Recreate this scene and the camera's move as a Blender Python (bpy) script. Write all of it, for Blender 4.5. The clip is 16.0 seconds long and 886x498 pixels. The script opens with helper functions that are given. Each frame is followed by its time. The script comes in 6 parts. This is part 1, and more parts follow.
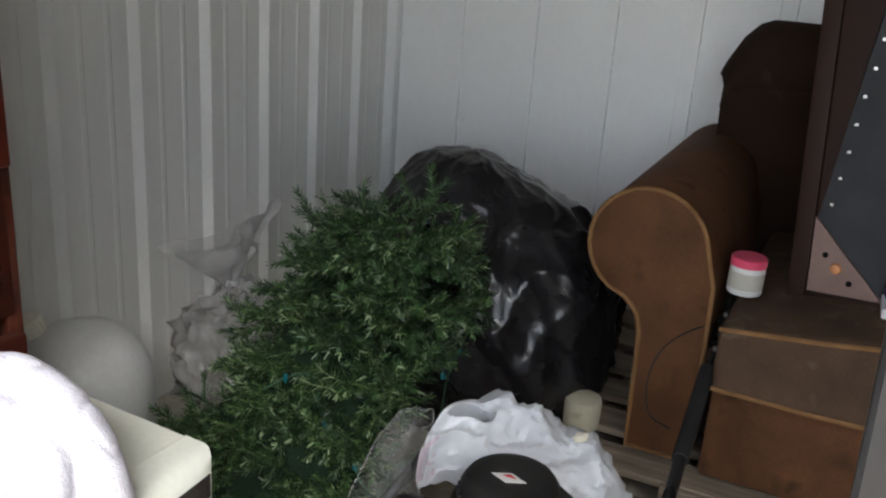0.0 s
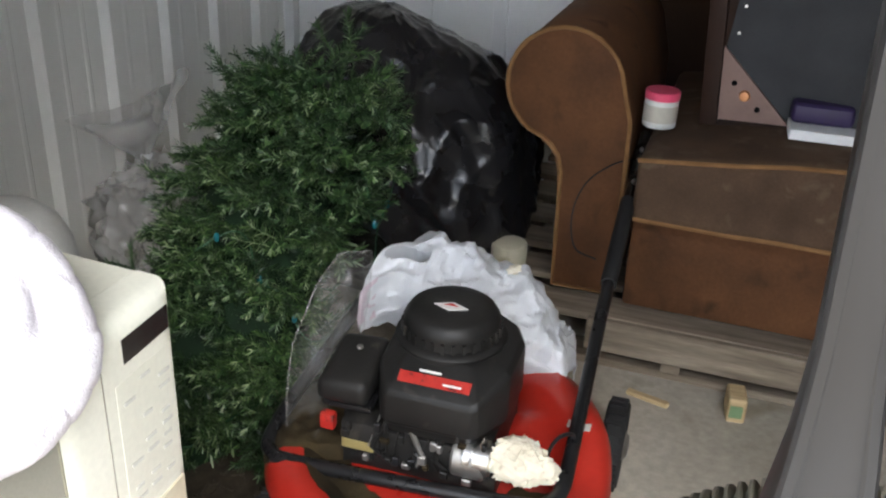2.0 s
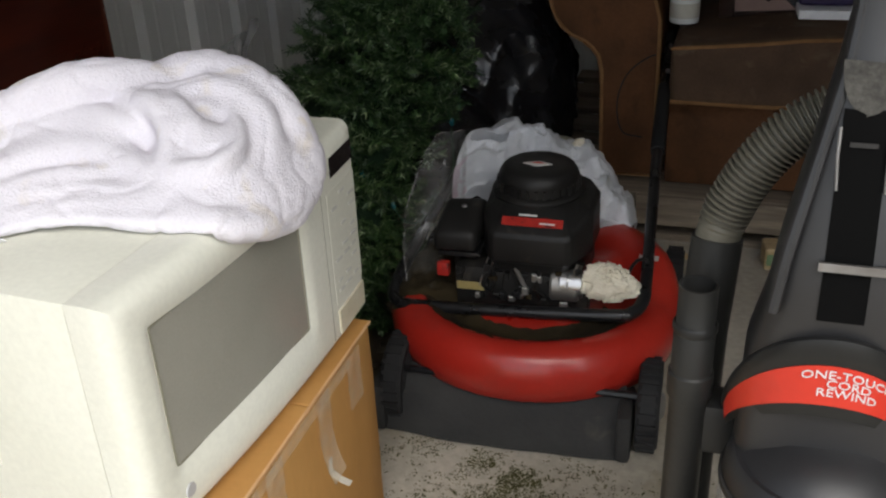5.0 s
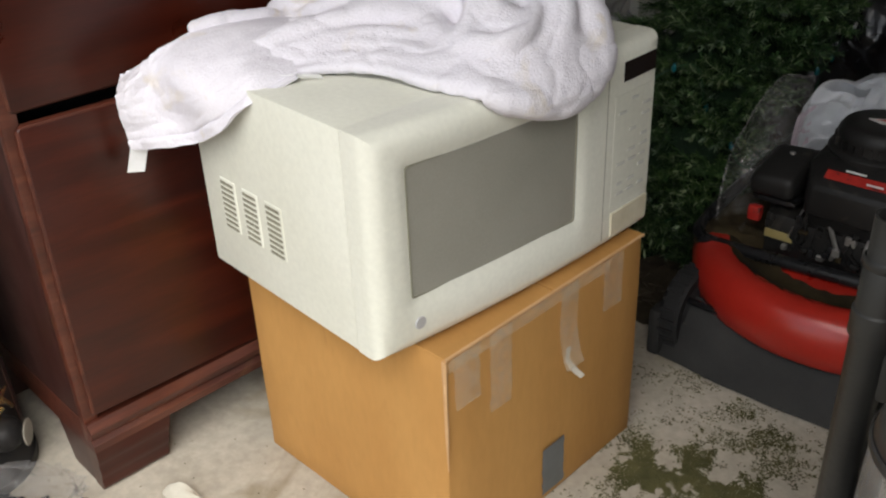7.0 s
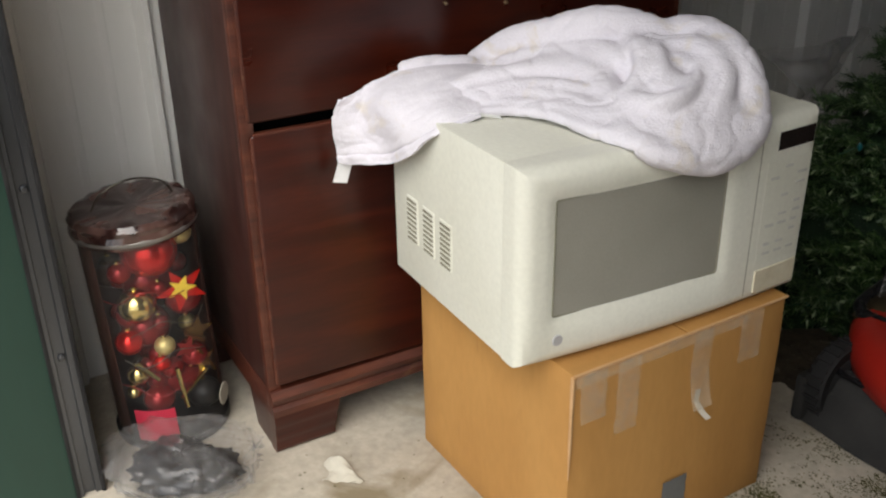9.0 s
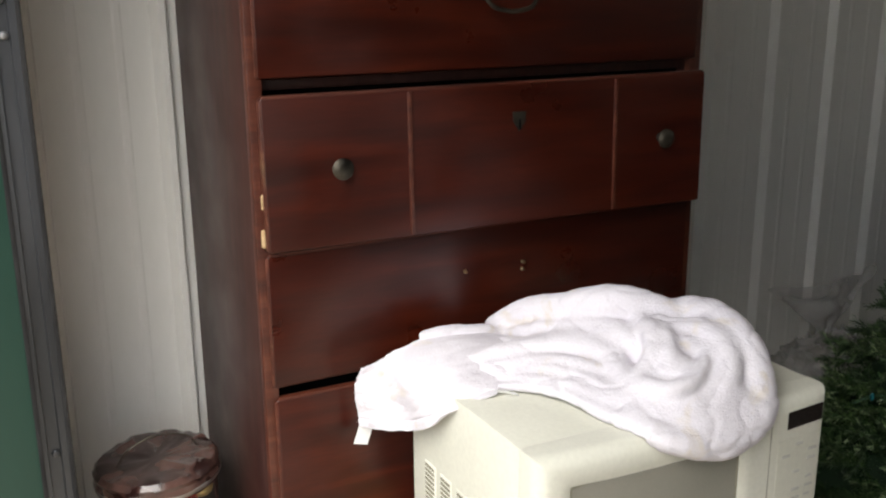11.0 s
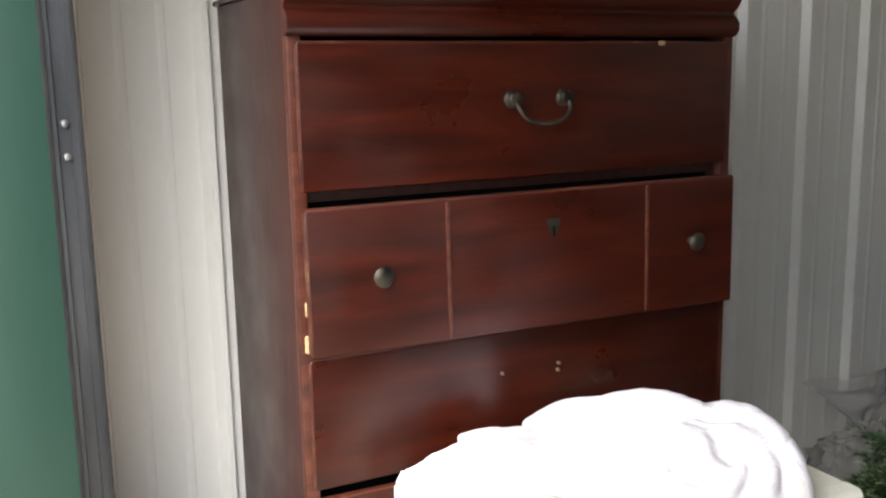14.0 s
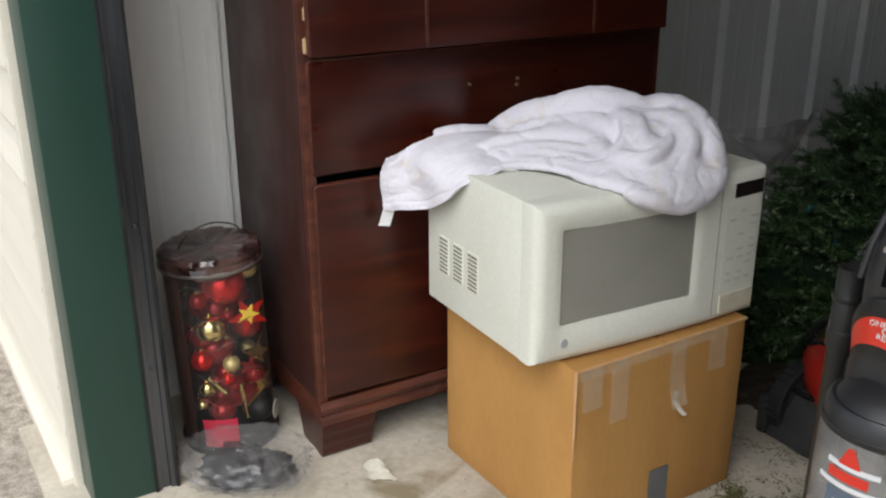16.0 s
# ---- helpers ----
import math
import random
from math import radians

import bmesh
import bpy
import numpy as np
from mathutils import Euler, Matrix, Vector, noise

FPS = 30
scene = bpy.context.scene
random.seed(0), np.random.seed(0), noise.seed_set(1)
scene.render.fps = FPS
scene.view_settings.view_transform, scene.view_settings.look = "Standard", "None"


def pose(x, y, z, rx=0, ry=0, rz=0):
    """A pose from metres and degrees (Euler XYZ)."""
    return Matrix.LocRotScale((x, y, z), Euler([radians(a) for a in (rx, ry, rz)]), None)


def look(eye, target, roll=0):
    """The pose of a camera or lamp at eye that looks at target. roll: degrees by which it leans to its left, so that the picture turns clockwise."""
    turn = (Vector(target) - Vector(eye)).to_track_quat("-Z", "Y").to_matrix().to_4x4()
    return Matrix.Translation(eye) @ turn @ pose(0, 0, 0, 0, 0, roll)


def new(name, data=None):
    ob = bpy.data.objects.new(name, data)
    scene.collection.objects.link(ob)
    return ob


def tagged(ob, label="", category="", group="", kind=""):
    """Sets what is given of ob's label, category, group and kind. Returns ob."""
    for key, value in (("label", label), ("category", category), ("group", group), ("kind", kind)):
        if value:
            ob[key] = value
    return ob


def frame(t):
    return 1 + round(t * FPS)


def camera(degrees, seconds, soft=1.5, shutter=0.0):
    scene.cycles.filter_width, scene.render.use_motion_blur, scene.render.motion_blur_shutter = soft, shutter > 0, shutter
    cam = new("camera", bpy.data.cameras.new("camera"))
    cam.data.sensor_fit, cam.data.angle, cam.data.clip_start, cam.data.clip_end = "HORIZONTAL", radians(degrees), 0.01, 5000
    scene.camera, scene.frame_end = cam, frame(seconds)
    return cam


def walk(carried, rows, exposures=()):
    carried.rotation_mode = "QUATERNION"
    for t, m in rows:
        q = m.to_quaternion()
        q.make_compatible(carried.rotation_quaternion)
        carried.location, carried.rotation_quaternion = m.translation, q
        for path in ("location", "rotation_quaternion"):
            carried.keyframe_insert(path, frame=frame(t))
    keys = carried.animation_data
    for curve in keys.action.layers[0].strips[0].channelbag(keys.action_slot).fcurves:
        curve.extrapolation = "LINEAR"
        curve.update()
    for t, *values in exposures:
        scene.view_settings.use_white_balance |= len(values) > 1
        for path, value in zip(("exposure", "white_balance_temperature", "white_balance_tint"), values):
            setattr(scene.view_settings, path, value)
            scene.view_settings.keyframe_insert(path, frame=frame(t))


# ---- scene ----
cam = camera(50.3, 16.0, soft=2.2)
PATH = [
    (0, (0.008, 0.008, 1.315), (-0.78, 1.716, 0.636), 4.1),
    (0.5, (-0.007, 0.026, 1.293), (-0.818, 1.717, 0.6), 3.0),
    (1, (-0.008, 0.012, 1.275), (-0.833, 1.665, 0.509), 1.3),
    (1.5, (-0.004, -0.004, 1.255), (-0.761, 1.654, 0.431), 0.5),
    (2, (-0.012, -0.05, 1.239), (-0.57, 1.655, 0.355), 2.6),
    (2.5, (0.013, -0.117, 1.237), (-0.559, 1.564, 0.316), 2.6),
    (3, (0.04, -0.21, 1.236), (-0.574, 1.451, 0.308), 2.4),
    (3.2, (0.043, -0.257, 1.233), (-0.636, 1.379, 0.305), 1.6),
    (5.3, (-0.059, -0.486, 1.188), (-0.609, 1.205, 0.272), -2.8),
    (5.5, (-0.041, -0.467, 1.195), (-0.706, 1.189, 0.293), -2.9),
    (6, (0.038, -0.404, 1.199), (-0.882, 1.121, 0.29), -0.7),
    (6.5, (0.066, -0.395, 1.169), (-1.077, 0.931, 0.203), -2.0),
    (7, (0.153, -0.474, 1.141), (-1.089, 0.753, 0.165), -2.3),
    (7.5, (0.263, -0.55, 1.152), (-0.988, 0.666, 0.174), -1.3),
    (8, (0.33, -0.546, 1.169), (-1.011, 0.55, 0.169), -0.8),
    (8.2, (0.341, -0.546, 1.174), (-1.057, 0.474, 0.172), -0.1),
    (10.3, (0.329, -0.503, 1.281), (-1.333, 0.413, 0.648), -0.2),
    (10.5, (0.33, -0.515, 1.312), (-1.335, 0.42, 0.717), -0.1),
    (11, (0.346, -0.534, 1.351), (-1.33, 0.43, 0.838), -0.5),
    (11.5, (0.344, -0.552, 1.4), (-1.338, 0.436, 0.957), -0.1),
    (12, (0.35, -0.562, 1.445), (-1.359, 0.43, 1.142), -0.7),
    (12.5, (0.366, -0.56, 1.468), (-1.352, 0.435, 1.228), -1.0),
    (13, (0.367, -0.554, 1.465), (-1.359, 0.423, 1.208), -1.0),
    (13.5, (0.357, -0.554, 1.456), (-1.38, 0.395, 1.172), -0.7),
    (14, (0.373, -0.564, 1.414), (-1.363, 0.363, 1.059), -1.1),
    (14.5, (0.443, -0.571, 1.364), (-1.325, 0.255, 0.926), -1.0),
    (15, (0.486, -0.642, 1.303), (-1.239, 0.181, 0.716), -0.9),
    (15.5, (0.54, -0.758, 1.265), (-1.095, 0.191, 0.611), -1.1),
    (16, (0.628, -0.814, 1.237), (-0.959, 0.184, 0.541), -0.2),
]
EXPOSURES = [(0.0, 2.2, 6300, 10), (0.5, 2.42, 6350, 10), (2.5, 2.42, 6300, 10), (3.0, 1.75, 6350, 10), (5.3, 0.76, 6500, 10), (6.0, 0.50, 6500, 10), (6.5, 0.77, 6500, 10), (7.0, 0.64, 6550, 10), (8.2, 0.54, 6600, 10), (10.3, 0.67, 6700, 10), (11.5, 1.42, 6700, 10), (12.0, 1.9, 6700, 10), (12.5, 2.2, 6600, 10), (13.0, 2.1, 6550, 10), (14.0, 1.9, 6500, 10), (14.5, 1.22, 6400, 10), (15.0, 0.47, 6300, 10), (16.0, 0.44, 6250, 10)]
walk(cam, [(t, look(eye, target, roll)) for t, eye, target, roll in PATH], EXPOSURES)

# ---- light: an overcast day outside the open door ----
world = bpy.data.worlds.new("sky")
scene.world = world
world.use_nodes = True
wn, wl = world.node_tree.nodes, world.node_tree.links
sky = wn.new("ShaderNodeTexSky")
sky.sky_type, sky.sun_disc = "NISHITA", False
sky.sun_elevation, sky.sun_rotation = radians(55), radians(135)
soft_sky = wn.new("ShaderNodeHueSaturation")
soft_sky.inputs["Saturation"].default_value = 0.35
wl.new(sky.outputs["Color"], soft_sky.inputs["Color"])
wl.new(soft_sky.outputs["Color"], wn["Background"].inputs["Color"])
wn["Background"].inputs["Strength"].default_value = 0.15
sun_data = bpy.data.lights.new("sun", "SUN")
sun_data.energy, sun_data.angle, sun_data.color = 2.9, radians(60), (1.0, 0.96, 0.9)
sun = new("sun", sun_data)
sun.matrix_world = look((5.2, -5.2, 10.6), (0.0, 0.0, 0.0))


# ---- materials ----
def nodes_of(name):
    m = bpy.data.materials.new(name)
    m.use_nodes = True
    return m, m.node_tree.nodes, m.node_tree.links, m.node_tree.nodes["Principled BSDF"]


def noise_node(n, l, scale, detail=5.0, stretch=(1, 1, 1), distortion=0.0):
    co, mp, nz = n.new("ShaderNodeTexCoord"), n.new("ShaderNodeMapping"), n.new("ShaderNodeTexNoise")
    mp.inputs["Scale"].default_value = stretch
    nz.inputs["Scale"].default_value, nz.inputs["Detail"].default_value = scale, detail
    nz.inputs["Distortion"].default_value = distortion
    mp.inputs["Location"].default_value = (0.37, 0.53, 0.71)
    info, shift = n.new("ShaderNodeObjectInfo"), n.new("ShaderNodeVectorMath")
    shift.operation = "MULTIPLY_ADD"
    shift.inputs[1].default_value = (7.3, 5.1, 3.7)
    l.new(info.outputs["Random"], shift.inputs[0])
    l.new(co.outputs["Object"], shift.inputs[2])
    l.new(shift.outputs["Vector"], mp.inputs["Vector"])
    l.new(mp.outputs["Vector"], nz.inputs["Vector"])
    return nz.outputs["Fac"]


def ramp(n, l, fac, stops):
    r = n.new("ShaderNodeValToRGB")
    while len(r.color_ramp.elements) < len(stops):
        r.color_ramp.elements.new(0.5)
    for e, (p, c) in zip(r.color_ramp.elements, stops):
        e.position, e.color = p, (*c, 1)
    l.new(fac, r.inputs["Fac"])
    return r.outputs["Color"]


def blend(n, l, fac, a, b, mode="MIX"):
    m = n.new("ShaderNodeMix")
    m.data_type, m.blend_type = "RGBA", mode
    if isinstance(fac, float):
        m.inputs[0].default_value = fac
    else:
        l.new(fac, m.inputs[0])
    for socket, v in ((m.inputs[6], a), (m.inputs[7], b)):
        if isinstance(v, tuple):
            socket.default_value = (*v, 1)
        else:
            l.new(v, socket)
    return m.outputs[2]


def bump(n, l, p, fac, strength, distance=0.002):
    b = n.new("ShaderNodeBump")
    b.inputs["Strength"].default_value, b.inputs["Distance"].default_value = strength, distance
    l.new(fac, b.inputs["Height"])
    old = p.inputs["Normal"].links
    if old:
        l.new(old[0].from_socket, b.inputs["Normal"])
    l.new(b.outputs["Normal"], p.inputs["Normal"])


def surface(name, dark, light, rough=0.5, scale=6.0, grain=90.0, relief=0.2, stretch=(1, 1, 1), metal=0.0, coat=0.0, spread=0.22, dirt=None, dirt_at=0.62, speck=0.93, spec=None):
    """Two tones in broad patches and fine grain, with a fine relief, and dirt patches where given."""
    m, n, l, p = nodes_of(name)
    broad, fine = noise_node(n, l, scale, 6.0, stretch), noise_node(n, l, grain, 3.0, stretch)
    c = ramp(n, l, broad, [(0.5 - spread, dark), (0.5 + spread, light)])
    shade = ramp(n, l, fine, [(0.3, (speck,) * 3), (0.7, (1.0, 1.0, 1.0))])
    c = blend(n, l, 1.0, c, shade, "MULTIPLY")
    if dirt:
        patch = noise_node(n, l, scale * 1.7, 8.0, stretch, 0.6)
        mask = ramp(n, l, patch, [(dirt_at, (0, 0, 0)), (dirt_at + 0.14, (1, 1, 1))])
        c = blend(n, l, mask, c, dirt)
    l.new(c, p.inputs["Base Color"])
    rr = ramp(n, l, broad, [(0.25, (max(rough - 0.08, 0.03),) * 3), (0.75, (min(rough + 0.1, 1),) * 3)])
    l.new(rr, p.inputs["Roughness"])
    p.inputs["Metallic"].default_value, p.inputs["Coat Weight"].default_value = metal, coat
    p.inputs["Specular IOR Level"].default_value = spec if spec is not None else (0.22 if rough >= 0.55 else 0.42)
    p.inputs["Coat Roughness"].default_value = 0.15
    bump(n, l, p, fine, relief)
    return m


def wood(name, dark, mid, light, rough, along=(12, 1, 12), coat=0.0, scale=3.2, worn=None, pore=0.72, swirl=0.25):
    m, n, l, p = nodes_of(name)
    broad = noise_node(n, l, scale, 5.0, along, swirl)
    fine = noise_node(n, l, scale * 9, 3.0, along, 0.1)
    c = ramp(n, l, broad, [(0.3, dark), (0.52, mid), (0.75, light)])
    c = blend(n, l, 0.75, c, ramp(n, l, fine, [(0.35, (pore,) * 3), (0.65, (1, 1, 1))]), "MULTIPLY")
    if worn:
        patch = noise_node(n, l, 4.5, 9.0, (1, 1, 1), 0.8)
        c = blend(n, l, ramp(n, l, patch, [(0.62, (0, 0, 0)), (0.75, (0.6, 0.6, 0.6))]), c, worn)
    l.new(c, p.inputs["Base Color"])
    smudge = noise_node(n, l, 5.0, 6.0)
    l.new(ramp(n, l, smudge, [(0.3, (max(rough - 0.1, 0.05),) * 3), (0.7, (min(rough + 0.18, 1),) * 3)]), p.inputs["Roughness"])
    p.inputs["Coat Weight"].default_value, p.inputs["Coat Roughness"].default_value = coat, 0.22
    bump(n, l, p, fine, 0.03, 0.0006)
    return m


def clear_film(name, tint, share, rough=0.12, wrinkle=18.0, detail=5.0, depth=0.006):
    """Thin clear plastic: mostly seen through, with glossy creases."""
    m, n, l, p = nodes_of(name)
    p.inputs["Base Color"].default_value = (*tint, 1)
    p.inputs["Roughness"].default_value = rough
    crease = noise_node(n, l, wrinkle, detail, (1, 1, 1), 1.2)
    l.new(ramp(n, l, crease, [(0.35, (share * 0.6,) * 3), (0.7, (min(share * 1.6, 1),) * 3)]), p.inputs["Alpha"])
    bump(n, l, p, crease, 0.7, depth)
    return m


CONCRETE = surface("concrete", (0.38, 0.34, 0.27), (0.58, 0.53, 0.44), 0.85, 3.0, 60, 0.5, dirt=(0.24, 0.20, 0.13), dirt_at=0.57, speck=0.8)
GRAVEL = surface("gravel", (0.20, 0.172, 0.137), (0.46, 0.41, 0.345), 0.9, 40, 160, 0.9, speck=0.7)
STEEL_WALL = surface("painted_wall_steel", (0.78, 0.77, 0.73), (0.86, 0.85, 0.81), 0.42, 2.0, 70, 0.02, (1, 1, 0.3), dirt=(0.75, 0.73, 0.68), dirt_at=0.66, speck=0.975)
BACK_STEEL = surface("white_wall_steel", (0.82, 0.82, 0.80), (0.88, 0.88, 0.86), 0.45, 2.0, 70, 0.02, (1, 1, 0.3), speck=0.98, dirt=(0.66, 0.65, 0.61), dirt_at=0.68)
# Dark tone for unseen surfaces, chosen to cut reflections and bounce light.
DARKENED_STEEL = surface("darkened_steel", (0.16, 0.15, 0.14), (0.24, 0.23, 0.21), 0.6, 2.0, 70, 0.05, (1, 1, 0.15))
GREEN_TRIM = surface("green_trim_paint", (0.017, 0.050, 0.036), (0.024, 0.064, 0.048), 0.4, 3, 80, 0.08, (1, 1, 0.2), dirt=(0.035, 0.085, 0.06), dirt_at=0.7)
GALVANISED = surface("weathered_steel", (0.075, 0.079, 0.087), (0.165, 0.172, 0.185), 0.36, 9, 120, 0.1, (1, 1, 0.2), metal=0.85)
DARK_RUBBER = surface("black_rubber", (0.012, 0.012, 0.013), (0.03, 0.03, 0.03), 0.7, 12, 90, 0.3)
SIDING = surface("cream_vinyl", (0.62, 0.58, 0.48), (0.72, 0.68, 0.58), 0.5, 4, 60, 0.15, (0.2, 1, 1))
CHERRY = wood("cherry_veneer", (0.025, 0.0035, 0.0016), (0.045, 0.0060, 0.0022), (0.071, 0.0105, 0.0036), 0.34, (8, 1.0, 8), 0.15, pore=0.82, swirl=0.5)
CHERRY_SIDE = wood("cherry_side", (0.034, 0.012, 0.0095), (0.050, 0.0175, 0.0138), (0.064, 0.0235, 0.0185), 0.42, (12, 12, 0.9), 0.2)
CHERRY_EDGE = wood("cherry_edge", (0.05, 0.012, 0.0065), (0.09, 0.022, 0.011), (0.14, 0.042, 0.022), 0.45, (8, 1, 8), 0.2, 5.0, worn=(0.5, 0.32, 0.16))
RAW_WOOD = wood("raw_drawer_wood", (0.4, 0.27, 0.13), (0.55, 0.38, 0.2), (0.68, 0.5, 0.3), 0.75, (12, 1, 12))
BRASS = surface("aged_brass", (0.04, 0.037, 0.031), (0.13, 0.115, 0.09), 0.48, 30, 140, 0.2, metal=0.9)
BRIGHT_BRASS = surface("bright_screw", (0.55, 0.42, 0.22), (0.8, 0.65, 0.4), 0.3, 30, 140, 0.1, metal=1.0)
# Near-black that puts the shade of hollows and holes into the colour.
HOLLOW_BLACK = surface("hollow_shade_black", (0.003, 0.003, 0.003), (0.006, 0.006, 0.006), 0.9, spec=0.05)
MICRO = surface("cream_enamel", (0.68, 0.68, 0.58), (0.76, 0.76, 0.67), 0.42, 3, 130, 0.03, dirt=(0.5, 0.45, 0.3), dirt_at=0.72)
MICRO_DOOR = surface("cream_plastic", (0.70, 0.70, 0.60), (0.77, 0.77, 0.68), 0.34, 4, 130, 0.02, dirt=(0.52, 0.48, 0.34), dirt_at=0.74)
DOOR_WINDOW = surface("grey_door_window", (0.27, 0.262, 0.222), (0.345, 0.333, 0.285), 0.22, 4, 300, 0.05)
DISPLAY = surface("black_display", (0.01, 0.008, 0.008), (0.02, 0.016, 0.016), 0.2)
GREY_PRINT = surface("grey_print", (0.42, 0.42, 0.42), (0.5, 0.5, 0.5), 0.5)
FADED = surface("faded_print", (0.52, 0.52, 0.48), (0.6, 0.6, 0.55), 0.5)
SLOT = surface("vent_slot", (0.2, 0.19, 0.14), (0.28, 0.27, 0.2), 0.7)
TOWEL = surface("white_terry", (0.70, 0.675, 0.73), (0.80, 0.775, 0.825), 0.95, 9, 300, 0.8, dirt=(0.68, 0.62, 0.55), dirt_at=0.60)
TOWEL_TAG = surface("towel_tag", (0.75, 0.75, 0.75), (0.85, 0.85, 0.85), 0.7)
CARDBOARD = surface("cardboard", (0.40, 0.20, 0.058), (0.50, 0.27, 0.085), 0.7, 5, 90, 0.15, (1, 1, 0.35), dirt=(0.33, 0.16, 0.05), dirt_at=0.66)
CARD_EDGE = surface("worn_cardboard", (0.5, 0.29, 0.13), (0.6, 0.38, 0.2), 0.8, 20, 150, 0.3)
PACK_TAPE = clear_film("packing_tape", (0.80, 0.68, 0.50), 0.14, 0.2, 30, 3.0, 0.003)
DUCT_TAPE = surface("grey_tape", (0.10, 0.105, 0.10), (0.16, 0.165, 0.16), 0.5, 20)
BLACK_BAG = surface("black_bin_liner", (0.006, 0.006, 0.007), (0.016, 0.016, 0.018), 0.25, 9, 60, 0.15, spread=0.3, spec=0.6, dirt=(0.07, 0.07, 0.075), dirt_at=0.66)
bag_n, bag_l = BLACK_BAG.node_tree.nodes, BLACK_BAG.node_tree.links
bump(bag_n, bag_l, bag_n["Principled BSDF"], noise_node(bag_n, bag_l, 11.0, 4.0, (1, 1, 0.6), 0.8), 0.4, 0.012)
WHITE_BAG = surface("white_carrier_bag", (0.58, 0.595, 0.62), (0.69, 0.705, 0.73), 0.36, 8, 60, 0.35)
CLEAR_BAG = clear_film("clear_bag_film", (0.50, 0.49, 0.47), 0.5, 0.2, 6, 2.5)
CLEAR_WRAP = clear_film("clear_wrap_film", (0.30, 0.30, 0.285), 0.20, 0.09, 7, 1.0, 0.020)
RIM_FILM = clear_film("clear_rim", (0.38, 0.37, 0.36), 0.4, 0.15, 8)
JUG = surface("milky_plastic", (0.62, 0.62, 0.60), (0.74, 0.74, 0.72), 0.4, 4, 80, 0.05)
CAP = surface("ivory_cap", (0.8, 0.78, 0.64), (0.88, 0.86, 0.74), 0.45)
SUEDE = surface("brown_suede", (0.073, 0.031, 0.0132), (0.142, 0.061, 0.026), 0.8, 7, 120, 0.5, dirt=(0.056, 0.025, 0.0115), dirt_at=0.6, speck=0.85)
CREAM_TUB = surface("yellowed_plastic", (0.50, 0.46, 0.33), (0.60, 0.56, 0.42), 0.5, 8, 80, 0.1, dirt=(0.36, 0.32, 0.21), dirt_at=0.6)
# Backrest colour, darker than the arm suede.
SUEDE_BACK = surface("dark_back_suede", (0.015, 0.0072, 0.004), (0.029, 0.0145, 0.0075), 0.9, 4, 200, 0.35, dirt=(0.045, 0.027, 0.016), dirt_at=0.6)
SUEDE_DARK = surface("brown_seat_suede", (0.060, 0.035, 0.021), (0.108, 0.066, 0.041), 0.85, 9, 200, 0.5, dirt=(0.115, 0.083, 0.056), dirt_at=0.56, speck=0.85)
PIPING = surface("tan_piping", (0.17, 0.085, 0.032), (0.27, 0.145, 0.06), 0.65, 20)
DUST_COVER = surface("black_dust_cover", (0.030, 0.031, 0.034), (0.052, 0.053, 0.057), 0.8, 8, 260, 0.4)
DARK_LEATHER = surface("dark_brown_hide", (0.016, 0.007, 0.0045), (0.032, 0.014, 0.008), 0.6, 8, 120, 0.25)
BRACKET = surface("bare_corner_block", (0.20, 0.13, 0.11), (0.28, 0.19, 0.16), 0.6, 8)
STAPLE = surface("staple_steel", (0.5, 0.5, 0.5), (0.7, 0.7, 0.7), 0.3, metal=1.0)
COPPER = surface("copper_nut", (0.5, 0.22, 0.1), (0.65, 0.33, 0.17), 0.35, metal=0.6)
PALLET_WOOD = wood("weathered_pallet", (0.15, 0.115, 0.08), (0.25, 0.20, 0.145), (0.36, 0.30, 0.22), 0.85, (1, 12, 12))
LUMBER = wood("split_wood", (0.45, 0.32, 0.16), (0.6, 0.45, 0.25), (0.7, 0.55, 0.34), 0.8, (1, 12, 12))
RED_DECK = surface("red_deck_paint", (0.36, 0.018, 0.011), (0.48, 0.03, 0.018), 0.33, 5, 90, 0.08, coat=0.3, dirt=(0.2, 0.03, 0.02), dirt_at=0.66)
GRASSY = surface("caked_clippings", (0.014, 0.010, 0.005), (0.045, 0.032, 0.014), 0.95, 18, 120, 0.9)
BLACK_PLASTIC = surface("black_engine_plastic", (0.009, 0.009, 0.009), (0.02, 0.019, 0.018), 0.42, 9, 160, 0.25, dirt=(0.045, 0.04, 0.034), dirt_at=0.6, spec=0.25)
GREY_FLAP = surface("grey_rear_flap", (0.028, 0.028, 0.028), (0.05, 0.049, 0.047), 0.6, 8, 120, 0.25, dirt=(0.08, 0.073, 0.062), dirt_at=0.66, spec=0.1)
BLACK_TUBE = surface("black_painted_tube", (0.008, 0.008, 0.009), (0.016, 0.016, 0.017), 0.28, 10, 120, 0.1)
ALLOY = surface("dull_alloy", (0.22, 0.21, 0.2), (0.4, 0.39, 0.37), 0.42, 18, 120, 0.3, metal=0.8)
DECAL_RED = surface("red_decal", (0.34, 0.018, 0.014), (0.46, 0.03, 0.02), 0.4, 40, 120, 0.1, dirt=(0.02, 0.018, 0.017), dirt_at=0.56)
DECAL_WHITE = surface("white_decal", (0.6, 0.59, 0.56), (0.72, 0.71, 0.68), 0.4)
RAG = surface("cream_rag", (0.66, 0.60, 0.46), (0.80, 0.75, 0.62), 0.9, 25, 140, 0.8)
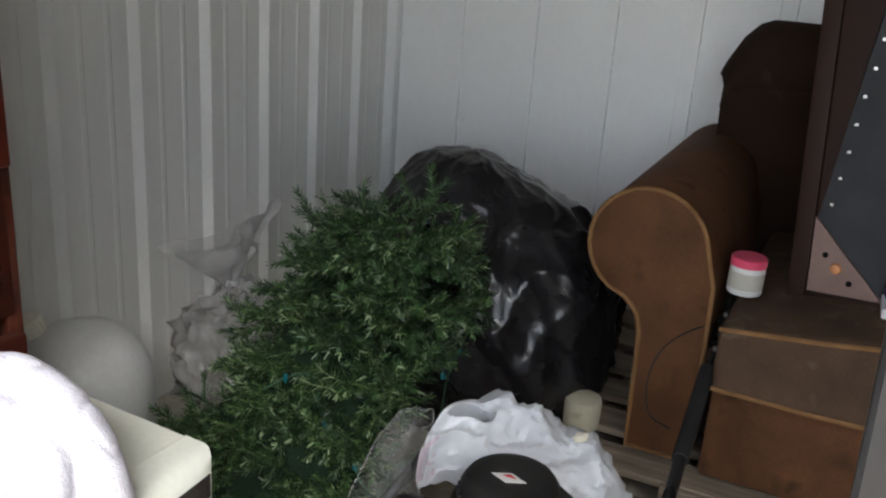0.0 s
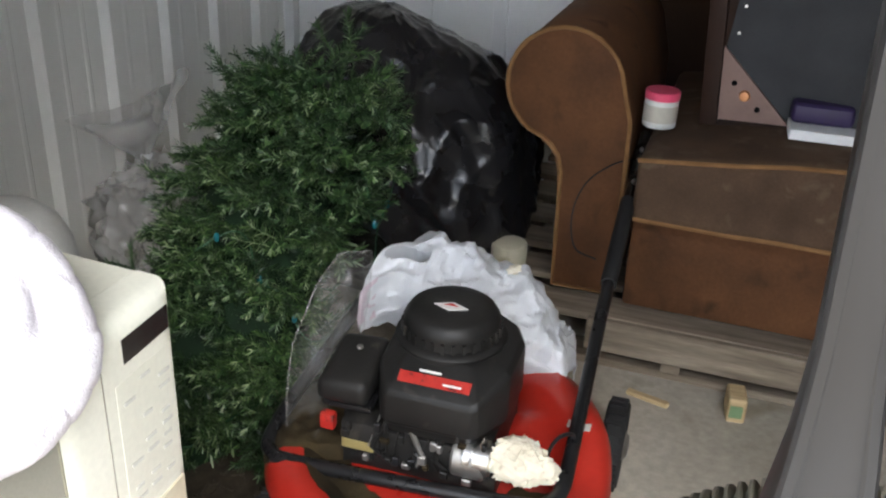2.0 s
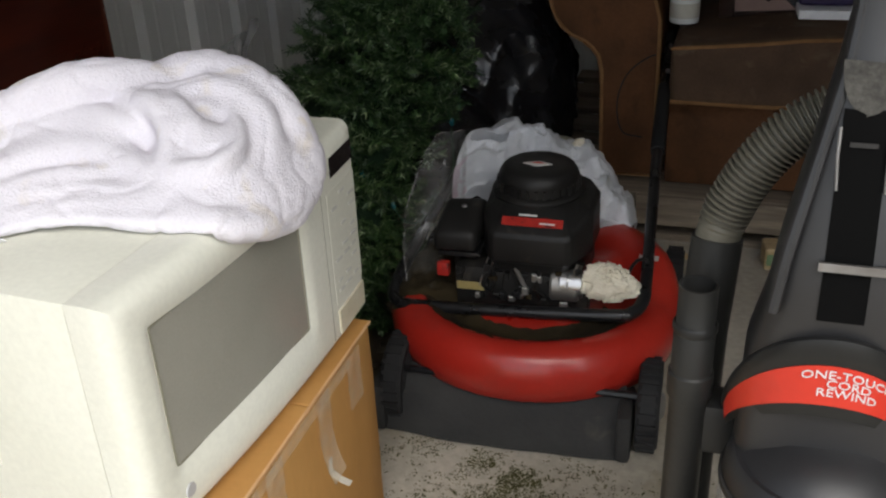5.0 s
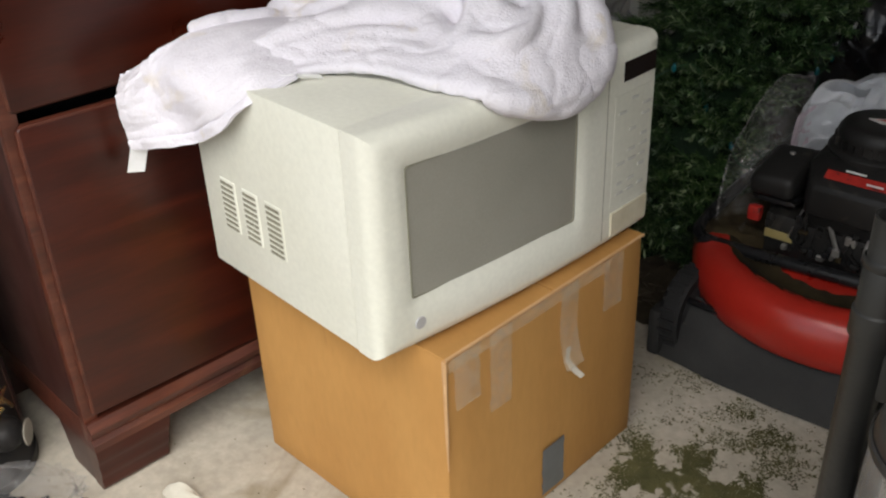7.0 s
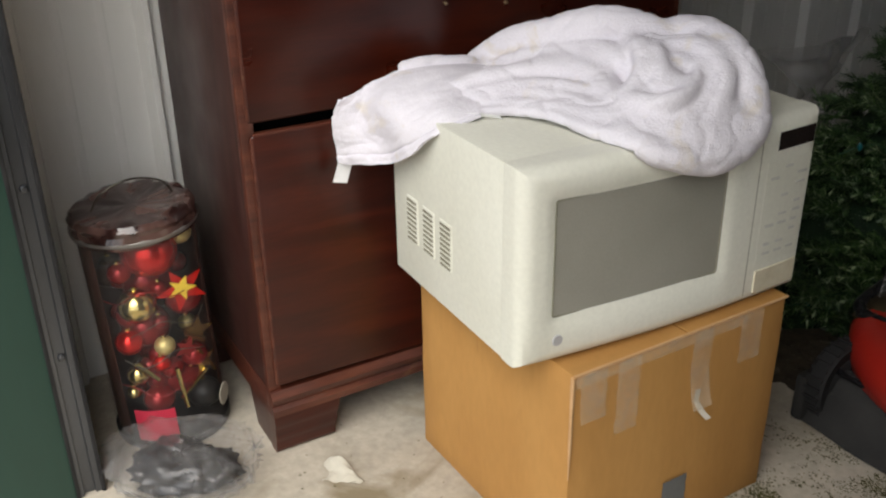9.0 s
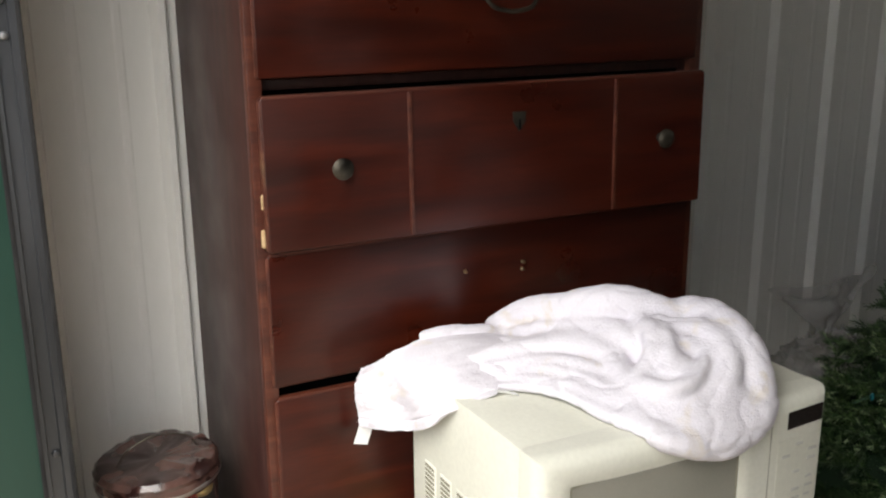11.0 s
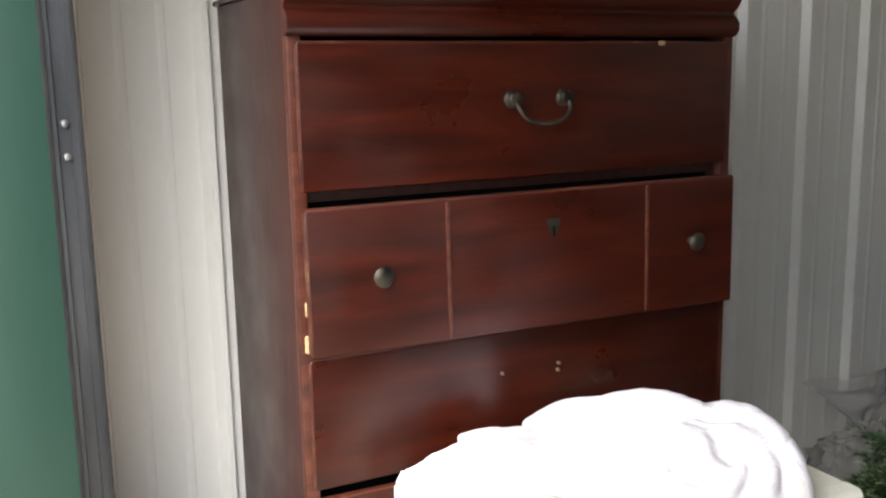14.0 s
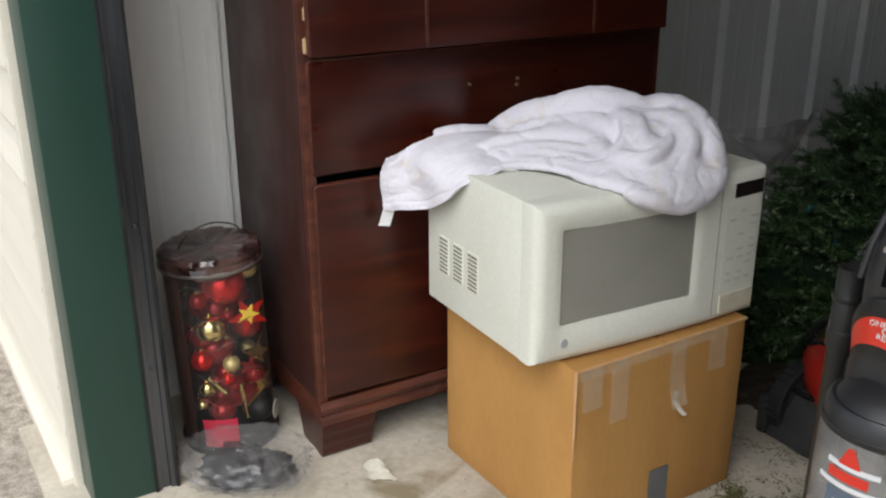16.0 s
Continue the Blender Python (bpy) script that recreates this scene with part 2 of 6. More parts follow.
CLEANER_BLACK = surface("charcoal_plastic", (0.016, 0.016, 0.0155), (0.029, 0.029, 0.027), 0.40, 7, 150, 0.12, dirt=(0.045, 0.042, 0.037), dirt_at=0.68, spec=0.26)
SPINE_BLACK = surface("glossy_charcoal_plastic", (0.014, 0.014, 0.015), (0.025, 0.025, 0.026), 0.42, 5, 150, 0.08, (1, 1, 0.3), spec=0.6)
CLEANER_GREY = surface("grey_plastic", (0.022, 0.021, 0.020), (0.042, 0.040, 0.037), 0.55, 40, 220, 0.4)
PLATE = surface("dusty_grey_plastic", (0.05, 0.048, 0.042), (0.10, 0.096, 0.085), 0.75, 60, 260, 0.6, speck=0.6)
HOSE = surface("ribbed_hose_plastic", (0.095, 0.088, 0.066), (0.155, 0.145, 0.112), 0.4, 8, 100, 0.15, spec=0.3)
CLEANER_RED = surface("red_label", (0.62, 0.035, 0.018), (0.7, 0.05, 0.028), 0.35)
TANK = clear_film("dirty_clear_tank", (0.52, 0.50, 0.47), 0.36, 0.12, 6, 2.0, 0.003)
PRINT_WHITE = surface("white_print", (0.7, 0.7, 0.7), (0.8, 0.8, 0.8), 0.45)
PRINT_BLUE = surface("blue_grey_print", (0.1, 0.13, 0.17), (0.14, 0.18, 0.23), 0.45)
BAUBLE_RED = surface("red_bauble", (0.5, 0.01, 0.008), (0.62, 0.02, 0.014), 0.16, metal=0.7)
BAUBLE_DARK = surface("dark_red_bauble", (0.2, 0.006, 0.008), (0.28, 0.012, 0.012), 0.22, metal=0.5)
BAUBLE_GOLD = surface("gold_bauble", (0.6, 0.46, 0.16), (0.75, 0.6, 0.25), 0.2, metal=1.0)
BAUBLE_MATT = surface("matt_gold_bauble", (0.5, 0.4, 0.16), (0.6, 0.5, 0.22), 0.5, metal=0.7)
YELLOW = surface("yellow_ornament", (0.72, 0.5, 0.03), (0.8, 0.6, 0.06), 0.4)
PINK_CARD = surface("pink_red_card", (0.52, 0.03, 0.06), (0.62, 0.05, 0.09), 0.4)
PAPER = surface("white_paper", (0.44, 0.41, 0.33), (0.56, 0.53, 0.45), 0.8)
MOSS = surface("dry_moss", (0.060, 0.058, 0.022), (0.115, 0.108, 0.046), 0.95, 30, 120, 0.8)
PINK = surface("pink_lid", (0.75, 0.08, 0.16), (0.82, 0.12, 0.22), 0.4)
CAN_WHITE = surface("white_can", (0.66, 0.66, 0.62), (0.76, 0.76, 0.72), 0.4)
PURPLE = surface("dark_purple_box", (0.02, 0.012, 0.05), (0.035, 0.02, 0.08), 0.5)
GREEN_PAINT = surface("green_painted_wood", (0.10, 0.20, 0.09), (0.2, 0.28, 0.15), 0.7)
WIRE_GREEN = surface("green_wire", (0.01, 0.05, 0.02), (0.02, 0.08, 0.03), 0.5)
TEAL = surface("teal_bulb", (0.01, 0.10, 0.11), (0.02, 0.16, 0.18), 0.25)


def needle_material():
    m, n, l, p = nodes_of("fir_needles")
    geo = n.new("ShaderNodeNewGeometry")
    c = ramp(n, l, geo.outputs["Random Per Island"], [(0.0, (0.010, 0.029, 0.011)), (0.5, (0.036, 0.082, 0.027)), (0.82, (0.095, 0.160, 0.058)), (1.0, (0.29, 0.36, 0.23))])
    info = n.new("ShaderNodeObjectInfo")
    c = blend(n, l, 1.0, c, ramp(n, l, info.outputs["Random"], [(0.0, (0.5, 0.56, 0.56)), (1.0, (1.15, 1.12, 1.0))]), "MULTIPLY")
    l.new(c, p.inputs["Base Color"])
    p.inputs["Roughness"].default_value = 0.45
    p.inputs["Specular IOR Level"].default_value = 0.3
    return m


NEEDLES = needle_material()


# ---- building helpers ----
def mesh_of(name, bm, material, smooth=35):
    bmesh.ops.recalc_face_normals(bm, faces=bm.faces)
    me = bpy.data.meshes.new(name)
    bm.to_mesh(me)
    bm.free()
    if material:
        me.materials.append(material)
    if smooth:
        me.polygons.foreach_set("use_smooth", [True] * len(me.polygons))
        me.set_sharp_from_angle(angle=radians(smooth))
    return me


def part(name, bm, material, parent, label="", m=None, smooth=35):
    ob = new(name, mesh_of(name, bm, material, smooth))
    ob.parent = parent
    if m is not None:
        ob.matrix_local = m
    return tagged(ob, label)


def thing(name, m, label, category, group="", kind=""):
    ob = new(name)
    ob.empty_display_size = 0.1
    ob.matrix_world = m
    return tagged(ob, label, category, group, kind)


def single(name, bm, material, m, label, category, group="", kind="", smooth=35):
    ob = new(name, mesh_of(name, bm, material, smooth))
    ob.matrix_world = m
    return tagged(ob, label, category, group, kind)


def setting(name, bm, material, label="", smooth=0):
    return tagged(new(name, mesh_of(name, bm, material, smooth)), label, "", "", "structure")


def box(lo, hi, bevel=0.0, seg=2, bm=None):
    own = bmesh.new()
    bmesh.ops.create_cube(own, size=1)
    for v in own.verts:
        v.co = Vector([(lo[i] + hi[i]) / 2 + (hi[i] - lo[i]) * v.co[i] for i in range(3)])
    if bevel:
        bmesh.ops.bevel(own, geom=list(own.edges), offset=bevel, segments=seg, affect="EDGES", profile=0.6)
    return merge(bm, own)


def merge(bm, own, m=None):
    if m is not None:
        own.transform(m)
    if bm is None:
        return own
    tmp = bpy.data.meshes.new("tmp")
    own.to_mesh(tmp)
    own.free()
    bm.from_mesh(tmp)
    bpy.data.meshes.remove(tmp)
    return bm


def lathe(profile, seg=32, bm=None, m=None, sx=1.0, sy=1.0):
    """A turned shape from (radius, height) pairs, about z."""
    own = bmesh.new()
    rings = []
    for r, z in profile:
        if r < 1e-5:
            rings.append([own.verts.new((0, 0, z))])
        else:
            rings.append([own.verts.new((r * sx * math.cos(2 * math.pi * k / seg), r * sy * math.sin(2 * math.pi * k / seg), z)) for k in range(seg)])
    for a, b in zip(rings, rings[1:]):
        for k in range(seg):
            j = (k + 1) % seg
            if len(a) == 1 and len(b) > 1:
                own.faces.new((a[0], b[k], b[j]))
            elif len(b) == 1 and len(a) > 1:
                own.faces.new((a[k], a[j], b[0]))
            elif len(a) > 1:
                own.faces.new((a[k], a[j], b[j], b[k]))
    return merge(bm, own, m)


def tube(points, radius, seg=10, bm=None, closed=False, radii=None):
    """A round bar along points."""
    own = bmesh.new()
    pts = [Vector(p) for p in points]
    n, rings, up = len(pts), [], None
    for i, p in enumerate(pts):
        a, b = pts[(i - 1) % n if closed else max(i - 1, 0)], pts[(i + 1) % n if closed else min(i + 1, n - 1)]
        d = (b - a).normalized()
        if up is None:
            up = d.orthogonal().normalized()
        up = (up - d * up.dot(d)).normalized()
        side = d.cross(up)
        r = radii[i] if radii else radius
        rings.append([own.verts.new(p + r * (math.cos(2 * math.pi * k / seg) * up + math.sin(2 * math.pi * k / seg) * side)) for k in range(seg)])
    for a, b in zip(rings, rings[1:] + (rings[:1] if closed else [])):
        for k in range(seg):
            own.faces.new((a[k], a[(k + 1) % seg], b[(k + 1) % seg], b[k]))
    if not closed:
        own.faces.new(rings[0])
        own.faces.new(rings[-1])
    return merge(bm, own)


def smooth_line(points, steps=8):
    """Points along a Catmull-Rom curve."""
    p = [Vector(q) for q in points]
    p = [2 * p[0] - p[1]] + p + [2 * p[-1] - p[-2]]
    out = []
    for i in range(1, len(p) - 2):
        for k in range(steps):
            t = k / steps
            a, b, c, d = p[i - 1], p[i], p[i + 1], p[i + 2]
            out.append(0.5 * (2 * b + (c - a) * t + (2 * a - 5 * b + 4 * c - d) * t * t + (3 * b - a - 3 * c + d) * t ** 3))
    return out + [p[-2]]


def prism(outline, depth, bm=None, m=None, bevel=0.0):
    """An outline in x, z pulled along y from 0 to depth."""
    own = bmesh.new()
    front = [own.verts.new((x, 0, z)) for x, z in outline]
    back = [own.verts.new((x, depth, z)) for x, z in outline]
    n = len(front)
    own.faces.new(front)
    own.faces.new(back[::-1])
    for k in range(n):
        own.faces.new((front[k], back[k], back[(k + 1) % n], front[(k + 1) % n]))
    if bevel:
        bmesh.ops.bevel(own, geom=[e for e in own.edges if abs(e.verts[0].co.y - e.verts[1].co.y) < 1e-6], offset=bevel, segments=2, affect="EDGES", profile=0.5)
    return merge(bm, own, m)


def ball(radius, centre=(0, 0, 0), u=16, v=10, bm=None, scale=(1, 1, 1)):
    own = bmesh.new()
    bmesh.ops.create_uvsphere(own, u_segments=u, v_segments=v, radius=radius)
    own.transform(Matrix.Translation(centre) @ Matrix.Diagonal((*scale, 1)))
    return merge(bm, own)


def thicken(own, grid, thickness):
    """Closes a grid of vertices into a slab: a second layer behind it, and its four edges."""
    own.normal_update()
    nu, nv = len(grid) - 1, len(grid[0]) - 1
    under = [[own.verts.new(q.co - q.normal * thickness) for q in row] for row in grid]
    for i in range(nu):
        for j in range(nv):
            own.faces.new((under[i][j], under[i][j + 1], under[i + 1][j + 1], under[i + 1][j]))
    rim = [(i, 0) for i in range(nu)] + [(nu, j) for j in range(nv)] + [(i, nv) for i in range(nu, 0, -1)] + [(0, j) for j in range(nv, 0, -1)]
    for (a, b), (c, d) in zip(rim, rim[1:] + rim[:1]):
        own.faces.new((grid[a][b], grid[c][d], under[c][d], under[a][b]))


def sheet(fn, nu, nv, thickness=0.0):
    """A surface fn(u, v) -> point over 0..1, doubled to a thickness."""
    own = bmesh.new()
    grid = [[own.verts.new(fn(i / nu, j / nv)) for j in range(nv + 1)] for i in range(nu + 1)]
    for i in range(nu):
        for j in range(nv):
            own.faces.new((grid[i][j], grid[i + 1][j], grid[i + 1][j + 1], grid[i][j + 1]))
    if thickness:
        thicken(own, grid, thickness)
    return own


def letters(text, size, depth=0.0004):
    """A mesh of built-in lettering, centred, in x and y."""
    cu = bpy.data.curves.new("lettering", "FONT")
    cu.body, cu.size, cu.extrude, cu.align_x, cu.align_y = text, size, depth, "CENTER", "CENTER"
    cu.resolution_u = 2
    ob = bpy.data.objects.new("lettering", cu)
    me = bpy.data.meshes.new_from_object(ob)
    bpy.data.objects.remove(ob)
    bm = bmesh.new()
    bm.from_mesh(me)
    bpy.data.meshes.remove(me)
    return bm


def wobble(p, scale, amount):
    q = Vector(p) * scale
    return amount * noise.noise(q)


# ---- the storage unit ----
X0, X1, Y0, Y1, TOP = -1.63, 1.86, -0.40, 3.0, 2.6


def ribbed(length, height, ribs, profile):
    """A ribbed steel sheet in x (along), z (up); ribs stand out along -y."""
    line = [(0.0, 0.0)] + [(c + a, b) for c in ribs for a, b in profile if 0.0 < c + a < length] + [(length, 0.0)]
    line = [(a, -b) for a, b in line] + [(length, 0.05), (0.0, 0.05)]
    own = bmesh.new()
    low, high = [own.verts.new((a, b, 0)) for a, b in line], [own.verts.new((a, b, height)) for a, b in line]
    n = len(line)
    for i in range(n):
        own.faces.new((low[i], low[(i + 1) % n], high[(i + 1) % n], high[i]))
    own.faces.new(low)
    own.faces.new(high[::-1])
    return own


SWAGE = [(c + a, b) for c in (0.085, 0.170) for a, b in ((-0.010, 0.0), (-0.005, 0.002), (0.005, 0.002), (0.010, 0.0))]
SIDE_RIB = [(-0.022, 0.0), (-0.007, 0.024), (0.006, 0.024), (0.013, 0.0)] + SWAGE
BACK_RIB = [(-0.026, 0.0), (-0.0225, 0.009), (0.0225, 0.009), (0.026, 0.0)]
left = ribbed(Y1 - Y0, TOP, [0.0953 + 0.2547 * k for k in range(14)], SIDE_RIB)
left.transform(Matrix.Translation((X0, Y0, 0)) @ Matrix.Rotation(radians(90), 4, "Z") @ Matrix.Identity(4))
setting("wall_west", left, STEEL_WALL)
back = ribbed(X1 - X0 + 0.1, TOP, [0.304 + 0.2655 * k for k in range(12)], BACK_RIB)
back.transform(Matrix.Translation((X0 - 0.05, Y1, 0)))
setting("wall_north", back, BACK_STEEL)
setting("trim_2", box((X0 + 0.001, Y1 - 0.045, 0.0), (X0 + 0.04, Y1 - 0.001, TOP), 0.004), BACK_STEEL, smooth=30)
right = ribbed(Y1 - Y0, TOP, [0.2 + 0.2547 * k for k in range(13)], SIDE_RIB)
right.transform(Matrix.Translation((X1, Y1, 0)) @ Matrix.Rotation(radians(-90), 4, "Z"))
# East wall and ceiling are unseen; their dark steel dims the inside.
setting("wall_east", right, DARKENED_STEEL)
setting("ceiling", box((X0 - 0.05, Y0, TOP), (X1 + 0.05, Y1 + 0.05, TOP + 0.08)), DARKENED_STEEL)
setting("floor", box((X0 - 0.05, -0.62, -0.12), (X1 + 0.4, Y1 + 0.05, 0.0)), CONCRETE)
setting("ground", box((-60, -60, -0.4), (60, 60, -0.022)), GRAVEL)
front = box((-9.0, -0.53, -0.02), (-1.345, -0.42, 3.1))
box((1.20, -0.53, -0.02), (9.0, -0.42, 3.1), bm=front)
box((-1.345, -0.53, 2.39), (1.20, -0.42, 3.1), bm=front)
front_wall = setting("wall_south", front, SIDING)
inner = box((X0, -0.42, 0), (-1.345, -0.402, 2.6))
box((1.20, -0.42, 0), (X1, -0.402, 2.6), bm=inner)
box((X0, -0.42, 2.39), (X1, -0.402, 2.6), bm=inner)
setting("wall_lining", inner, STEEL_WALL)

# green door trim round the opening
trim = box((-1.345, -0.536, 0.0), (-1.222, -0.404, 2.39), 0.004)
setting("door_jamb_1", trim, GREEN_TRIM, smooth=30)
setting("trim_3", box((-9.0, -0.578, -0.03), (-1.36, -0.5525, 0.012), 0.004), SIDING, smooth=30)
# Right jamb and header are unseen; set where they shape the incoming daylight.
setting("door_jamb_2", box((1.08, -0.551, 0.0), (1.20, -0.414, 2.278), 0.004), GREEN_TRIM, smooth=30)
setting("door_header", box((-1.221, -0.551, 2.28), (1.20, -0.414, 2.39), 0.004), GREEN_TRIM, smooth=30)
setting("trim_1", box((-1.364, -0.5535, -0.02), (-1.338, -0.5305, 2.5), 0.004), SIDING, smooth=30)

# galvanised door track
track = thing("door_track", pose(-1.222, -0.404, 0.0), "galvanised steel roll-up door track with dark edges", "door track", "", "structure")
part("channel", prism([(-0.03, 0.0), (0.0, 0.0), (0.0, 0.011), (-0.008, 0.013), (-0.008, 0.031), (0.0, 0.033), (0.0, 0.046), (-0.03, 0.046)], 2.28, m=Matrix.Rotation(radians(90), 4, "X") @ Matrix.Diagonal((1, 1, -1, 1))), GALVANISED, track, smooth=0)
# Black strips along both edges of the channel.
part("edge_seal", box((-0.004, -0.003, 0.0), (0.004, 0.004, 2.27), 0.001), DARK_RUBBER, track, "black strip along the track edge")
part("edge_seal", box((-0.004, 0.043, 0.0), (0.006, 0.050, 2.27), 0.001), DARK_RUBBER, track, "black strip along the track edge")
for z in (1.355, 1.303, 0.62, 0.30):
    part("bolt", lathe([(0.0, 0.006), (0.005, 0.005), (0.007, 0.002), (0.007, 0.0)], 10, m=Matrix.Translation((-0.007, 0.024, z)) @ Matrix.Rotation(radians(90), 4, "Y")), STAPLE if z > 1 else GALVANISED, track)


# ---- chest of drawers ----
CH_W, CH_D = 0.95, 0.44
chest = thing("chest_of_drawers", pose(-1.15, -0.02, 0.0, 0, 0, -1.2), "worn cherry wood chest of drawers with one drawer pulled askew", "chest of drawers")
# local: x out of the front, y along the width, z up; the drawer faces lie near x = 0
case = box((-0.46, -0.012, 0.12), (-0.44, CH_W + 0.012, 1.568))
part("back_panel", case, CHERRY_SIDE, chest)
part("side_panel", box((-0.44, -0.014, 0.10), (-0.021, 0.006, 1.567), 0.003), CHERRY_SIDE, chest, "dull cherry side panel")
part("side_panel", box((-0.44, CH_W - 0.006, 0.10), (-0.021, CH_W + 0.014, 1.567), 0.003), CHERRY_SIDE, chest, "dull cherry side panel")
part("stile", box((-0.024, -0.016, 0.10), (-0.004, 0.010, 1.49), 0.004), CHERRY_EDGE, chest, "worn reddish edge strip")
part("stile", box((-0.024, CH_W - 0.010, 0.10), (-0.004, CH_W + 0.016, 1.49), 0.004), CHERRY_EDGE, chest, "worn reddish edge strip")
# Black block in the hollow case stands in for shade behind the drawers.
part("inside", box((-0.43, 0.008, 0.12), (-0.05, CH_W - 0.008, 1.48)), HOLLOW_BLACK, chest, smooth=0)
for z in (1.205, 0.672, 0.93):
    part("rail", box((-0.048, 0.011, z), (-0.034, CH_W - 0.011, z + 0.018), 0.002), CHERRY_SIDE, chest)
# cornice with a stepped, rounded moulding
mould = [(-0.02, 1.488), (-0.01, 1.488), (0.004, 1.492), (0.012, 1.503), (0.012, 1.518), (0.004, 1.528), (-0.004, 1.534), (-0.004, 1.541), (0.004, 1.547), (0.012, 1.556), (0.016, 1.563), (0.016, 1.5675), (-0.02, 1.5675)]
part("cornice", prism(mould, CH_W + 0.034, m=Matrix.Translation((0, -0.017, 0))), CHERRY, chest, "moulded cornice with chipped edges", smooth=40)
part("top_panel", box((-0.46, -0.021, 1.568), (0.0185, CH_W + 0.021, 1.579), 0.003), CHERRY, chest, "cherry top with worn lighter rim")
part("top_edge", box((0.016, -0.019, 1.5785), (0.0195, CH_W + 0.019, 1.5805)), CHERRY_EDGE, chest, smooth=0)


def drawer_front(name, m, w, h, label, grooves=(), chips=0):
    d = part(name, box((-0.02, 0.0, 0.0), (0.0, w, h), 0.005, 3), CHERRY, chest, label, m)
    part("edge_strip", box((-0.017, -0.0025, 0.004), (-0.001, 0.006, h - 0.004), 0.002), CHERRY_EDGE, d)
    part("edge_strip", box((-0.017, 0.004, h - 0.005), (-0.001, w - 0.004, h + 0.0025), 0.002), CHERRY_EDGE, d, "scuffed top edge")
    for y in grooves:
        part("bead", box((-0.004, y - 0.004, 0.004), (0.0035, y + 0.004, h - 0.004), 0.002), CHERRY_EDGE, d, "lighter vertical bead")
    for k in range(chips):
        y = random.uniform(0.02, w - 0.05)
        part("chip", box((-0.006, y, h - 0.006), (0.0012, y + random.uniform(0.006, 0.02), h + 0.0032), 0.001, 1), RAW_WOOD, d, "chipped bare wood")
    return d


def drawer_box(m, w, h, depth):
    b = box((-depth, 0.03, 0.01), (-0.02, 0.042, h - 0.03))
    box((-depth, w - 0.042, 0.01), (-0.02, w - 0.03, h - 0.03), bm=b)
    box((-depth, 0.042, 0.01), (-0.02, w - 0.042, 0.016), bm=b)
    part("drawer_box", b, RAW_WOOD, chest, "unfinished pale drawer sides", m, smooth=0)


m1 = Matrix.Translation((0.0, 0.0, 1.226))
d1 = drawer_front("drawer", m1, CH_W, 0.252, "top drawer with bail pull", chips=1)
skew = pose(0.016, 0.0, 0.935, 0.6, 0, -4.4)
d2 = drawer_front("drawer", skew, 0.902, 0.262, "second drawer pulled out askew", (0.262, 0.690), 0)
drawer_box(skew, 0.902, 0.25, 0.2)
d3 = drawer_front("drawer", pose(0.0, 0.0, 0.684, 0, 0, 0), CH_W, 0.243, "third drawer with its handle missing", (), 0)
skew4 = pose(0.002, 0.002, 0.152, 0, 0, -1.5)
drawer_front("drawer", skew4, CH_W - 0.006, 0.510, "deep bottom drawer left ajar", (), 2)
drawer_box(skew4, CH_W, 0.50, 0.12)

# bail pull on the top drawer
part("handle", tube(smooth_line([(0.016, 0.416, 0.148), (0.028, 0.418, 0.128), (0.032, 0.434, 0.110), (0.034, 0.456, 0.104), (0.036, 0.474, 0.102), (0.034, 0.492, 0.104), (0.032, 0.514, 0.110), (0.028, 0.530, 0.128), (0.016, 0.532, 0.148)], 5), 0.0042, 8), BRASS, d1, "aged brass bail pull")
for y in (0.416, 0.532):
    lathe_m = Matrix.Translation((0.0, y, 0.148)) @ Matrix.Rotation(radians(90), 4, "Y")
    rosette = lathe([(0.017, 0.0), (0.017, 0.003), (0.012, 0.006), (0.011, 0.011), (0.014, 0.015), (0.012, 0.021), (0.0, 0.024)], 16, m=lathe_m)
    part("rosette", rosette, BRASS, d1)
for y in (0.130, 0.797):
    knob = lathe([(0.009, 0.0), (0.008, 0.008), (0.012, 0.013), (0.018, 0.018), (0.019, 0.022), (0.014, 0.026), (0.006, 0.0275), (0.0, 0.027)], 18, m=Matrix.Translation((0.0, y, 0.138)) @ Matrix.Rotation(radians(90), 4, "Y"))
    part("knob", knob, BRASS, d2, "round aged brass knob")
shield = prism([(-0.014, 0.018), (0.014, 0.018), (0.012, 0.0), (0.0, -0.018), (-0.012, 0.0)], 0.003, m=Matrix.Translation((0.004, 0.478, 0.192)) @ Matrix.Rotation(radians(90), 4, "Z"))
esc = part("escutcheon", shield, BRASS, d2, "shield-shaped brass keyhole plate")
part("keyhole", box((0.0035, 0.476, 0.178), (0.005, 0.480, 0.196)), HOLLOW_BLACK, esc, smooth=0)
for y, z in ((0.390, 0.160), (0.523, 0.161), (0.521, 0.147)):
    part("screw", lathe([(0.0, 0.007), (0.003, 0.006), (0.0045, 0.0)], 8, m=Matrix.Translation((0.0, y, z)) @ Matrix.Rotation(radians(90), 4, "Y")), BRIGHT_BRASS, d3, "bare bright screw end")
part("splinter", box((-0.006, -0.004, 1.008), (0.003, 0.007, 1.036), 0.003, 1), RAW_WOOD, chest, "broken pale wood")
part("splinter", box((-0.006, -0.007, 0.942), (0.003, 0.006, 0.975), 0.003, 1), RAW_WOOD, chest, "broken pale wood")
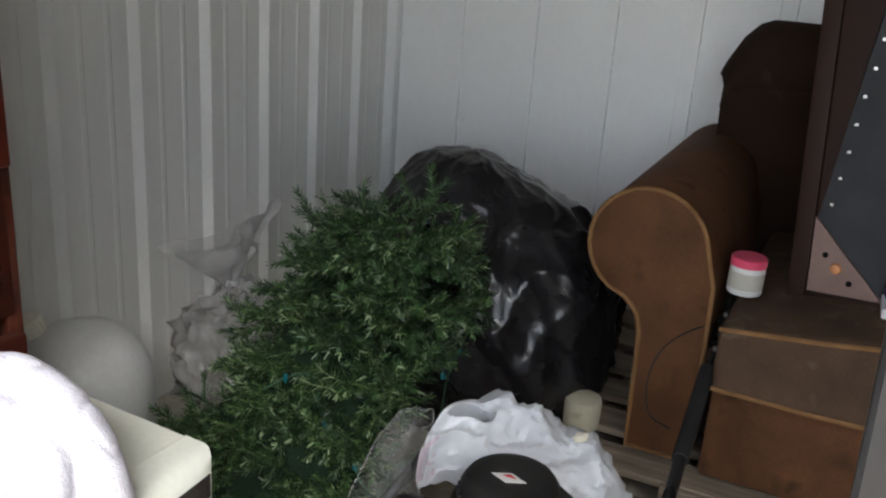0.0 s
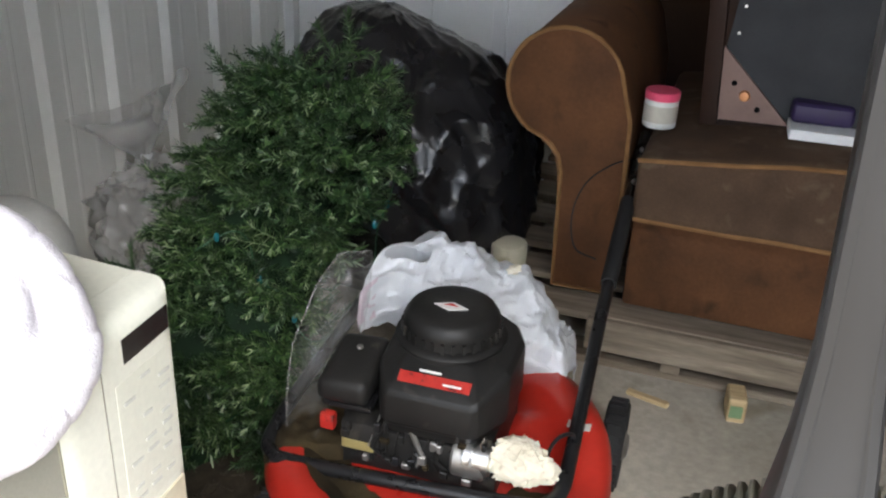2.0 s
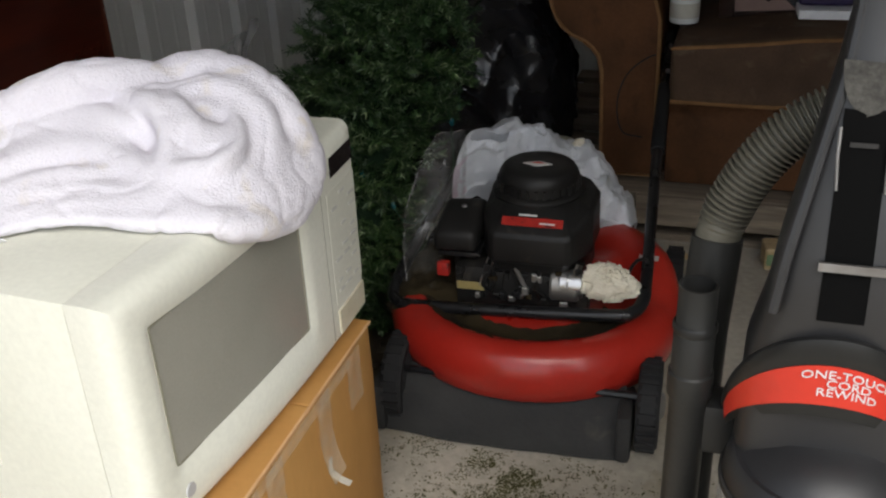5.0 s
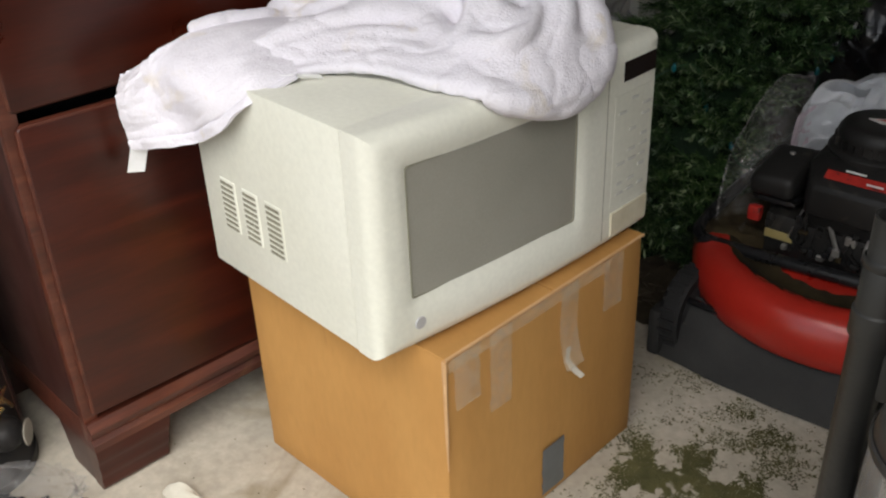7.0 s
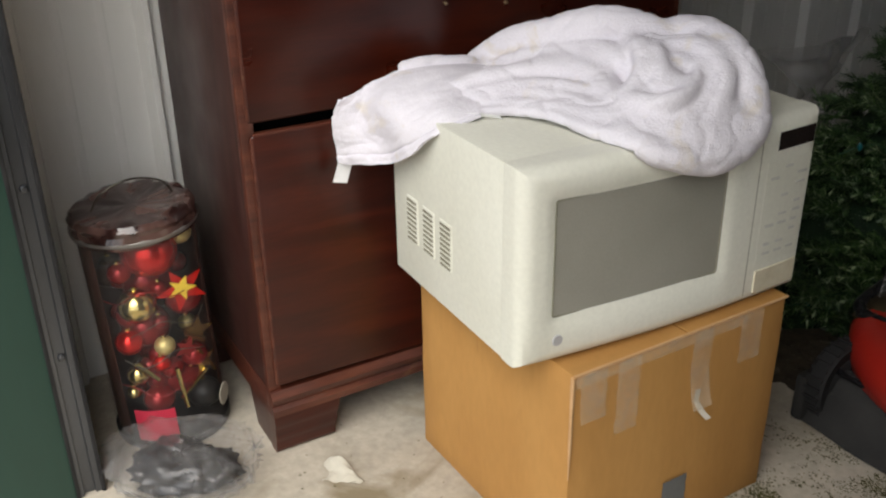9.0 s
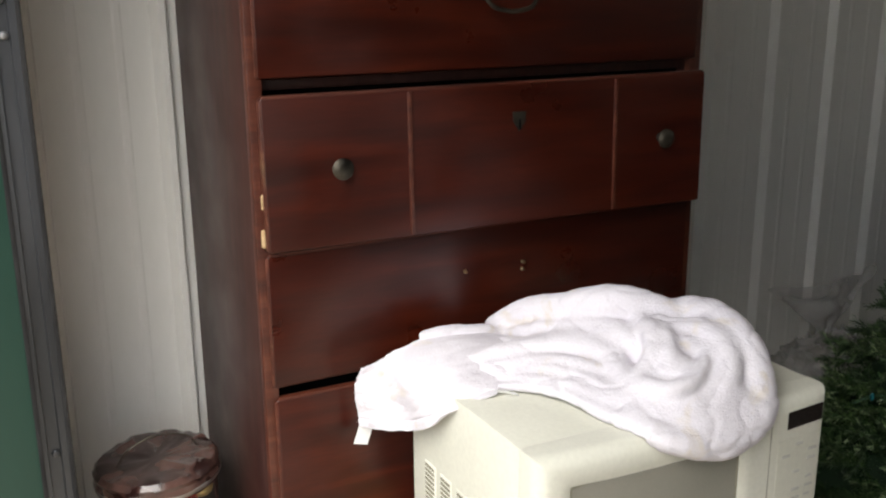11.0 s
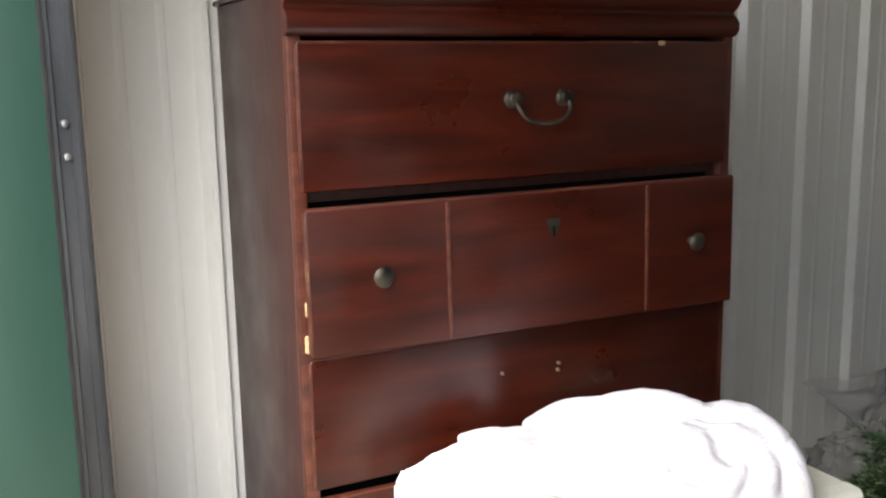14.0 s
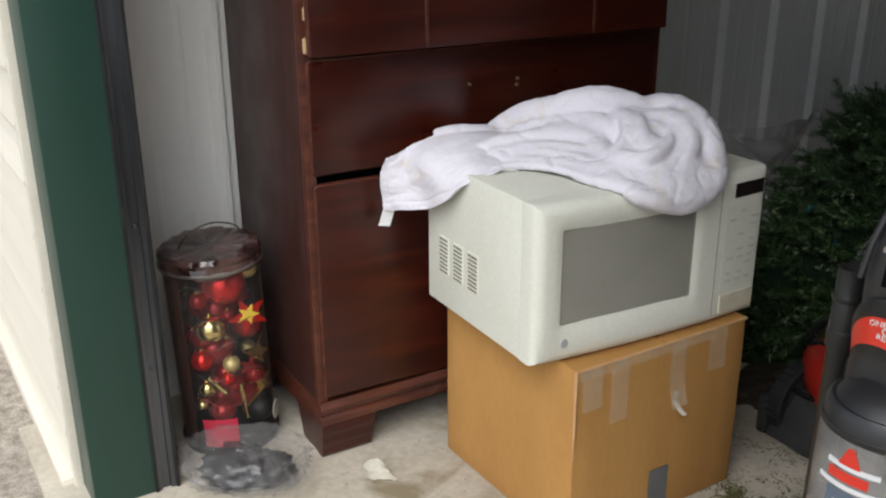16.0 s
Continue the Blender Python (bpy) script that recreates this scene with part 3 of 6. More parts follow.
# plinth and bracket feet
part("plinth", prism([(-0.44, 0.085), (0.008, 0.085), (0.010, 0.1), (0.002, 0.108), (0.010, 0.118), (0.012, 0.128), (0.002, 0.142), (-0.44, 0.142)], CH_W + 0.03, m=Matrix.Translation((0, -0.015, 0))), CHERRY_EDGE, chest, "reeded base moulding", smooth=40)
reed = [(-0.026, 0.0), (0.000, 0.0), (0.005, 0.004), (0.007, 0.012), (0.004, 0.022), (0.007, 0.030), (0.009, 0.042), (0.006, 0.053), (0.009, 0.060), (0.011, 0.072), (0.008, 0.085), (-0.026, 0.085)]
for flip in (1, -1):
    f = prism(reed, 0.132)
    for v in f.verts:
        if v.co.y > 0.1:
            v.co.y += 0.16 * (v.co.z - 0.045) + 0.10 * max(0.0, v.co.z - 0.06)
    f.transform(Matrix.Translation((0.0, -0.015 if flip > 0 else CH_W + 0.015, 0.0)) @ Matrix.Diagonal((1, flip, 1, 1)))
    part("bracket_foot", f, CHERRY, chest, "reeded bracket foot with worn corner", smooth=40)
    f = prism([(0, 0), (0.09, 0), (0.12, 0.085), (0, 0.085)], 0.02)
    f.transform(Matrix.Translation((-0.02, -0.013 if flip > 0 else CH_W - 0.007, 0.0)) @ Matrix.Diagonal((-1, 1, 1, 1)))
    part("bracket_foot", f, CHERRY_SIDE, chest, smooth=30)
    part("back_foot", box((-0.43, -0.013 if flip > 0 else CH_W - 0.02, 0), (-0.38, 0.02 if flip > 0 else CH_W + 0.013, 0.085), 0.003), CHERRY_SIDE, chest)

# ---- cardboard carton ----
CA = (-1.028, 0.238, -0.574, 0.702, 0.404)
carton = thing("cardboard_box", pose(CA[0], CA[1], 0), "brown cardboard box sealed with peeling clear tape, under a microwave", "cardboard box")
cw, cl, chh = CA[2] - CA[0], CA[3] - CA[1], CA[4]


def bulged(lo, hi, amount):
    own = box(lo, hi)
    bmesh.ops.subdivide_edges(own, edges=list(own.edges), cuts=8, use_grid_fill=True)
    c = (Vector(lo) + Vector(hi)) / 2
    for v in own.verts:
        a, b, h = [(v.co[i] - c[i]) / (hi[i] - lo[i]) * 2 for i in range(3)]
        v.co += Vector((a * (1 - b * b) * (1 - h * h), b * (1 - a * a) * (1 - h * h), 0)) * amount
        v.co.x += wobble(v.co, 9, 0.0022)
        v.co.y += wobble(v.co + Vector((5, 0, 0)), 9, 0.0022)
    return own


shell = bulged((0, 0, 0), (cw, cl, chh - 0.004), 0.006)
bmesh.ops.bevel(shell, geom=[e for e in shell.edges if e.calc_face_angle(0) > 0.9], offset=0.003, segments=2, affect="EDGES", profile=0.5)
part("body", shell, CARDBOARD, carton)
part("flap", box((-0.001, -0.001, chh - 0.004), (cw + 0.002, cl / 2 - 0.002, chh), 0.0012, 1), CARDBOARD, carton)
part("flap", box((-0.001, cl / 2 + 0.002, chh - 0.004), (cw + 0.002, cl + 0.001, chh), 0.0012, 1), CARDBOARD, carton)
part("worn_edge", tube([(cw + 0.001, -0.001, z) for z in (0.21, 0.28, 0.34, 0.38, chh - 0.002)], 0.0035, 6, radii=[0.001, 0.003, 0.0032, 0.004, 0.004]), CARD_EDGE, carton, "crushed pale corner")
part("worn_edge", tube([(cw + 0.001, y, chh - 0.002) for y in (0.0, 0.08, 0.2, 0.32, cl)], 0.0028, 6), CARD_EDGE, carton, "scuffed pale top edge")


def tape_strip(y, w, z0, z1, curl=0.0, material=PACK_TAPE, label="peeling clear tape"):
    def fn(u, v):
        z = z1 + (z0 - z1) * v
        lift = curl * max(0.0, v - 0.6) ** 2 * 6
        return Vector((cw + 0.008 + lift + wobble((u * 3, v * 6, y * 10), 2, 0.0012), y + w * (u - 0.5) + wobble((v * 3, y * 9, 0), 2, 0.004), z))
    part("tape", sheet(fn, 4, 10, 0.0006), material, carton, label)


tape_strip(0.035, 0.05, 0.315, 0.4035)
tape_strip(0.105, 0.045, 0.27, 0.4035)
tape_strip(0.262, 0.042, 0.26, 0.4035, 0.015)
tape_strip(0.375, 0.05, 0.31, 0.4035)
tape_strip(0.18, 0.36, 0.385, 0.4045)
tape_strip(0.262, 0.012, 0.247, 0.29, 0.03, PAPER, "curled white paper backing")
tape_strip(0.232, 0.055, 0.022, 0.118, 0.0, DUCT_TAPE, "dark grey tape patch")

# ---- microwave ----
micro = thing("microwave", pose(-0.622, 0.172, 0.4055, 0, 0, -3.2), "cream countertop microwave standing on a cardboard box", "microwave")
MW, MH, MD = 0.572, 0.320, 0.415
part("casing", box((-MD, 0.0004, 0.001), (-0.0516, MW - 0.0006, MH - 0.0006), 0.002), MICRO, micro, "cream painted steel casing")


def door_form():
    """The bowed plastic front with rounded edges and a sunken window bay."""
    own = box((-0.050, 0, 0), (0, MW, MH))
    bmesh.ops.subdivide_edges(own, edges=[e for e in own.edges if abs(e.verts[0].co.y - e.verts[1].co.y) > 0.1], cuts=15)
    sharp = [e for e in own.edges if e.calc_face_angle(0) > 0.9]
    bmesh.ops.bevel(own, geom=[e for e in sharp if min(q.co.x for q in e.verts) > -0.01], offset=0.024, segments=6, affect="EDGES", profile=0.5)
    for axis, places in ((1, (0.046, 0.058, 0.368, 0.376)), (2, (0.070, 0.080, 0.266, 0.276))):
        for c in places:
            co, no = Vector((0, 0, 0)), Vector((0, 0, 0))
            co[axis], no[axis] = c, 1
            bmesh.ops.bisect_plane(own, geom=list(own.verts) + list(own.edges) + list(own.faces), plane_co=co, plane_no=no)
    for v in own.verts:
        if v.co.x > -0.002 and 0.0575 < v.co.y < 0.3685 and 0.0795 < v.co.z < 0.2665:
            v.co.x -= 0.007
    for v in own.verts:
        if v.co.x > -0.03:
            v.co.x += 0.014 * (1 - (2 * v.co.y / MW - 1) ** 2)
    return own


def bow(y):
    return 0.014 * (1 - (2 * y / MW - 1) ** 2)


part("seam", box((-0.0515, 0.0025, 0.003), (-0.0495, MW - 0.0025, MH - 0.0025)), SLOT, micro, "thin dark seam behind the front", smooth=0)
part("front_panel", door_form(), MICRO_DOOR, micro, "rounded cream plastic front")


def curved_panel(y0, y1, z0, z1, proud, thick=0.004, r=0.0):
    def fn(u, v):
        y = y0 + (y1 - y0) * u
        return Vector((bow(y) + proud, y, z0 + (z1 - z0) * v))
    return sheet(fn, 12, 1, thick)


part("window", curved_panel(0.0585, 0.3675, 0.0805, 0.2655, -0.0062), DOOR_WINDOW, micro, "grey perforated door window")
corner = [(0.062, 0.084, 180), (0.364, 0.084, 270), (0.364, 0.262, 0), (0.062, 0.262, 90)]
rim_line = [(cy + 0.0045 * math.cos(radians(a + 30 * k)), cz + 0.0045 * math.sin(radians(a + 30 * k))) for cy, cz, a in corner for k in range(4)]
# Dark tube paints in the shadow line round the sunken window.
part("window_rim", tube([(bow(y) - 0.0060, y, z) for y, z in rim_line], 0.0016, 6, closed=True), SLOT, micro, "thin dark line for the shade round the window")
part("display", curved_panel(0.470, 0.554, 0.268, 0.298, 0.0006, 0.002), DISPLAY, micro, "black display")
part("door_seam", curved_panel(0.4325, 0.4342, 0.02, 0.292, 0.0003, 0.002), SLOT, micro)
part("key_pad", curved_panel(0.452, 0.554, 0.07, 0.250, 0.0004, 0.001), MICRO, micro, "faded keypad")
for row in range(10):
    for col in range(3):
        if random.random() < 0.6:
            y, z = 0.460 + col * 0.030 + random.uniform(0, 0.004), 0.236 - row * 0.0165
            part("key_mark", box((bow(y) + 0.0012, y, z), (bow(y) + 0.0020, y + random.uniform(0.012, 0.020), z + 0.0045)), FADED, micro, smooth=0)
part("release_button", curved_panel(0.454, 0.552, 0.020, 0.060, 0.003, 0.006), surface("yellowed_plastic", (0.58, 0.53, 0.38), (0.70, 0.66, 0.52), 0.4, 30, 130, 0.03), micro, "yellowed door release button")
part("badge", lathe([(0.0, 0.0015), (0.0085, 0.0015), (0.0095, 0.0)], 20, m=Matrix.Translation((bow(0.064), 0.064, 0.042)) @ Matrix.Rotation(radians(90), 4, "Y")), GREY_PRINT, micro, "round grey badge")
for g in range(3):
    x0 = -0.364 + g * 0.060
    vent = part("vent", box((x0, -0.0015, 0.076), (x0 + 0.040, 0.006, 0.160), 0.001, 1), MICRO, micro, "group of side vent slots")
    for k in range(9):
        part("slot", box((x0 + 0.003, -0.0022, 0.079 + k * 0.009), (x0 + 0.037, 0.0, 0.0837 + k * 0.009)), SLOT, vent, smooth=0)
for x in (-0.33, -0.06):
    for y in (0.06, MW - 0.06):
        part("foot", lathe([(0.0, -0.0015), (0.012, -0.0015), (0.012, 0.01)], 12, m=Matrix.Translation((x, y, 0))), DARK_RUBBER, micro)

# ---- towel thrown over the microwave ----
MT = 0.7255
TOWEL_LOW, TOWEL_STEP, TOWEL_SHAPE = np.array((-1.13, 0.15, 0.64)), 0.0036, (174, 150, 74)


def ease(t):
    t = max(0.0, min(1.0, t))
    return t * t * (3 - 2 * t)


def soft_min(a, b, k):
    h = np.clip(0.5 + 0.5 * (b - a) / k, 0, 1)
    return b * (1 - h) + a * h - k * h * (1 - h)


def roll_field(points, radii):
    """Distance to a rolled fold of cloth along points, on the towel's grid."""
    spine = smooth_line(points, 9)
    field = np.full(TOWEL_SHAPE, 0.2)
    for i, p in enumerate(spine):
        r = float(np.interp(i / (len(spine) - 1), np.linspace(0, 1, len(radii)), radii))
        c = (np.array(p) - TOWEL_LOW) / TOWEL_STEP
        lo = np.clip((c - (r + 0.03) / TOWEL_STEP).astype(int), 0, TOWEL_SHAPE)
        hi = np.clip((c + (r + 0.03) / TOWEL_STEP).astype(int) + 1, 0, TOWEL_SHAPE)
        gx, gy, gz = np.ogrid[lo[0]:hi[0], lo[1]:hi[1], lo[2]:hi[2]]
        d = np.sqrt((gx - c[0]) ** 2 + (gy - c[1]) ** 2 + (gz - c[2]) ** 2) * TOWEL_STEP - r
        block = field[lo[0]:hi[0], lo[1]:hi[1], lo[2]:hi[2]]
        np.minimum(block, d, out=block)
    return field


def skin(field, low, step):
    """A closed surface where a distance field passes through zero: one vertex a cell, one quad an edge."""
    inside = field < 0
    total, count = np.zeros((*[n - 1 for n in field.shape], 3)), np.zeros([n - 1 for n in field.shape])
    grid = np.stack(np.meshgrid(*[np.arange(n) for n in field.shape], indexing="ij"), -1).astype(float)
    edges = []
    for axis in range(3):
        a = [slice(None)] * 3
        b = [slice(None)] * 3
        a[axis], b[axis] = slice(0, -1), slice(1, None)
        cross = inside[tuple(a)] != inside[tuple(b)]
        fa, fb = field[tuple(a)], field[tuple(b)]
        t = np.where(cross, fa / np.where(cross, fa - fb, 1.0), 0.0)
        where = grid[tuple(a)].copy()
        where[..., axis] += t
        where *= cross[..., None]
        o1, o2 = [q for q in range(3) if q != axis]
        for s1 in (0, 1):
            for s2 in (0, 1):
                src, dst = [slice(None)] * 3, [slice(None)] * 3
                for o, s in ((o1, s1), (o2, s2)):
                    src[o], dst[o] = (slice(0, -1), slice(None)) if s == 0 else (slice(1, None), slice(None))
                total[tuple(dst)] += where[tuple(src)]
                count[tuple(dst)] += cross[tuple(src)]
        edges.append((axis, o1, o2, np.argwhere(cross), inside[tuple(a)][cross]))
    live = count > 0
    number = np.full(live.shape, -1)
    number[live] = np.arange(live.sum())
    verts = total[live] / count[live][:, None] * step + low
    faces = []
    for axis, o1, o2, cells, flips in edges:
        keep = (cells[:, o1] > 0) & (cells[:, o2] > 0) & (cells[:, o1] < field.shape[o1] - 1) & (cells[:, o2] < field.shape[o2] - 1)
        cells = cells[keep]
        quad = []
        for s1, s2 in ((1, 1), (0, 1), (0, 0), (1, 0)):
            c = cells.copy()
            c[:, o1] -= s1
            c[:, o2] -= s2
            quad.append(number[tuple(c.T)])
        faces.append(np.stack(quad, 1))
    return verts, np.concatenate(faces)


ROLLS = [
    # the long roll at the back, and the flatter one in front of it
    ([(-1.066, 0.392, 0.754), (-1.015, 0.420, 0.786), (-0.930, 0.447, 0.816), (-0.880, 0.475, 0.834), (-0.838, 0.500, 0.843), (-0.795, 0.537, 0.834), (-0.77, 0.556, 0.820)], (0.020, 0.029, 0.031, 0.033, 0.032, 0.028)),
    ([(-1.02, 0.384, 0.752), (-0.952, 0.402, 0.774), (-0.895, 0.428, 0.790), (-0.850, 0.452, 0.800), (-0.800, 0.466, 0.806), (-0.765, 0.462, 0.802)], (0.012, 0.019, 0.021, 0.022, 0.022, 0.017)),
    # the broad fold that sweeps along the front and round the right
    ([(-0.940, 0.246, 0.752), (-0.920, 0.292, 0.760), (-0.895, 0.345, 0.767), (-0.865, 0.396, 0.775), (-0.825, 0.424, 0.779), (-0.778, 0.428, 0.774), (-0.722, 0.412, 0.764), (-0.672, 0.402, 0.754), (-0.632, 0.425, 0.748), (-0.612, 0.468, 0.744), (-0.604, 0.530, 0.746), (-0.622, 0.594, 0.752)], (0.012, 0.022, 0.024, 0.025, 0.026, 0.026, 0.027, 0.029, 0.030, 0.030)),
    ([(-0.905, 0.248, 0.740), (-0.868, 0.305, 0.745), (-0.815, 0.352, 0.750), (-0.752, 0.370, 0.750), (-0.688, 0.368, 0.744), (-0.632, 0.382, 0.736), (-0.600, 0.425, 0.729), (-0.588, 0.490, 0.722), (-0.588, 0.555, 0.726)], (0.010, 0.014, 0.016, 0.018, 0.019, 0.021, 0.024, 0.025, 0.022)),
    ([(-0.862, 0.262, 0.733), (-0.815, 0.305, 0.737), (-0.757, 0.325, 0.740), (-0.690, 0.335, 0.738), (-0.640, 0.348, 0.735), (-0.604, 0.372, 0.726), (-0.582, 0.418, 0.706), (-0.574, 0.470, 0.690), (-0.574, 0.520, 0.692), (-0.580, 0.562, 0.710), (-0.598, 0.595, 0.735)], (0.007, 0.009, 0.010, 0.012, 0.015, 0.017, 0.018, 0.018)),
    ([(-0.600, 0.362, 0.730), (-0.578, 0.410, 0.709), (-0.571, 0.470, 0.706), (-0.572, 0.530, 0.712), (-0.585, 0.580, 0.738)], (0.014, 0.017, 0.018, 0.016)),
    # the outer ring of the bunched heap, then the folds inside it
    ([(-0.800, 0.572, 0.820), (-0.752, 0.588, 0.831), (-0.698, 0.594, 0.824), (-0.652, 0.588, 0.806), (-0.624, 0.586, 0.780), (-0.604, 0.574, 0.752)], (0.028, 0.034, 0.036, 0.036, 0.035, 0.032)),
    ([(-0.735, 0.520, 0.822), (-0.700, 0.548, 0.824), (-0.660, 0.550, 0.812), (-0.627, 0.534, 0.792), (-0.610, 0.506, 0.772), (-0.622, 0.468, 0.760)], (0.020, 0.025, 0.026, 0.026, 0.024, 0.018)),
    ([(-0.790, 0.502, 0.826), (-0.735, 0.476, 0.822), (-0.700, 0.447, 0.802), (-0.690, 0.418, 0.784)], (0.016, 0.018, 0.018, 0.014)),
    ([(-0.755, 0.512, 0.832), (-0.705, 0.482, 0.820), (-0.668, 0.455, 0.802), (-0.660, 0.436, 0.788)], (0.012, 0.014, 0.014, 0.010)),
    ([(-0.697, 0.411, 0.774), (-0.656, 0.405, 0.777), (-0.627, 0.418, 0.780), (-0.620, 0.452, 0.786), (-0.638, 0.497, 0.800), (-0.660, 0.525, 0.812)], (0.009, 0.014, 0.016, 0.015, 0.013, 0.010)),
    ([(-0.712, 0.456, 0.770), (-0.690, 0.446, 0.770), (-0.664, 0.438, 0.770)], (0.024, 0.026, 0.024)),
    ([(-0.885, 0.272, 0.738), (-0.83, 0.315, 0.742), (-0.77, 0.342, 0.745), (-0.70, 0.352, 0.742)], (0.008, 0.011, 0.012, 0.012)),
    ([(-0.90, 0.27, 0.747), (-0.87, 0.33, 0.755), (-0.82, 0.378, 0.762), (-0.76, 0.395, 0.760)], (0.012, 0.016, 0.018, 0.016)),
    ([(-0.715, 0.475, 0.785), (-0.672, 0.476, 0.786), (-0.648, 0.462, 0.780)], (0.020, 0.025, 0.022)),
    # turned-up corner at the back and the hidden bulk under the heap
    ([(-1.052, 0.232, 0.764), (-1.040, 0.280, 0.766), (-1.030, 0.335, 0.760), (-1.03, 0.38, 0.752)], (0.014, 0.018, 0.018, 0.014)),
    ([(-1.00, 0.33, 0.738), (-0.93, 0.36, 0.748), (-0.86, 0.42, 0.76), (-0.78, 0.49, 0.775), (-0.70, 0.52, 0.775)], (0.022, 0.032, 0.040, 0.050, 0.052)),
    ([(-0.98, 0.44, 0.745), (-0.88, 0.52, 0.77), (-0.78, 0.58, 0.78), (-0.68, 0.56, 0.76), (-0.65, 0.46, 0.745)], (0.03, 0.045, 0.05, 0.045, 0.030)),
]
heap_field = None
for number, (spine_points, spine_radii) in enumerate(ROLLS):
    own = roll_field(spine_points, spine_radii)
    heap_field = own if heap_field is None else soft_min(heap_field, own, 0.022 if 2 <= number <= 5 else 0.012)
# it rests on the microwave: the casing's own space is taken out
gx, gy, gz = [TOWEL_LOW[q] + TOWEL_STEP * np.arange(TOWEL_SHAPE[q]) for q in range(3)]
gx, gy, gz = np.meshgrid(gx, gy, gz, indexing="ij")
turn = radians(-3.2)
bx, by = (gx + 0.622) * math.cos(turn) + (gy - 0.172) * math.sin(turn), -(gx + 0.622) * math.sin(turn) + (gy - 0.172) * math.cos(turn)
bow_x = 0.0155 + 0.014 * (1 - (2 * by / 0.572 - 1) ** 2) - 0.014
heap_field = np.maximum(heap_field, -np.maximum(np.maximum(bx - bow_x, -bx - 0.417), np.maximum(-by - 0.002, gz - MT - 0.0015)))
heap_v, heap_f = skin(heap_field, TOWEL_LOW, TOWEL_STEP)
for _ in range(2):
    acc, cnt = np.zeros_like(heap_v), np.zeros(len(heap_v))
    for q in range(4):
        for w in (1, 3):
            np.add.at(acc, heap_f[:, q], heap_v[heap_f[:, (q + w) % 4]])
            np.add.at(cnt, heap_f[:, q], 1)
    heap_v = heap_v * 0.5 + acc / cnt[:, None] * 0.5
cloth = bmesh.new()
heap_verts = [cloth.verts.new(p) for p in heap_v]
for f in heap_f:
    cloth.faces.new([heap_verts[q] for q in f])
bmesh.ops.recalc_face_normals(cloth, faces=cloth.faces)
cloth.normal_update()
for q in cloth.verts:
    x, y, z = q.co
    along, across = 0.79 * x + 0.61 * y, -0.61 * x + 0.79 * y
    swirl = ease((y - 0.44) / 0.08)
    reach, bearing = math.hypot(x + 0.70, y - 0.50), math.atan2(y - 0.50, x + 0.70)
    lines = noise.noise(Vector((along * 7, across * 34, z * 30))) * (1 - swirl) + noise.noise(Vector((math.cos(bearing) * 1.6, math.sin(bearing) * 1.6, reach * 40 + z * 12))) * swirl
    pinch = (1 - abs(noise.noise(Vector((x * 16, y * 16, z * 20))))) ** 8
    q.co += q.normal * (0.0020 * lines - 0.003 * pinch + wobble((x * 45, y * 45, z * 45), 1, 0.0014) + wobble((x * 160, y * 160, z * 160), 1, 0.0006))

TAIL = [  # from the heap out to the hanging end; each row from the back edge to the front hem
    [(-0.965, 0.385, 0.758), (-0.935, 0.335, 0.764), (-0.905, 0.285, 0.752), (-0.862, 0.262, 0.736), (-0.838, 0.248, 0.7315)],
    [(-1.020, 0.320, 0.764), (-0.975, 0.270, 0.768), (-0.925, 0.226, 0.752), (-0.880, 0.196, 0.733), (-0.872, 0.178, 0.700)],
    [(-1.048, 0.246, 0.764), (-1.010, 0.205, 0.756), (-0.965, 0.178, 0.734), (-0.925, 0.172, 0.702), (-0.916, 0.170, 0.660)],
    [(-1.054, 0.185, 0.752), (-1.040, 0.160, 0.730), (-1.012, 0.152, 0.702), (-0.985, 0.160, 0.672), (-0.975, 0.163, 0.632)],
    [(-1.060, 0.142, 0.736), (-1.058, 0.132, 0.712), (-1.050, 0.134, 0.680), (-1.040, 0.140, 0.650), (-1.032, 0.142, 0.615)],
    [(-1.070, 0.112, 0.720), (-1.080, 0.108, 0.696), (-1.088, 0.112, 0.665), (-1.092, 0.117, 0.635), (-1.092, 0.120, 0.604)],
]
TAIL_ROWS = [smooth_line(row, 8) for row in TAIL]
TAIL_COLS = [smooth_line([row[k] for row in TAIL_ROWS], 8) for k in range(len(TAIL_ROWS[0]))]


def tail_point(u, v):
    a, b = u * (len(TAIL_COLS[0]) - 1), v * (len(TAIL_COLS) - 1)
    i, j = min(int(a), len(TAIL_COLS[0]) - 2), min(int(b), len(TAIL_COLS) - 2)
    p = TAIL_COLS[j][i].lerp(TAIL_COLS[j][i + 1], a - i).lerp(TAIL_COLS[j + 1][i].lerp(TAIL_COLS[j + 1][i + 1], a - i), b - j)
    gather = 0.007 * math.sin(14 * u + 2.2 * v) * ease((u - 0.15) / 0.4) * ease(v / 0.4) * (1 - 0.75 * ease((u - 0.8) / 0.2))
    hem = 0.0018 * ease((v - 0.90) / 0.02) - 0.003 * math.exp(-((v - 0.885) / 0.012) ** 2) + 0.0018 * ease((u - 0.93) / 0.02)
    out = gather + hem + wobble((u * 6, v * 6, 3.0), 1, 0.004) + wobble((u * 20, v * 18, 1.0), 1, 0.0016)
    return p + Vector((0.35 * out, -out, 0.5 * out))


towel_thing = thing("towel", Matrix.Identity(4), "stained white terry towel bunched up over the microwave", "towel")
part("cloth", cloth, TOWEL, towel_thing, smooth=180)
part("hanging_end", sheet(tail_point, 90, 64, -0.004), TOWEL, towel_thing, "flat hanging end with a woven border", smooth=80)


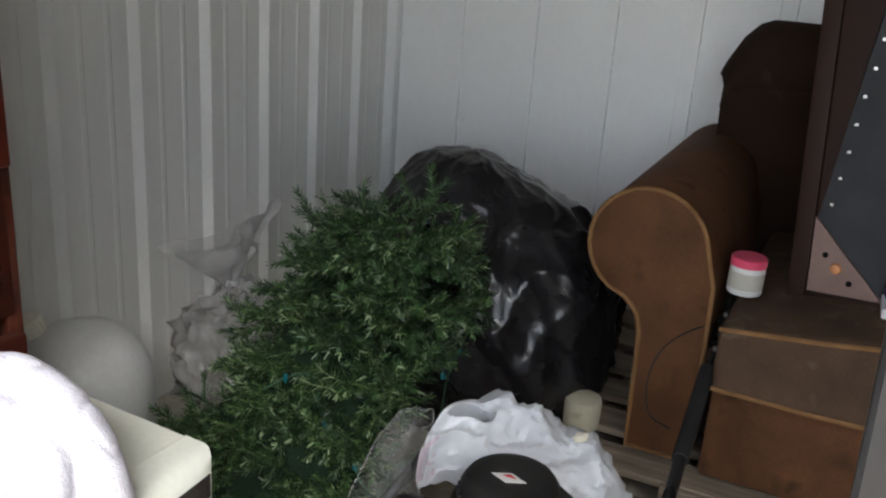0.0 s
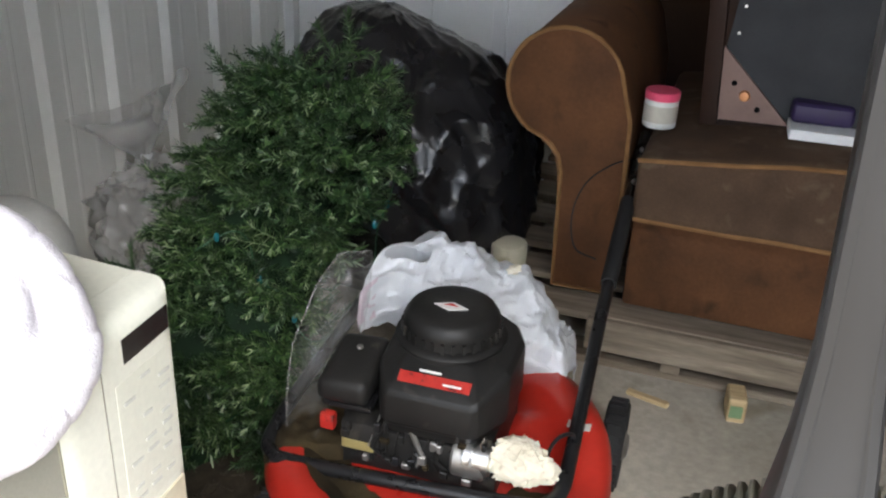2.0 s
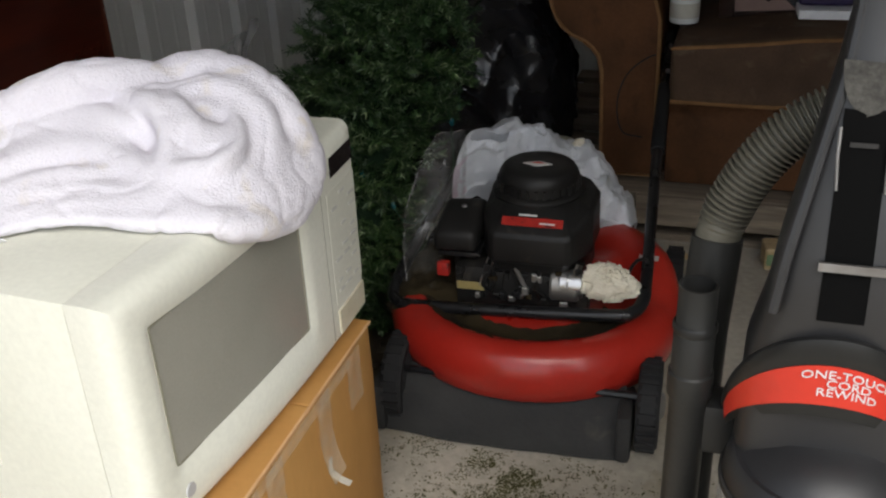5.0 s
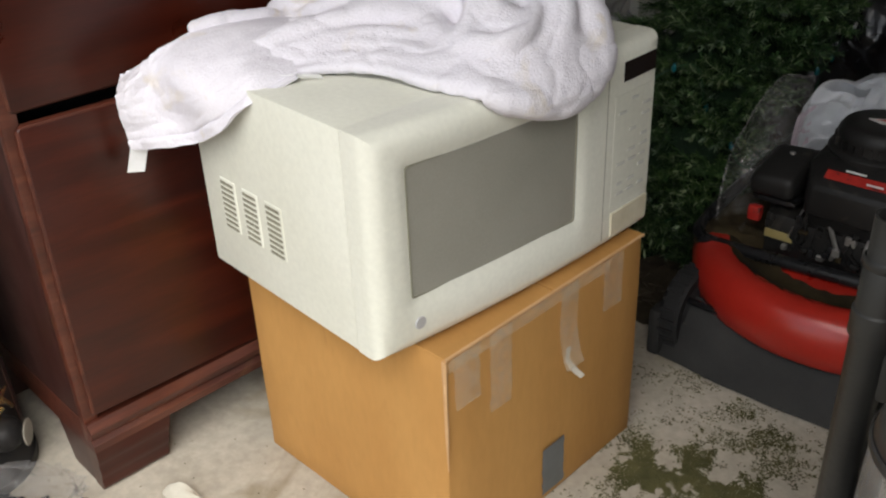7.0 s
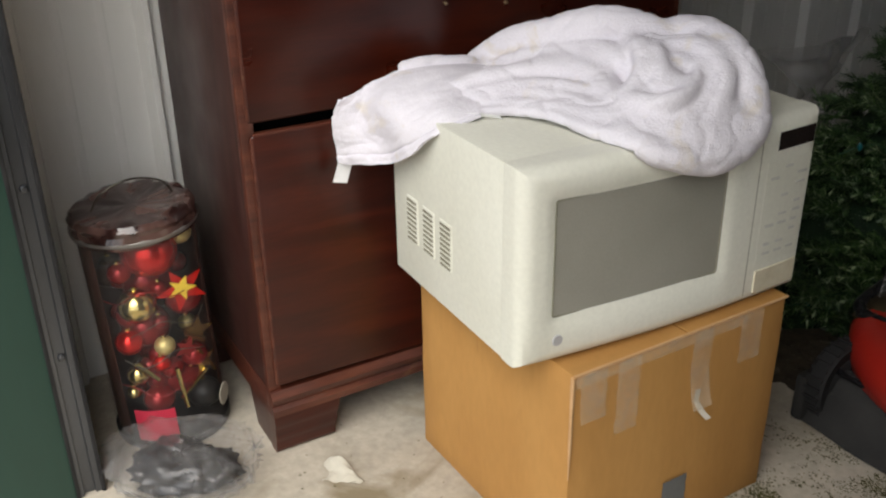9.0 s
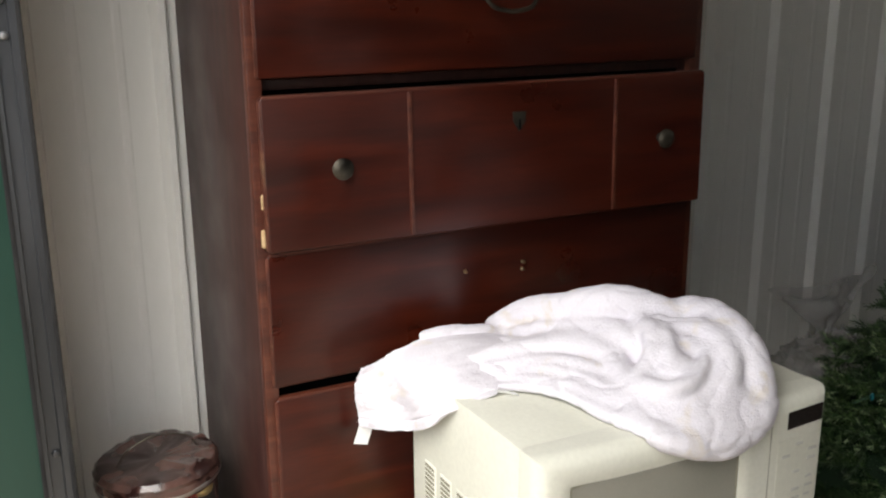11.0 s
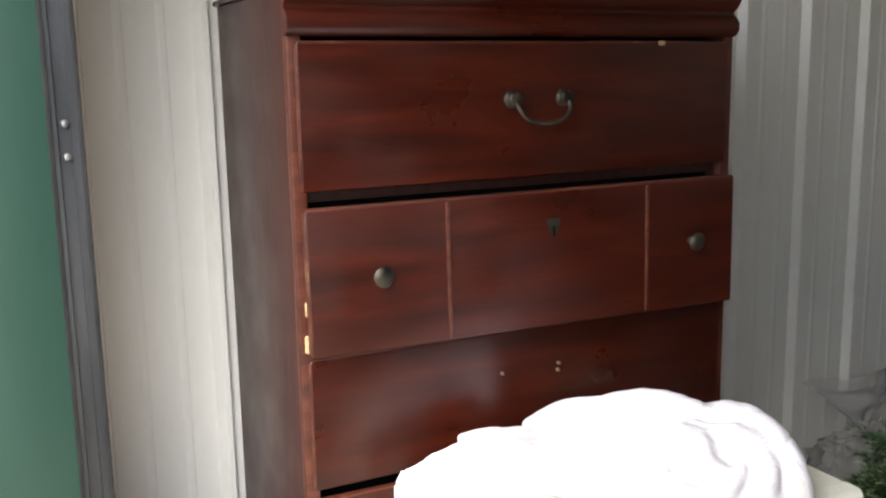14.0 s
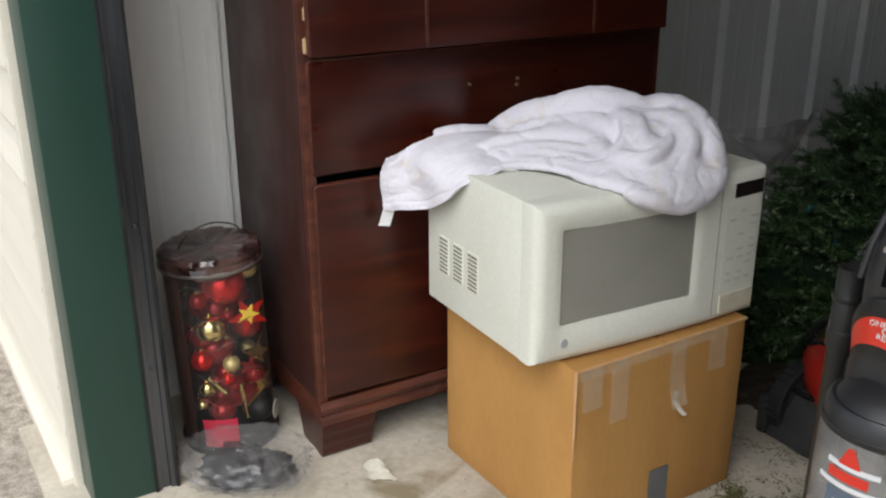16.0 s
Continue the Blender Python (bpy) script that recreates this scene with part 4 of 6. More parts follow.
def tag_point(u, v):
    return Vector((-1.094 + 0.012 * u - 0.010 * v, 0.116 + 0.022 * u - 0.008 * v, 0.606 - 0.040 * v - 0.002 * u))


part("tag", sheet(tag_point, 4, 5, 0.001), TOWEL_TAG, towel_thing, "white sewn label")
part("care_label", sheet(lambda u, v: Vector((-0.872 + 0.050 * u, 0.222 + 0.050 * u + 0.006 * v, 0.7345 - 0.006 * v + 0.002 * math.sin(3.1 * u))), 8, 3, 0.001), TOWEL_TAG, towel_thing, "small woven care label")

# ---- sofa on a pallet ----
PZ = 0.142
sofa = thing("sofa", pose(-0.22, 1.98, PZ), "brown suede rolled-arm sofa with tan piping, on a pallet", "sofa")
SL, SD = 1.66, 0.93   # seat width between the arms, depth


def arm_outline():
    pts = [(-0.030, 0.01), (-0.031, 0.30), (-0.034, 0.44)]
    cx, cz, r = -0.188, 0.503, 0.132
    a0, a1 = 8, 236
    pts += [(cx + r * math.cos(radians(a0 + (a1 - a0) * k / 18)), cz + r * math.sin(radians(a0 + (a1 - a0) * k / 18))) for k in range(19)]
    pts += [(-0.225, 0.378), (-0.205, 0.362), (-0.188, 0.34), (-0.178, 0.30), (-0.175, 0.15), (-0.172, 0.01)]
    return pts


def sofa_arm(m, flip):
    o = [(x * flip, z) for x, z in arm_outline()]
    a = part("arm", prism(o if flip > 0 else o[::-1], SD - 0.06, bevel=0.008), SUEDE, sofa, "rolled suede arm", m, smooth=45)
    part("piping", tube([(x, -0.001, z) for x, z in o], 0.0052, 6, closed=True), PIPING, a, "tan piping")


sofa_arm(Matrix.Identity(4), 1)
sofa_arm(Matrix.Translation((SL, 0, 0)), -1)
part("front_rail", box((0.004, -0.035, 0.008), (SL - 0.004, 0.12, 0.252), 0.012), SUEDE, sofa, "suede front panel")
part("seat_frame", box((0.0, 0.12, 0.02), (SL, SD, 0.25)), SUEDE, sofa)


def cushion(x0, x1):
    own = box((x0, -0.115, 0.254), (x1, 0.66, 0.402), 0.022, 3)
    bmesh.ops.subdivide_edges(own, edges=[e for e in own.edges if e.calc_length() > 0.1], cuts=7, use_grid_fill=True)
    c = Vector(((x0 + x1) / 2, 0.27, 0.33))
    for v in own.verts:
        a, b = (v.co.x - c.x) / (x1 - x0) * 2, (v.co.y - c.y) / 0.39
        if v.co.z > 0.38:
            v.co.z += 0.022 * max(0, 1 - a * a) * max(0, 1 - b * b) + wobble(v.co, 7, 0.006)
        if v.co.y < -0.1:
            v.co.y += wobble(v.co, 8, 0.006)
        lean = (v.co.z - 0.262) / 0.134 * min(v.co.x, 0.4)
        v.co.z += 0.075 * lean
        v.co.y += 0.10 * lean if v.co.y < 0 else 0.0
    return own


for x0, x1 in ((0.006, SL / 2 - 0.004), (SL / 2 + 0.004, SL - 0.006)):
    c = part("seat_cushion", cushion(x0, x1), SUEDE_DARK, sofa, "soiled brown seat cushion", smooth=50)
    for z in (0.396, 0.262):
        lean = [(z - 0.262) / 0.134 * min(x0 + (x1 - x0) * k / 8, 0.4) for k in range(9)]
        part("piping", tube([(x0 + (x1 - x0) * k / 8, -0.113 + 0.10 * lean[k] + wobble((k, z * 9, 0), 1, 0.003), z + 0.075 * lean[k] + wobble((k * 0.7, z, 3), 1, 0.005)) for k in range(9)], 0.0052, 6), PIPING, c, "tan piping")
back_profile = [(0.66, 0.24), (0.68, 0.45), (0.70, 0.62), (0.675, 0.70), (0.655, 0.78)]
cy, cz, r = 0.765, 0.835, 0.115
back_profile += [(cy + r * math.cos(radians(205 - 235 * k / 16)), cz + r * math.sin(radians(205 - 235 * k / 16))) for k in range(17)]
back_profile += [(0.87, 0.72), (0.90, 0.45), (0.92, 0.02), (0.68, 0.02)]
bk = prism(back_profile, SL + 0.40, bevel=0.01)
bk.transform(Matrix.Translation((SL + 0.19, 0, 0)) @ Matrix.Rotation(radians(90), 4, "Z"))
bmesh.ops.subdivide_edges(bk, edges=[e for e in bk.edges if abs(e.verts[0].co.x - e.verts[1].co.x) > 1.0], cuts=60)
for v in bk.verts:
    d = v.co.x + 0.21
    if d < 0.13 and v.co.z > 0.62:
        t = max(0.0, 1 - d / 0.13)
        v.co.z = 0.62 + (v.co.z - 0.62) * (1 - 0.42 * t ** 2.5)
    if d < 0.04 and 0.60 < v.co.z < 0.80:
        v.co.x += 0.02 * (1 - d / 0.04)
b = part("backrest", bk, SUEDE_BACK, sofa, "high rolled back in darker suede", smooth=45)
for x in (-0.12, SL + 0.12):
    for y in (0.07, 0.82):
        part("leg", box((x - 0.03, y - 0.03, 0.0), (x + 0.03, y + 0.03, 0.02), 0.004), CHERRY_SIDE, sofa)

pallet = thing("pallet", pose(-0.62, 1.885, 0), "weathered grey wooden pallet under the sofa", "pallet")
for k in range(7):
    y = 0.0 + k * 0.165
    part("deck_board", box((0.0 + random.uniform(-0.01, 0.01), y, 0.122), (2.05, y + 0.105, PZ - 0.001), 0.003, 1), PALLET_WOOD, pallet)
for x in (0.03, 0.52, 1.0, 1.96):
    part("stringer", box((x, 0.006, 0.02), (x + 0.045, 1.09, 0.122), 0.003, 1), PALLET_WOOD, pallet)
part("front_board", box((0.34, -0.02, 0.058), (2.05, -0.001, 0.1405), 0.003, 1), PALLET_WOOD, pallet, "rough front board")
for k in range(3):
    part("bottom_board", box((0.0, 0.01 + k * 0.5, 0.0), (2.05, 0.1 + k * 0.5, 0.0195), 0.003, 1), PALLET_WOOD, pallet)

single("wood_offcut", box((-0.04, -0.012, 0.0), (0.06, 0.006, 0.012), 0.003, 1), LUMBER, pose(-0.12, 1.80, 0.0, 0, 0, -14), "pale split wood offcut on the floor", "wood scrap")
blk = thing("painted_block", pose(0.08, 1.80, 0.0, 0, 0, 8), "yellow-green painted wooden block by the pallet", "wood block")
part("block", box((-0.02, -0.02, 0.0), (0.02, 0.05, 0.06), 0.004, 1), LUMBER, blk)
part("paint_patch", box((-0.016, -0.021, 0.014), (0.012, -0.0195, 0.045), 0.0005, 1), GREEN_PAINT, blk, "flaking green paint")

# upturned footstool on the sofa, its underside towards the door
stool = thing("upturned_footstool", pose(-0.115, 2.12, 0.556, -4, -5, -10), "dark brown footstool tipped on its side showing its black underside", "footstool")
SW, SH = 0.62, 0.66
body = box((0.0, 0.012, 0.0), (SW, 0.34, SH), 0.025, 3)
part("body", body, DARK_LEATHER, stool, "dark brown hide body")
part("dust_cover", prism([(0.045, 0.02), (SW - 0.03, 0.02), (SW - 0.03, SH - 0.02), (0.045 + 0.17 * (SH - 0.20), SH - 0.02), (0.045, 0.18)], 0.0115, m=Matrix.Translation((0, 0.002, 0)), bevel=0.002), DUST_COVER, stool, "black stapled dust cover")
part("frame_rail", box((0.0, -0.004, 0.0), (0.04, 0.016, SH), 0.006, 2), DARK_LEATHER, stool, "dark wooden edge rail")
part("frame_rail", box((0.041, -0.004, 0.0), (SW, 0.016, 0.018), 0.004, 2), DARK_LEATHER, stool, "dark wooden edge rail")
blk_m = Matrix.Translation((0.043, -0.010, 0.020))
brace = part("corner_block", prism([(0.0, 0.0), (0.155, 0.0), (0.0, 0.165)], 0.012, bevel=0.002), BRACKET, stool, "bare triangular corner block", blk_m)
part("nut", lathe([(0.0, 0.008), (0.010, 0.007), (0.013, 0.0)], 14, m=Matrix.Translation((0.055, 0.0, 0.058)) @ Matrix.Rotation(radians(90), 4, "X")), COPPER, brace, "coppery nut")
for x, z in ((0.03, 0.085), (0.085, 0.03)):
    part("hole", lathe([(0.0, 0.0012), (0.0065, 0.0012), (0.0065, 0.0)], 10, m=Matrix.Translation((x, 0.0, z)) @ Matrix.Rotation(radians(90), 4, "X")), HOLLOW_BLACK, brace)
for k in range(8):
    sx, sz = 0.056 + 0.17 * (0.03 + k * 0.058) + random.uniform(0, 0.006), 0.21 + k * 0.058
    part("staple", box((sx, -0.0005, sz), (sx + 0.007, 0.003, sz + 0.003 + random.uniform(0, 0.004))), STAPLE, stool, smooth=0)

can = thing("white_tub", pose(-0.20, 2.06, 0.562), "white tub with pink lid standing on the sofa seat", "tub")
part("body", lathe([(0.0, 0.0), (0.036, 0.0), (0.038, 0.003), (0.038, 0.062), (0.036, 0.066)], 24), CAN_WHITE, can)
part("lid", lathe([(0.0395, 0.064), (0.0395, 0.080), (0.037, 0.083), (0.0, 0.083)], 24), PINK, can, "bright pink lid")
part("label", lathe([(0.0384, 0.014), (0.0386, 0.016), (0.0386, 0.05), (0.0384, 0.052)], 24), PAPER, can, "faded paper label")
single("white_carton", box((0.0, 0.0, 0.0), (0.20, 0.10, 0.022), 0.002, 1), TOWEL_TAG, pose(0.078, 2.00, 0.590, 0, 0, 3), "flat white carton lying on the sofa seat", "carton")
single("purple_pouch", box((0.0, 0.0, 0.0), (0.13, 0.055, 0.046), 0.016, 3), PURPLE, pose(0.076, 2.045, 0.6125, 0, 0, 3), "dark purple soft pouch lying on a flat white carton", "pouch")

# ---- black bin bag ----
def sack(radii, wrinkle, seed, u=72, v=54, flat=0.15):
    own = bmesh.new()
    bmesh.ops.create_uvsphere(own, u_segments=u, v_segments=v, radius=1.0)
    for q in own.verts:
        d = q.co.normalized()
        a = math.atan2(d.y, d.x)
        warp = Vector((noise.noise(d * 2.1 + Vector((seed, 0, 0))), noise.noise(d * 2.1 + Vector((0, seed, 5))), noise.noise(d * 2.1 + Vector((9, 0, seed)))))
        e = d + 0.35 * warp
        long_folds = (1 - abs(noise.noise(Vector((math.cos(a) * 2.6 + warp.x, math.sin(a) * 2.6, d.z * 0.8 + seed))))) ** 7
        creases = (1 - abs(noise.noise(Vector((e.x * 4.5 + seed, e.y * 4.5, e.z * 3.0))))) ** 8
        fine = (1 - abs(noise.noise(Vector((e.x * 10 + seed, e.y * 10, e.z * 7.0))))) ** 8
        lumps = noise.noise(Vector((d.x * 1.4, d.y * 1.4, d.z * 1.4 + seed * 2)))
        k = 1 + 0.16 * lumps + wrinkle * (0.55 * long_folds * math.hypot(d.x, d.y) + 0.34 * creases + 0.07 * fine - 0.3)
        p = Vector((d.x * radii[0], d.y * radii[1], d.z * radii[2])) * k
        q.co = p
    low = -radii[2] * (1 - flat)
    for q in own.verts:
        if q.co.z < low:
            q.co.z = low + (q.co.z - low) * 0.08
    zmin = min(q.co.z for q in own.verts)
    for q in own.verts:
        q.co.z -= zmin
    return own


bin_bag = thing("bin_bag", pose(-0.845, 2.20, 0.0), "bulging glossy black bin bag slumped against the back wall", "bin bag")
bin_form = sack((0.35, 0.35, 0.392), 0.042, 3.3, 220, 170)
for q in bin_form.verts:
    d = q.co - Vector((0, 0, 0.36))
    e = d + 0.05 * noise.noise_vector(d * 5)
    n1 = (1 - abs(noise.noise(Vector((e.x * 5.5 + 3, e.y * 5.5, e.z * 3.2))))) ** 5
    n2 = (1 - abs(noise.noise(Vector((e.x * 12, e.y * 12 + 5, e.z * 7.5))))) ** 5
    n3 = (1 - abs(noise.noise(e * 24))) ** 4
    q.co += d.normalized() * (1 - 0.6 * ease((q.co.z - 0.52) / 0.16)) * (0.026 * n1 + 0.011 * n2 + 0.0022 * n3 - 0.010)
    q.co.x -= 0.11 * ease(q.co.z / 0.8) - 0.03
part("sack", bin_form, BLACK_BAG, bin_bag, smooth=75)
gather = sack((0.075, 0.030, 0.040), 0.45, 5.2, 72, 48)
gather.transform(Matrix.Translation((-0.05, -0.275, 0.575)) @ Matrix.Rotation(radians(-28), 4, "X") @ Matrix.Rotation(radians(18), 4, "Y"))
part("gathered_neck", gather, BLACK_BAG, bin_bag, "crinkled gather of plastic", smooth=50)


# cream container half hidden under the bag
tubm = thing("cream_container", pose(-0.515, 2.02, PZ, 0, 0, 20), "cream plastic container beside the bin bag", "container")
part("body", lathe([(0.0, 0.0), (0.038, 0.0), (0.044, 0.006), (0.046, 0.070), (0.043, 0.078), (0.030, 0.082), (0.0, 0.084)], 20), CREAM_TUB, tubm)

# ---- clear bag by the wall ----
clear = thing("clear_plastic_bag", pose(-1.43, 1.86, 0.0), "tied clear plastic bag with a flared top, by the metal wall", "plastic bag")
part("sack", sack((0.15, 0.19, 0.19), 0.4, 6.1, 48, 36), CLEAR_BAG, clear, smooth=70)


def flare(u, v):
    a = (u - 0.5) * 2.6
    w = 0.02 + 0.24 * v
    return Vector((-0.03 + 0.03 * math.cos(a * 3) * v + wobble((u * 5, v * 4, 1), 1, 0.02), w * math.sin(a) + 0.015, 0.34 + 0.17 * v + wobble((u * 6, v * 5, 7), 1, 0.012) * v))


part("flared_top", sheet(flare, 26, 12), CLEAR_BAG, clear, smooth=70)
part("tie", lathe([(0.018, 0.335), (0.022, 0.345), (0.018, 0.355)], 12, m=Matrix.Translation((-0.03, 0.015, 0))), GREY_PRINT, clear, "grey tie")

# ---- milky jug beside the chest ----
jug = thing("plastic_jug", pose(-1.462, 1.36, 0.0), "milky white round plastic jug with ivory cap", "jug")
part("body", lathe([(0.0, 0.0), (0.12, 0.0), (0.142, 0.012), (0.151, 0.06), (0.153, 0.17), (0.151, 0.25), (0.144, 0.315), (0.122, 0.365), (0.086, 0.398), (0.04, 0.411), (0.0, 0.413)], 56), JUG, jug)
tilt = Matrix.Translation((-0.085, -0.050, 0.366)) @ Matrix.Rotation(radians(14), 4, "X") @ Matrix.Rotation(radians(-12), 4, "Y")
part("neck", lathe([(0.036, 0.0), (0.034, 0.045)], 24, m=tilt), JUG, jug)
screw_cap = part("cap", lathe([(0.034, 0.028), (0.0375, 0.030), (0.038, 0.058), (0.034, 0.064), (0.0, 0.065)], 24, m=tilt), CAP, jug, "ivory screw cap")
for k in range(20):
    part("grip_rib", merge(None, box((0.0372, -0.002, 0.032), (0.0392, 0.002, 0.056)), tilt @ Matrix.Rotation(2 * math.pi * k / 20, 4, "Z")), CAP, screw_cap, smooth=0)

# ---- artificial fir tree, heaped ----
fir = thing("artificial_christmas_tree", pose(-1.02, 1.70, 0.0), "heaped green artificial Christmas tree with a string of lights", "christmas tree")


def twig_mesh(seed):
    """One spray of a stem and side twigs, each a brush of flat narrow needles."""
    rnd = random.Random(seed)
    verts, faces = [], []
    twigs = [(Vector((0, 0, 0)), Vector((0, 1, rnd.uniform(0.0, 0.25))).normalized(), 0.20)]
    for k in range(4):
        side = 1 if k % 2 else -1
        twigs.append((Vector((0, 0.03 + 0.035 * k, 0.007 * k)), Vector((side * rnd.uniform(0.6, 1.0), rnd.uniform(0.5, 0.9), rnd.uniform(-0.2, 0.6))).normalized(), rnd.uniform(0.08, 0.11)))
    for base, d, length in twigs:
        up = d.orthogonal().normalized()
        side = d.cross(up)
        count = int(length / 0.0019)
        for j in range(count):
            s = length * (j + 0.5) / count
            a = 2.4 * j + rnd.uniform(-0.5, 0.5)
            out = math.cos(a) * up + math.sin(a) * side
            p = base + d * s
            fwd = 0.45 + 0.5 * s / length
            tip = p + (out * 0.85 + d * fwd).normalized() * rnd.uniform(0.020, 0.029)
            w = d.cross(out).normalized()
            i = len(verts)
            verts += [p - w * 0.0020, p + w * 0.0020, tip + w * 0.0015, tip - w * 0.0015]
            faces.append((i, i + 1, i + 2, i + 3))
        i = len(verts)
        end = base + d * length
        verts += [base + up * 0.0018, base + side * 0.0018, base - up * 0.0018, end]
        faces += [(i, i + 1, i + 3), (i + 1, i + 2, i + 3), (i + 2, i, i + 3)]
    me = bpy.data.meshes.new("bough")
    me.from_pydata([tuple(v) for v in verts], [], faces)
    me.materials.append(NEEDLES)
    return me


BOUGHS = [twig_mesh(s) for s in range(9)]
rnd = random.Random(11)


def heap_at(a, z, share):
    """A point of the leaning heap at a bearing and height, by its share of the full width."""
    w = float(np.interp(z, [0.0, 0.3, 0.5, 0.66, 0.76], [0.26, 0.235, 0.205, 0.165, 0.09])) * share * (1 + 0.10 * math.sin(3 * a + 1) + 0.08 * math.sin(5 * a + 9 * z))
    return Vector((-0.025 + 0.24 * z + w * math.cos(a), -0.01 - 0.36 * max(0.0, 1 - z / 0.5) + 0.93 * w * math.sin(a), z))


def set_bough(k, base, out, size):
    ob = new("bough", BOUGHS[k % 9])
    ob.parent = fir
    up = Vector((rnd.uniform(-0.6, 0.6), rnd.uniform(-0.6, 0.6), 1)).normalized()
    side = out.cross(up).normalized()
    rot = Matrix((side, out, side.cross(out))).transposed().to_4x4()
    ob.matrix_local = Matrix.Translation(base) @ rot @ Matrix.Diagonal((size, size, size, 1))


for k in range(256):
    z = 0.03 + 0.66 * rnd.random() ** 0.95
    a = rnd.uniform(0, 2 * math.pi)
    if math.sin(a) > 0.45 and rnd.random() < 0.7:
        a = -a
    out = Vector((math.cos(a), math.sin(a), rnd.uniform(-0.5, 0.7) + 0.3 * (z > 0.55))).normalized()
    set_bough(k, heap_at(a, z, rnd.uniform(0.5, 1.0)) - out * 0.08, out, rnd.uniform(0.6, 0.82))
for k, (x, y, z, dx, dz) in enumerate(((0.22, -0.10, 0.68, 1.0, 0.2), (0.26, -0.13, 0.66, 1.0, 0.0), (0.20, -0.14, 0.62, 0.8, 0.3), (0.24, -0.16, 0.56, 1.0, 0.1), (0.22, -0.18, 0.50, 0.9, -0.1), (0.18, -0.06, 0.71, 0.6, 0.5))):
    set_bough(k, Vector((x, y, z)), Vector((dx, -0.25, dz)).normalized(), 0.75)
for k in range(36):
    base = Vector((rnd.uniform(-0.06, 0.24), rnd.uniform(-0.44, -0.24), rnd.uniform(0.03, 0.20)))
    set_bough(k, base, Vector((rnd.uniform(-0.3, 0.6), -1.0, rnd.uniform(-0.2, 0.6))).normalized(), rnd.uniform(0.55, 0.8))
part("trunk", tube([(-0.05, 0.0, 0.0), (0.03, 0.0, 0.3), (0.11, 0.0, 0.6)], 0.02, 10, radii=[0.024, 0.02, 0.012]), WIRE_GREEN, fir, "green wrapped pole")
# Added solid; its dark colour stands in for shade between the boughs.
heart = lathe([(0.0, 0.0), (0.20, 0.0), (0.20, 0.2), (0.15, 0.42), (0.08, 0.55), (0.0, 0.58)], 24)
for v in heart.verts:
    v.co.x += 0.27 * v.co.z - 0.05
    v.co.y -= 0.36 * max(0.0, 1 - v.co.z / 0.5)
part("inner_mass", heart, surface("fir_gap_shade", (0.006, 0.014, 0.007), (0.012, 0.03, 0.012), 0.95, 30), fir, "dark filler for the shade between the boughs")
for s in range(3):
    pts = []
    for k in range(22):
        t = k / 21
        a = -2.6 + s * 0.9 + 2.1 * t
        h = 0.25 + 0.22 * s + 0.12 * math.sin(6 * t + s)
        pts.append(heap_at(a, 0.70 * h + 0.02 * math.sin(17 * t), 1.08))
    w = part("light_string", tube(smooth_line(pts, 3), 0.0018, 5), WIRE_GREEN, fir, "thin light cord")
    for k in range(1, 21, 5):
        part("bulb", ball(0.006, pts[k], 8, 6, scale=(1, 1, 1.8)), TEAL, w)

# damp dirt and litter trodden into the floor between tree and mower
def dirt_point(u, v):
    a = 2 * math.pi * u
    r = v * (1 + 0.16 * math.sin(3 * a + 0.6) + 0.10 * math.sin(7 * a) + 0.12 * noise.noise(Vector((3 * math.cos(a), 3 * math.sin(a), 4))))
    p = Vector((0.15 * r * math.cos(a), 0.20 * r * math.sin(a), 0.0))
    p.z = 0.004 * (1 - v ** 4) + 0.006 * (1 - v ** 2) * abs(noise.noise(p * 45)) - 0.001 * v
    return p


dirt = sheet(dirt_point, 72, 28)
for k in range(60):
    c = dirt_point(rnd.random(), rnd.uniform(0.1, 0.95))
    own = box((-0.012, -0.003, 0.0), (0.012, 0.003, 0.0025))
    own.transform(Matrix.Translation(c + Vector((0, 0, 0.002))) @ Matrix.Rotation(rnd.uniform(0, 6.3), 4, "Z") @ Matrix.Rotation(rnd.uniform(-0.3, 0.3), 4, "Y") @ Matrix.Scale(rnd.uniform(0.5, 1.6), 4))
    merge(dirt, own)
single("dirt_patch", dirt, surface("damp_dirt", (0.030, 0.024, 0.017), (0.085, 0.070, 0.050), 0.7, 24, 140, 0.6, dirt=(0.14, 0.125, 0.095), dirt_at=0.62), pose(-0.80, 1.16, 0.001, 0, 0, -12), "dark damp dirt and litter trodden into the concrete", "dirt", smooth=60)

# ---- lawn mower ----
mower = thing("lawn_mower", pose(-0.41, 1.18, 0.0, 0, 0, 2), "red push lawn mower with black engine, handle folded down", "lawn mower")
deck_profile = [(0.262, 0.095), (0.272, 0.105), (0.281, 0.135), (0.283, 0.165), (0.272, 0.192), (0.25, 0.207), (0.222, 0.210), (0.205, 0.200), (0.195, 0.184), (0.172, 0.180), (0.160, 0.184), (0.148, 0.192), (0.12, 0.196), (0.0, 0.196)]
dk = lathe([(r, z + 0.012) for r, z in deck_profile], 72, sx=1.055, sy=0.915)
for v in dk.verts:
    if v.co.y > 0:
        v.co.y *= 1.285
    if v.co.x > 0.06 and v.co.y > 0.0 and v.co.z > 0.15:
        v.co.z += 0.05 * min(1, (v.co.x - 0.06) / 0.08) * min(1, v.co.y / 0.12)
part("deck", dk, RED_DECK, mower, "glossy red steel deck", smooth=50)
ring = lathe([(0.226, 0.208), (0.212, 0.203), (0.200, 0.194), (0.186, 0.187), (0.172, 0.186), (0.160, 0.189), (0.150, 0.193)], 72, sx=1.0, sy=0.93)
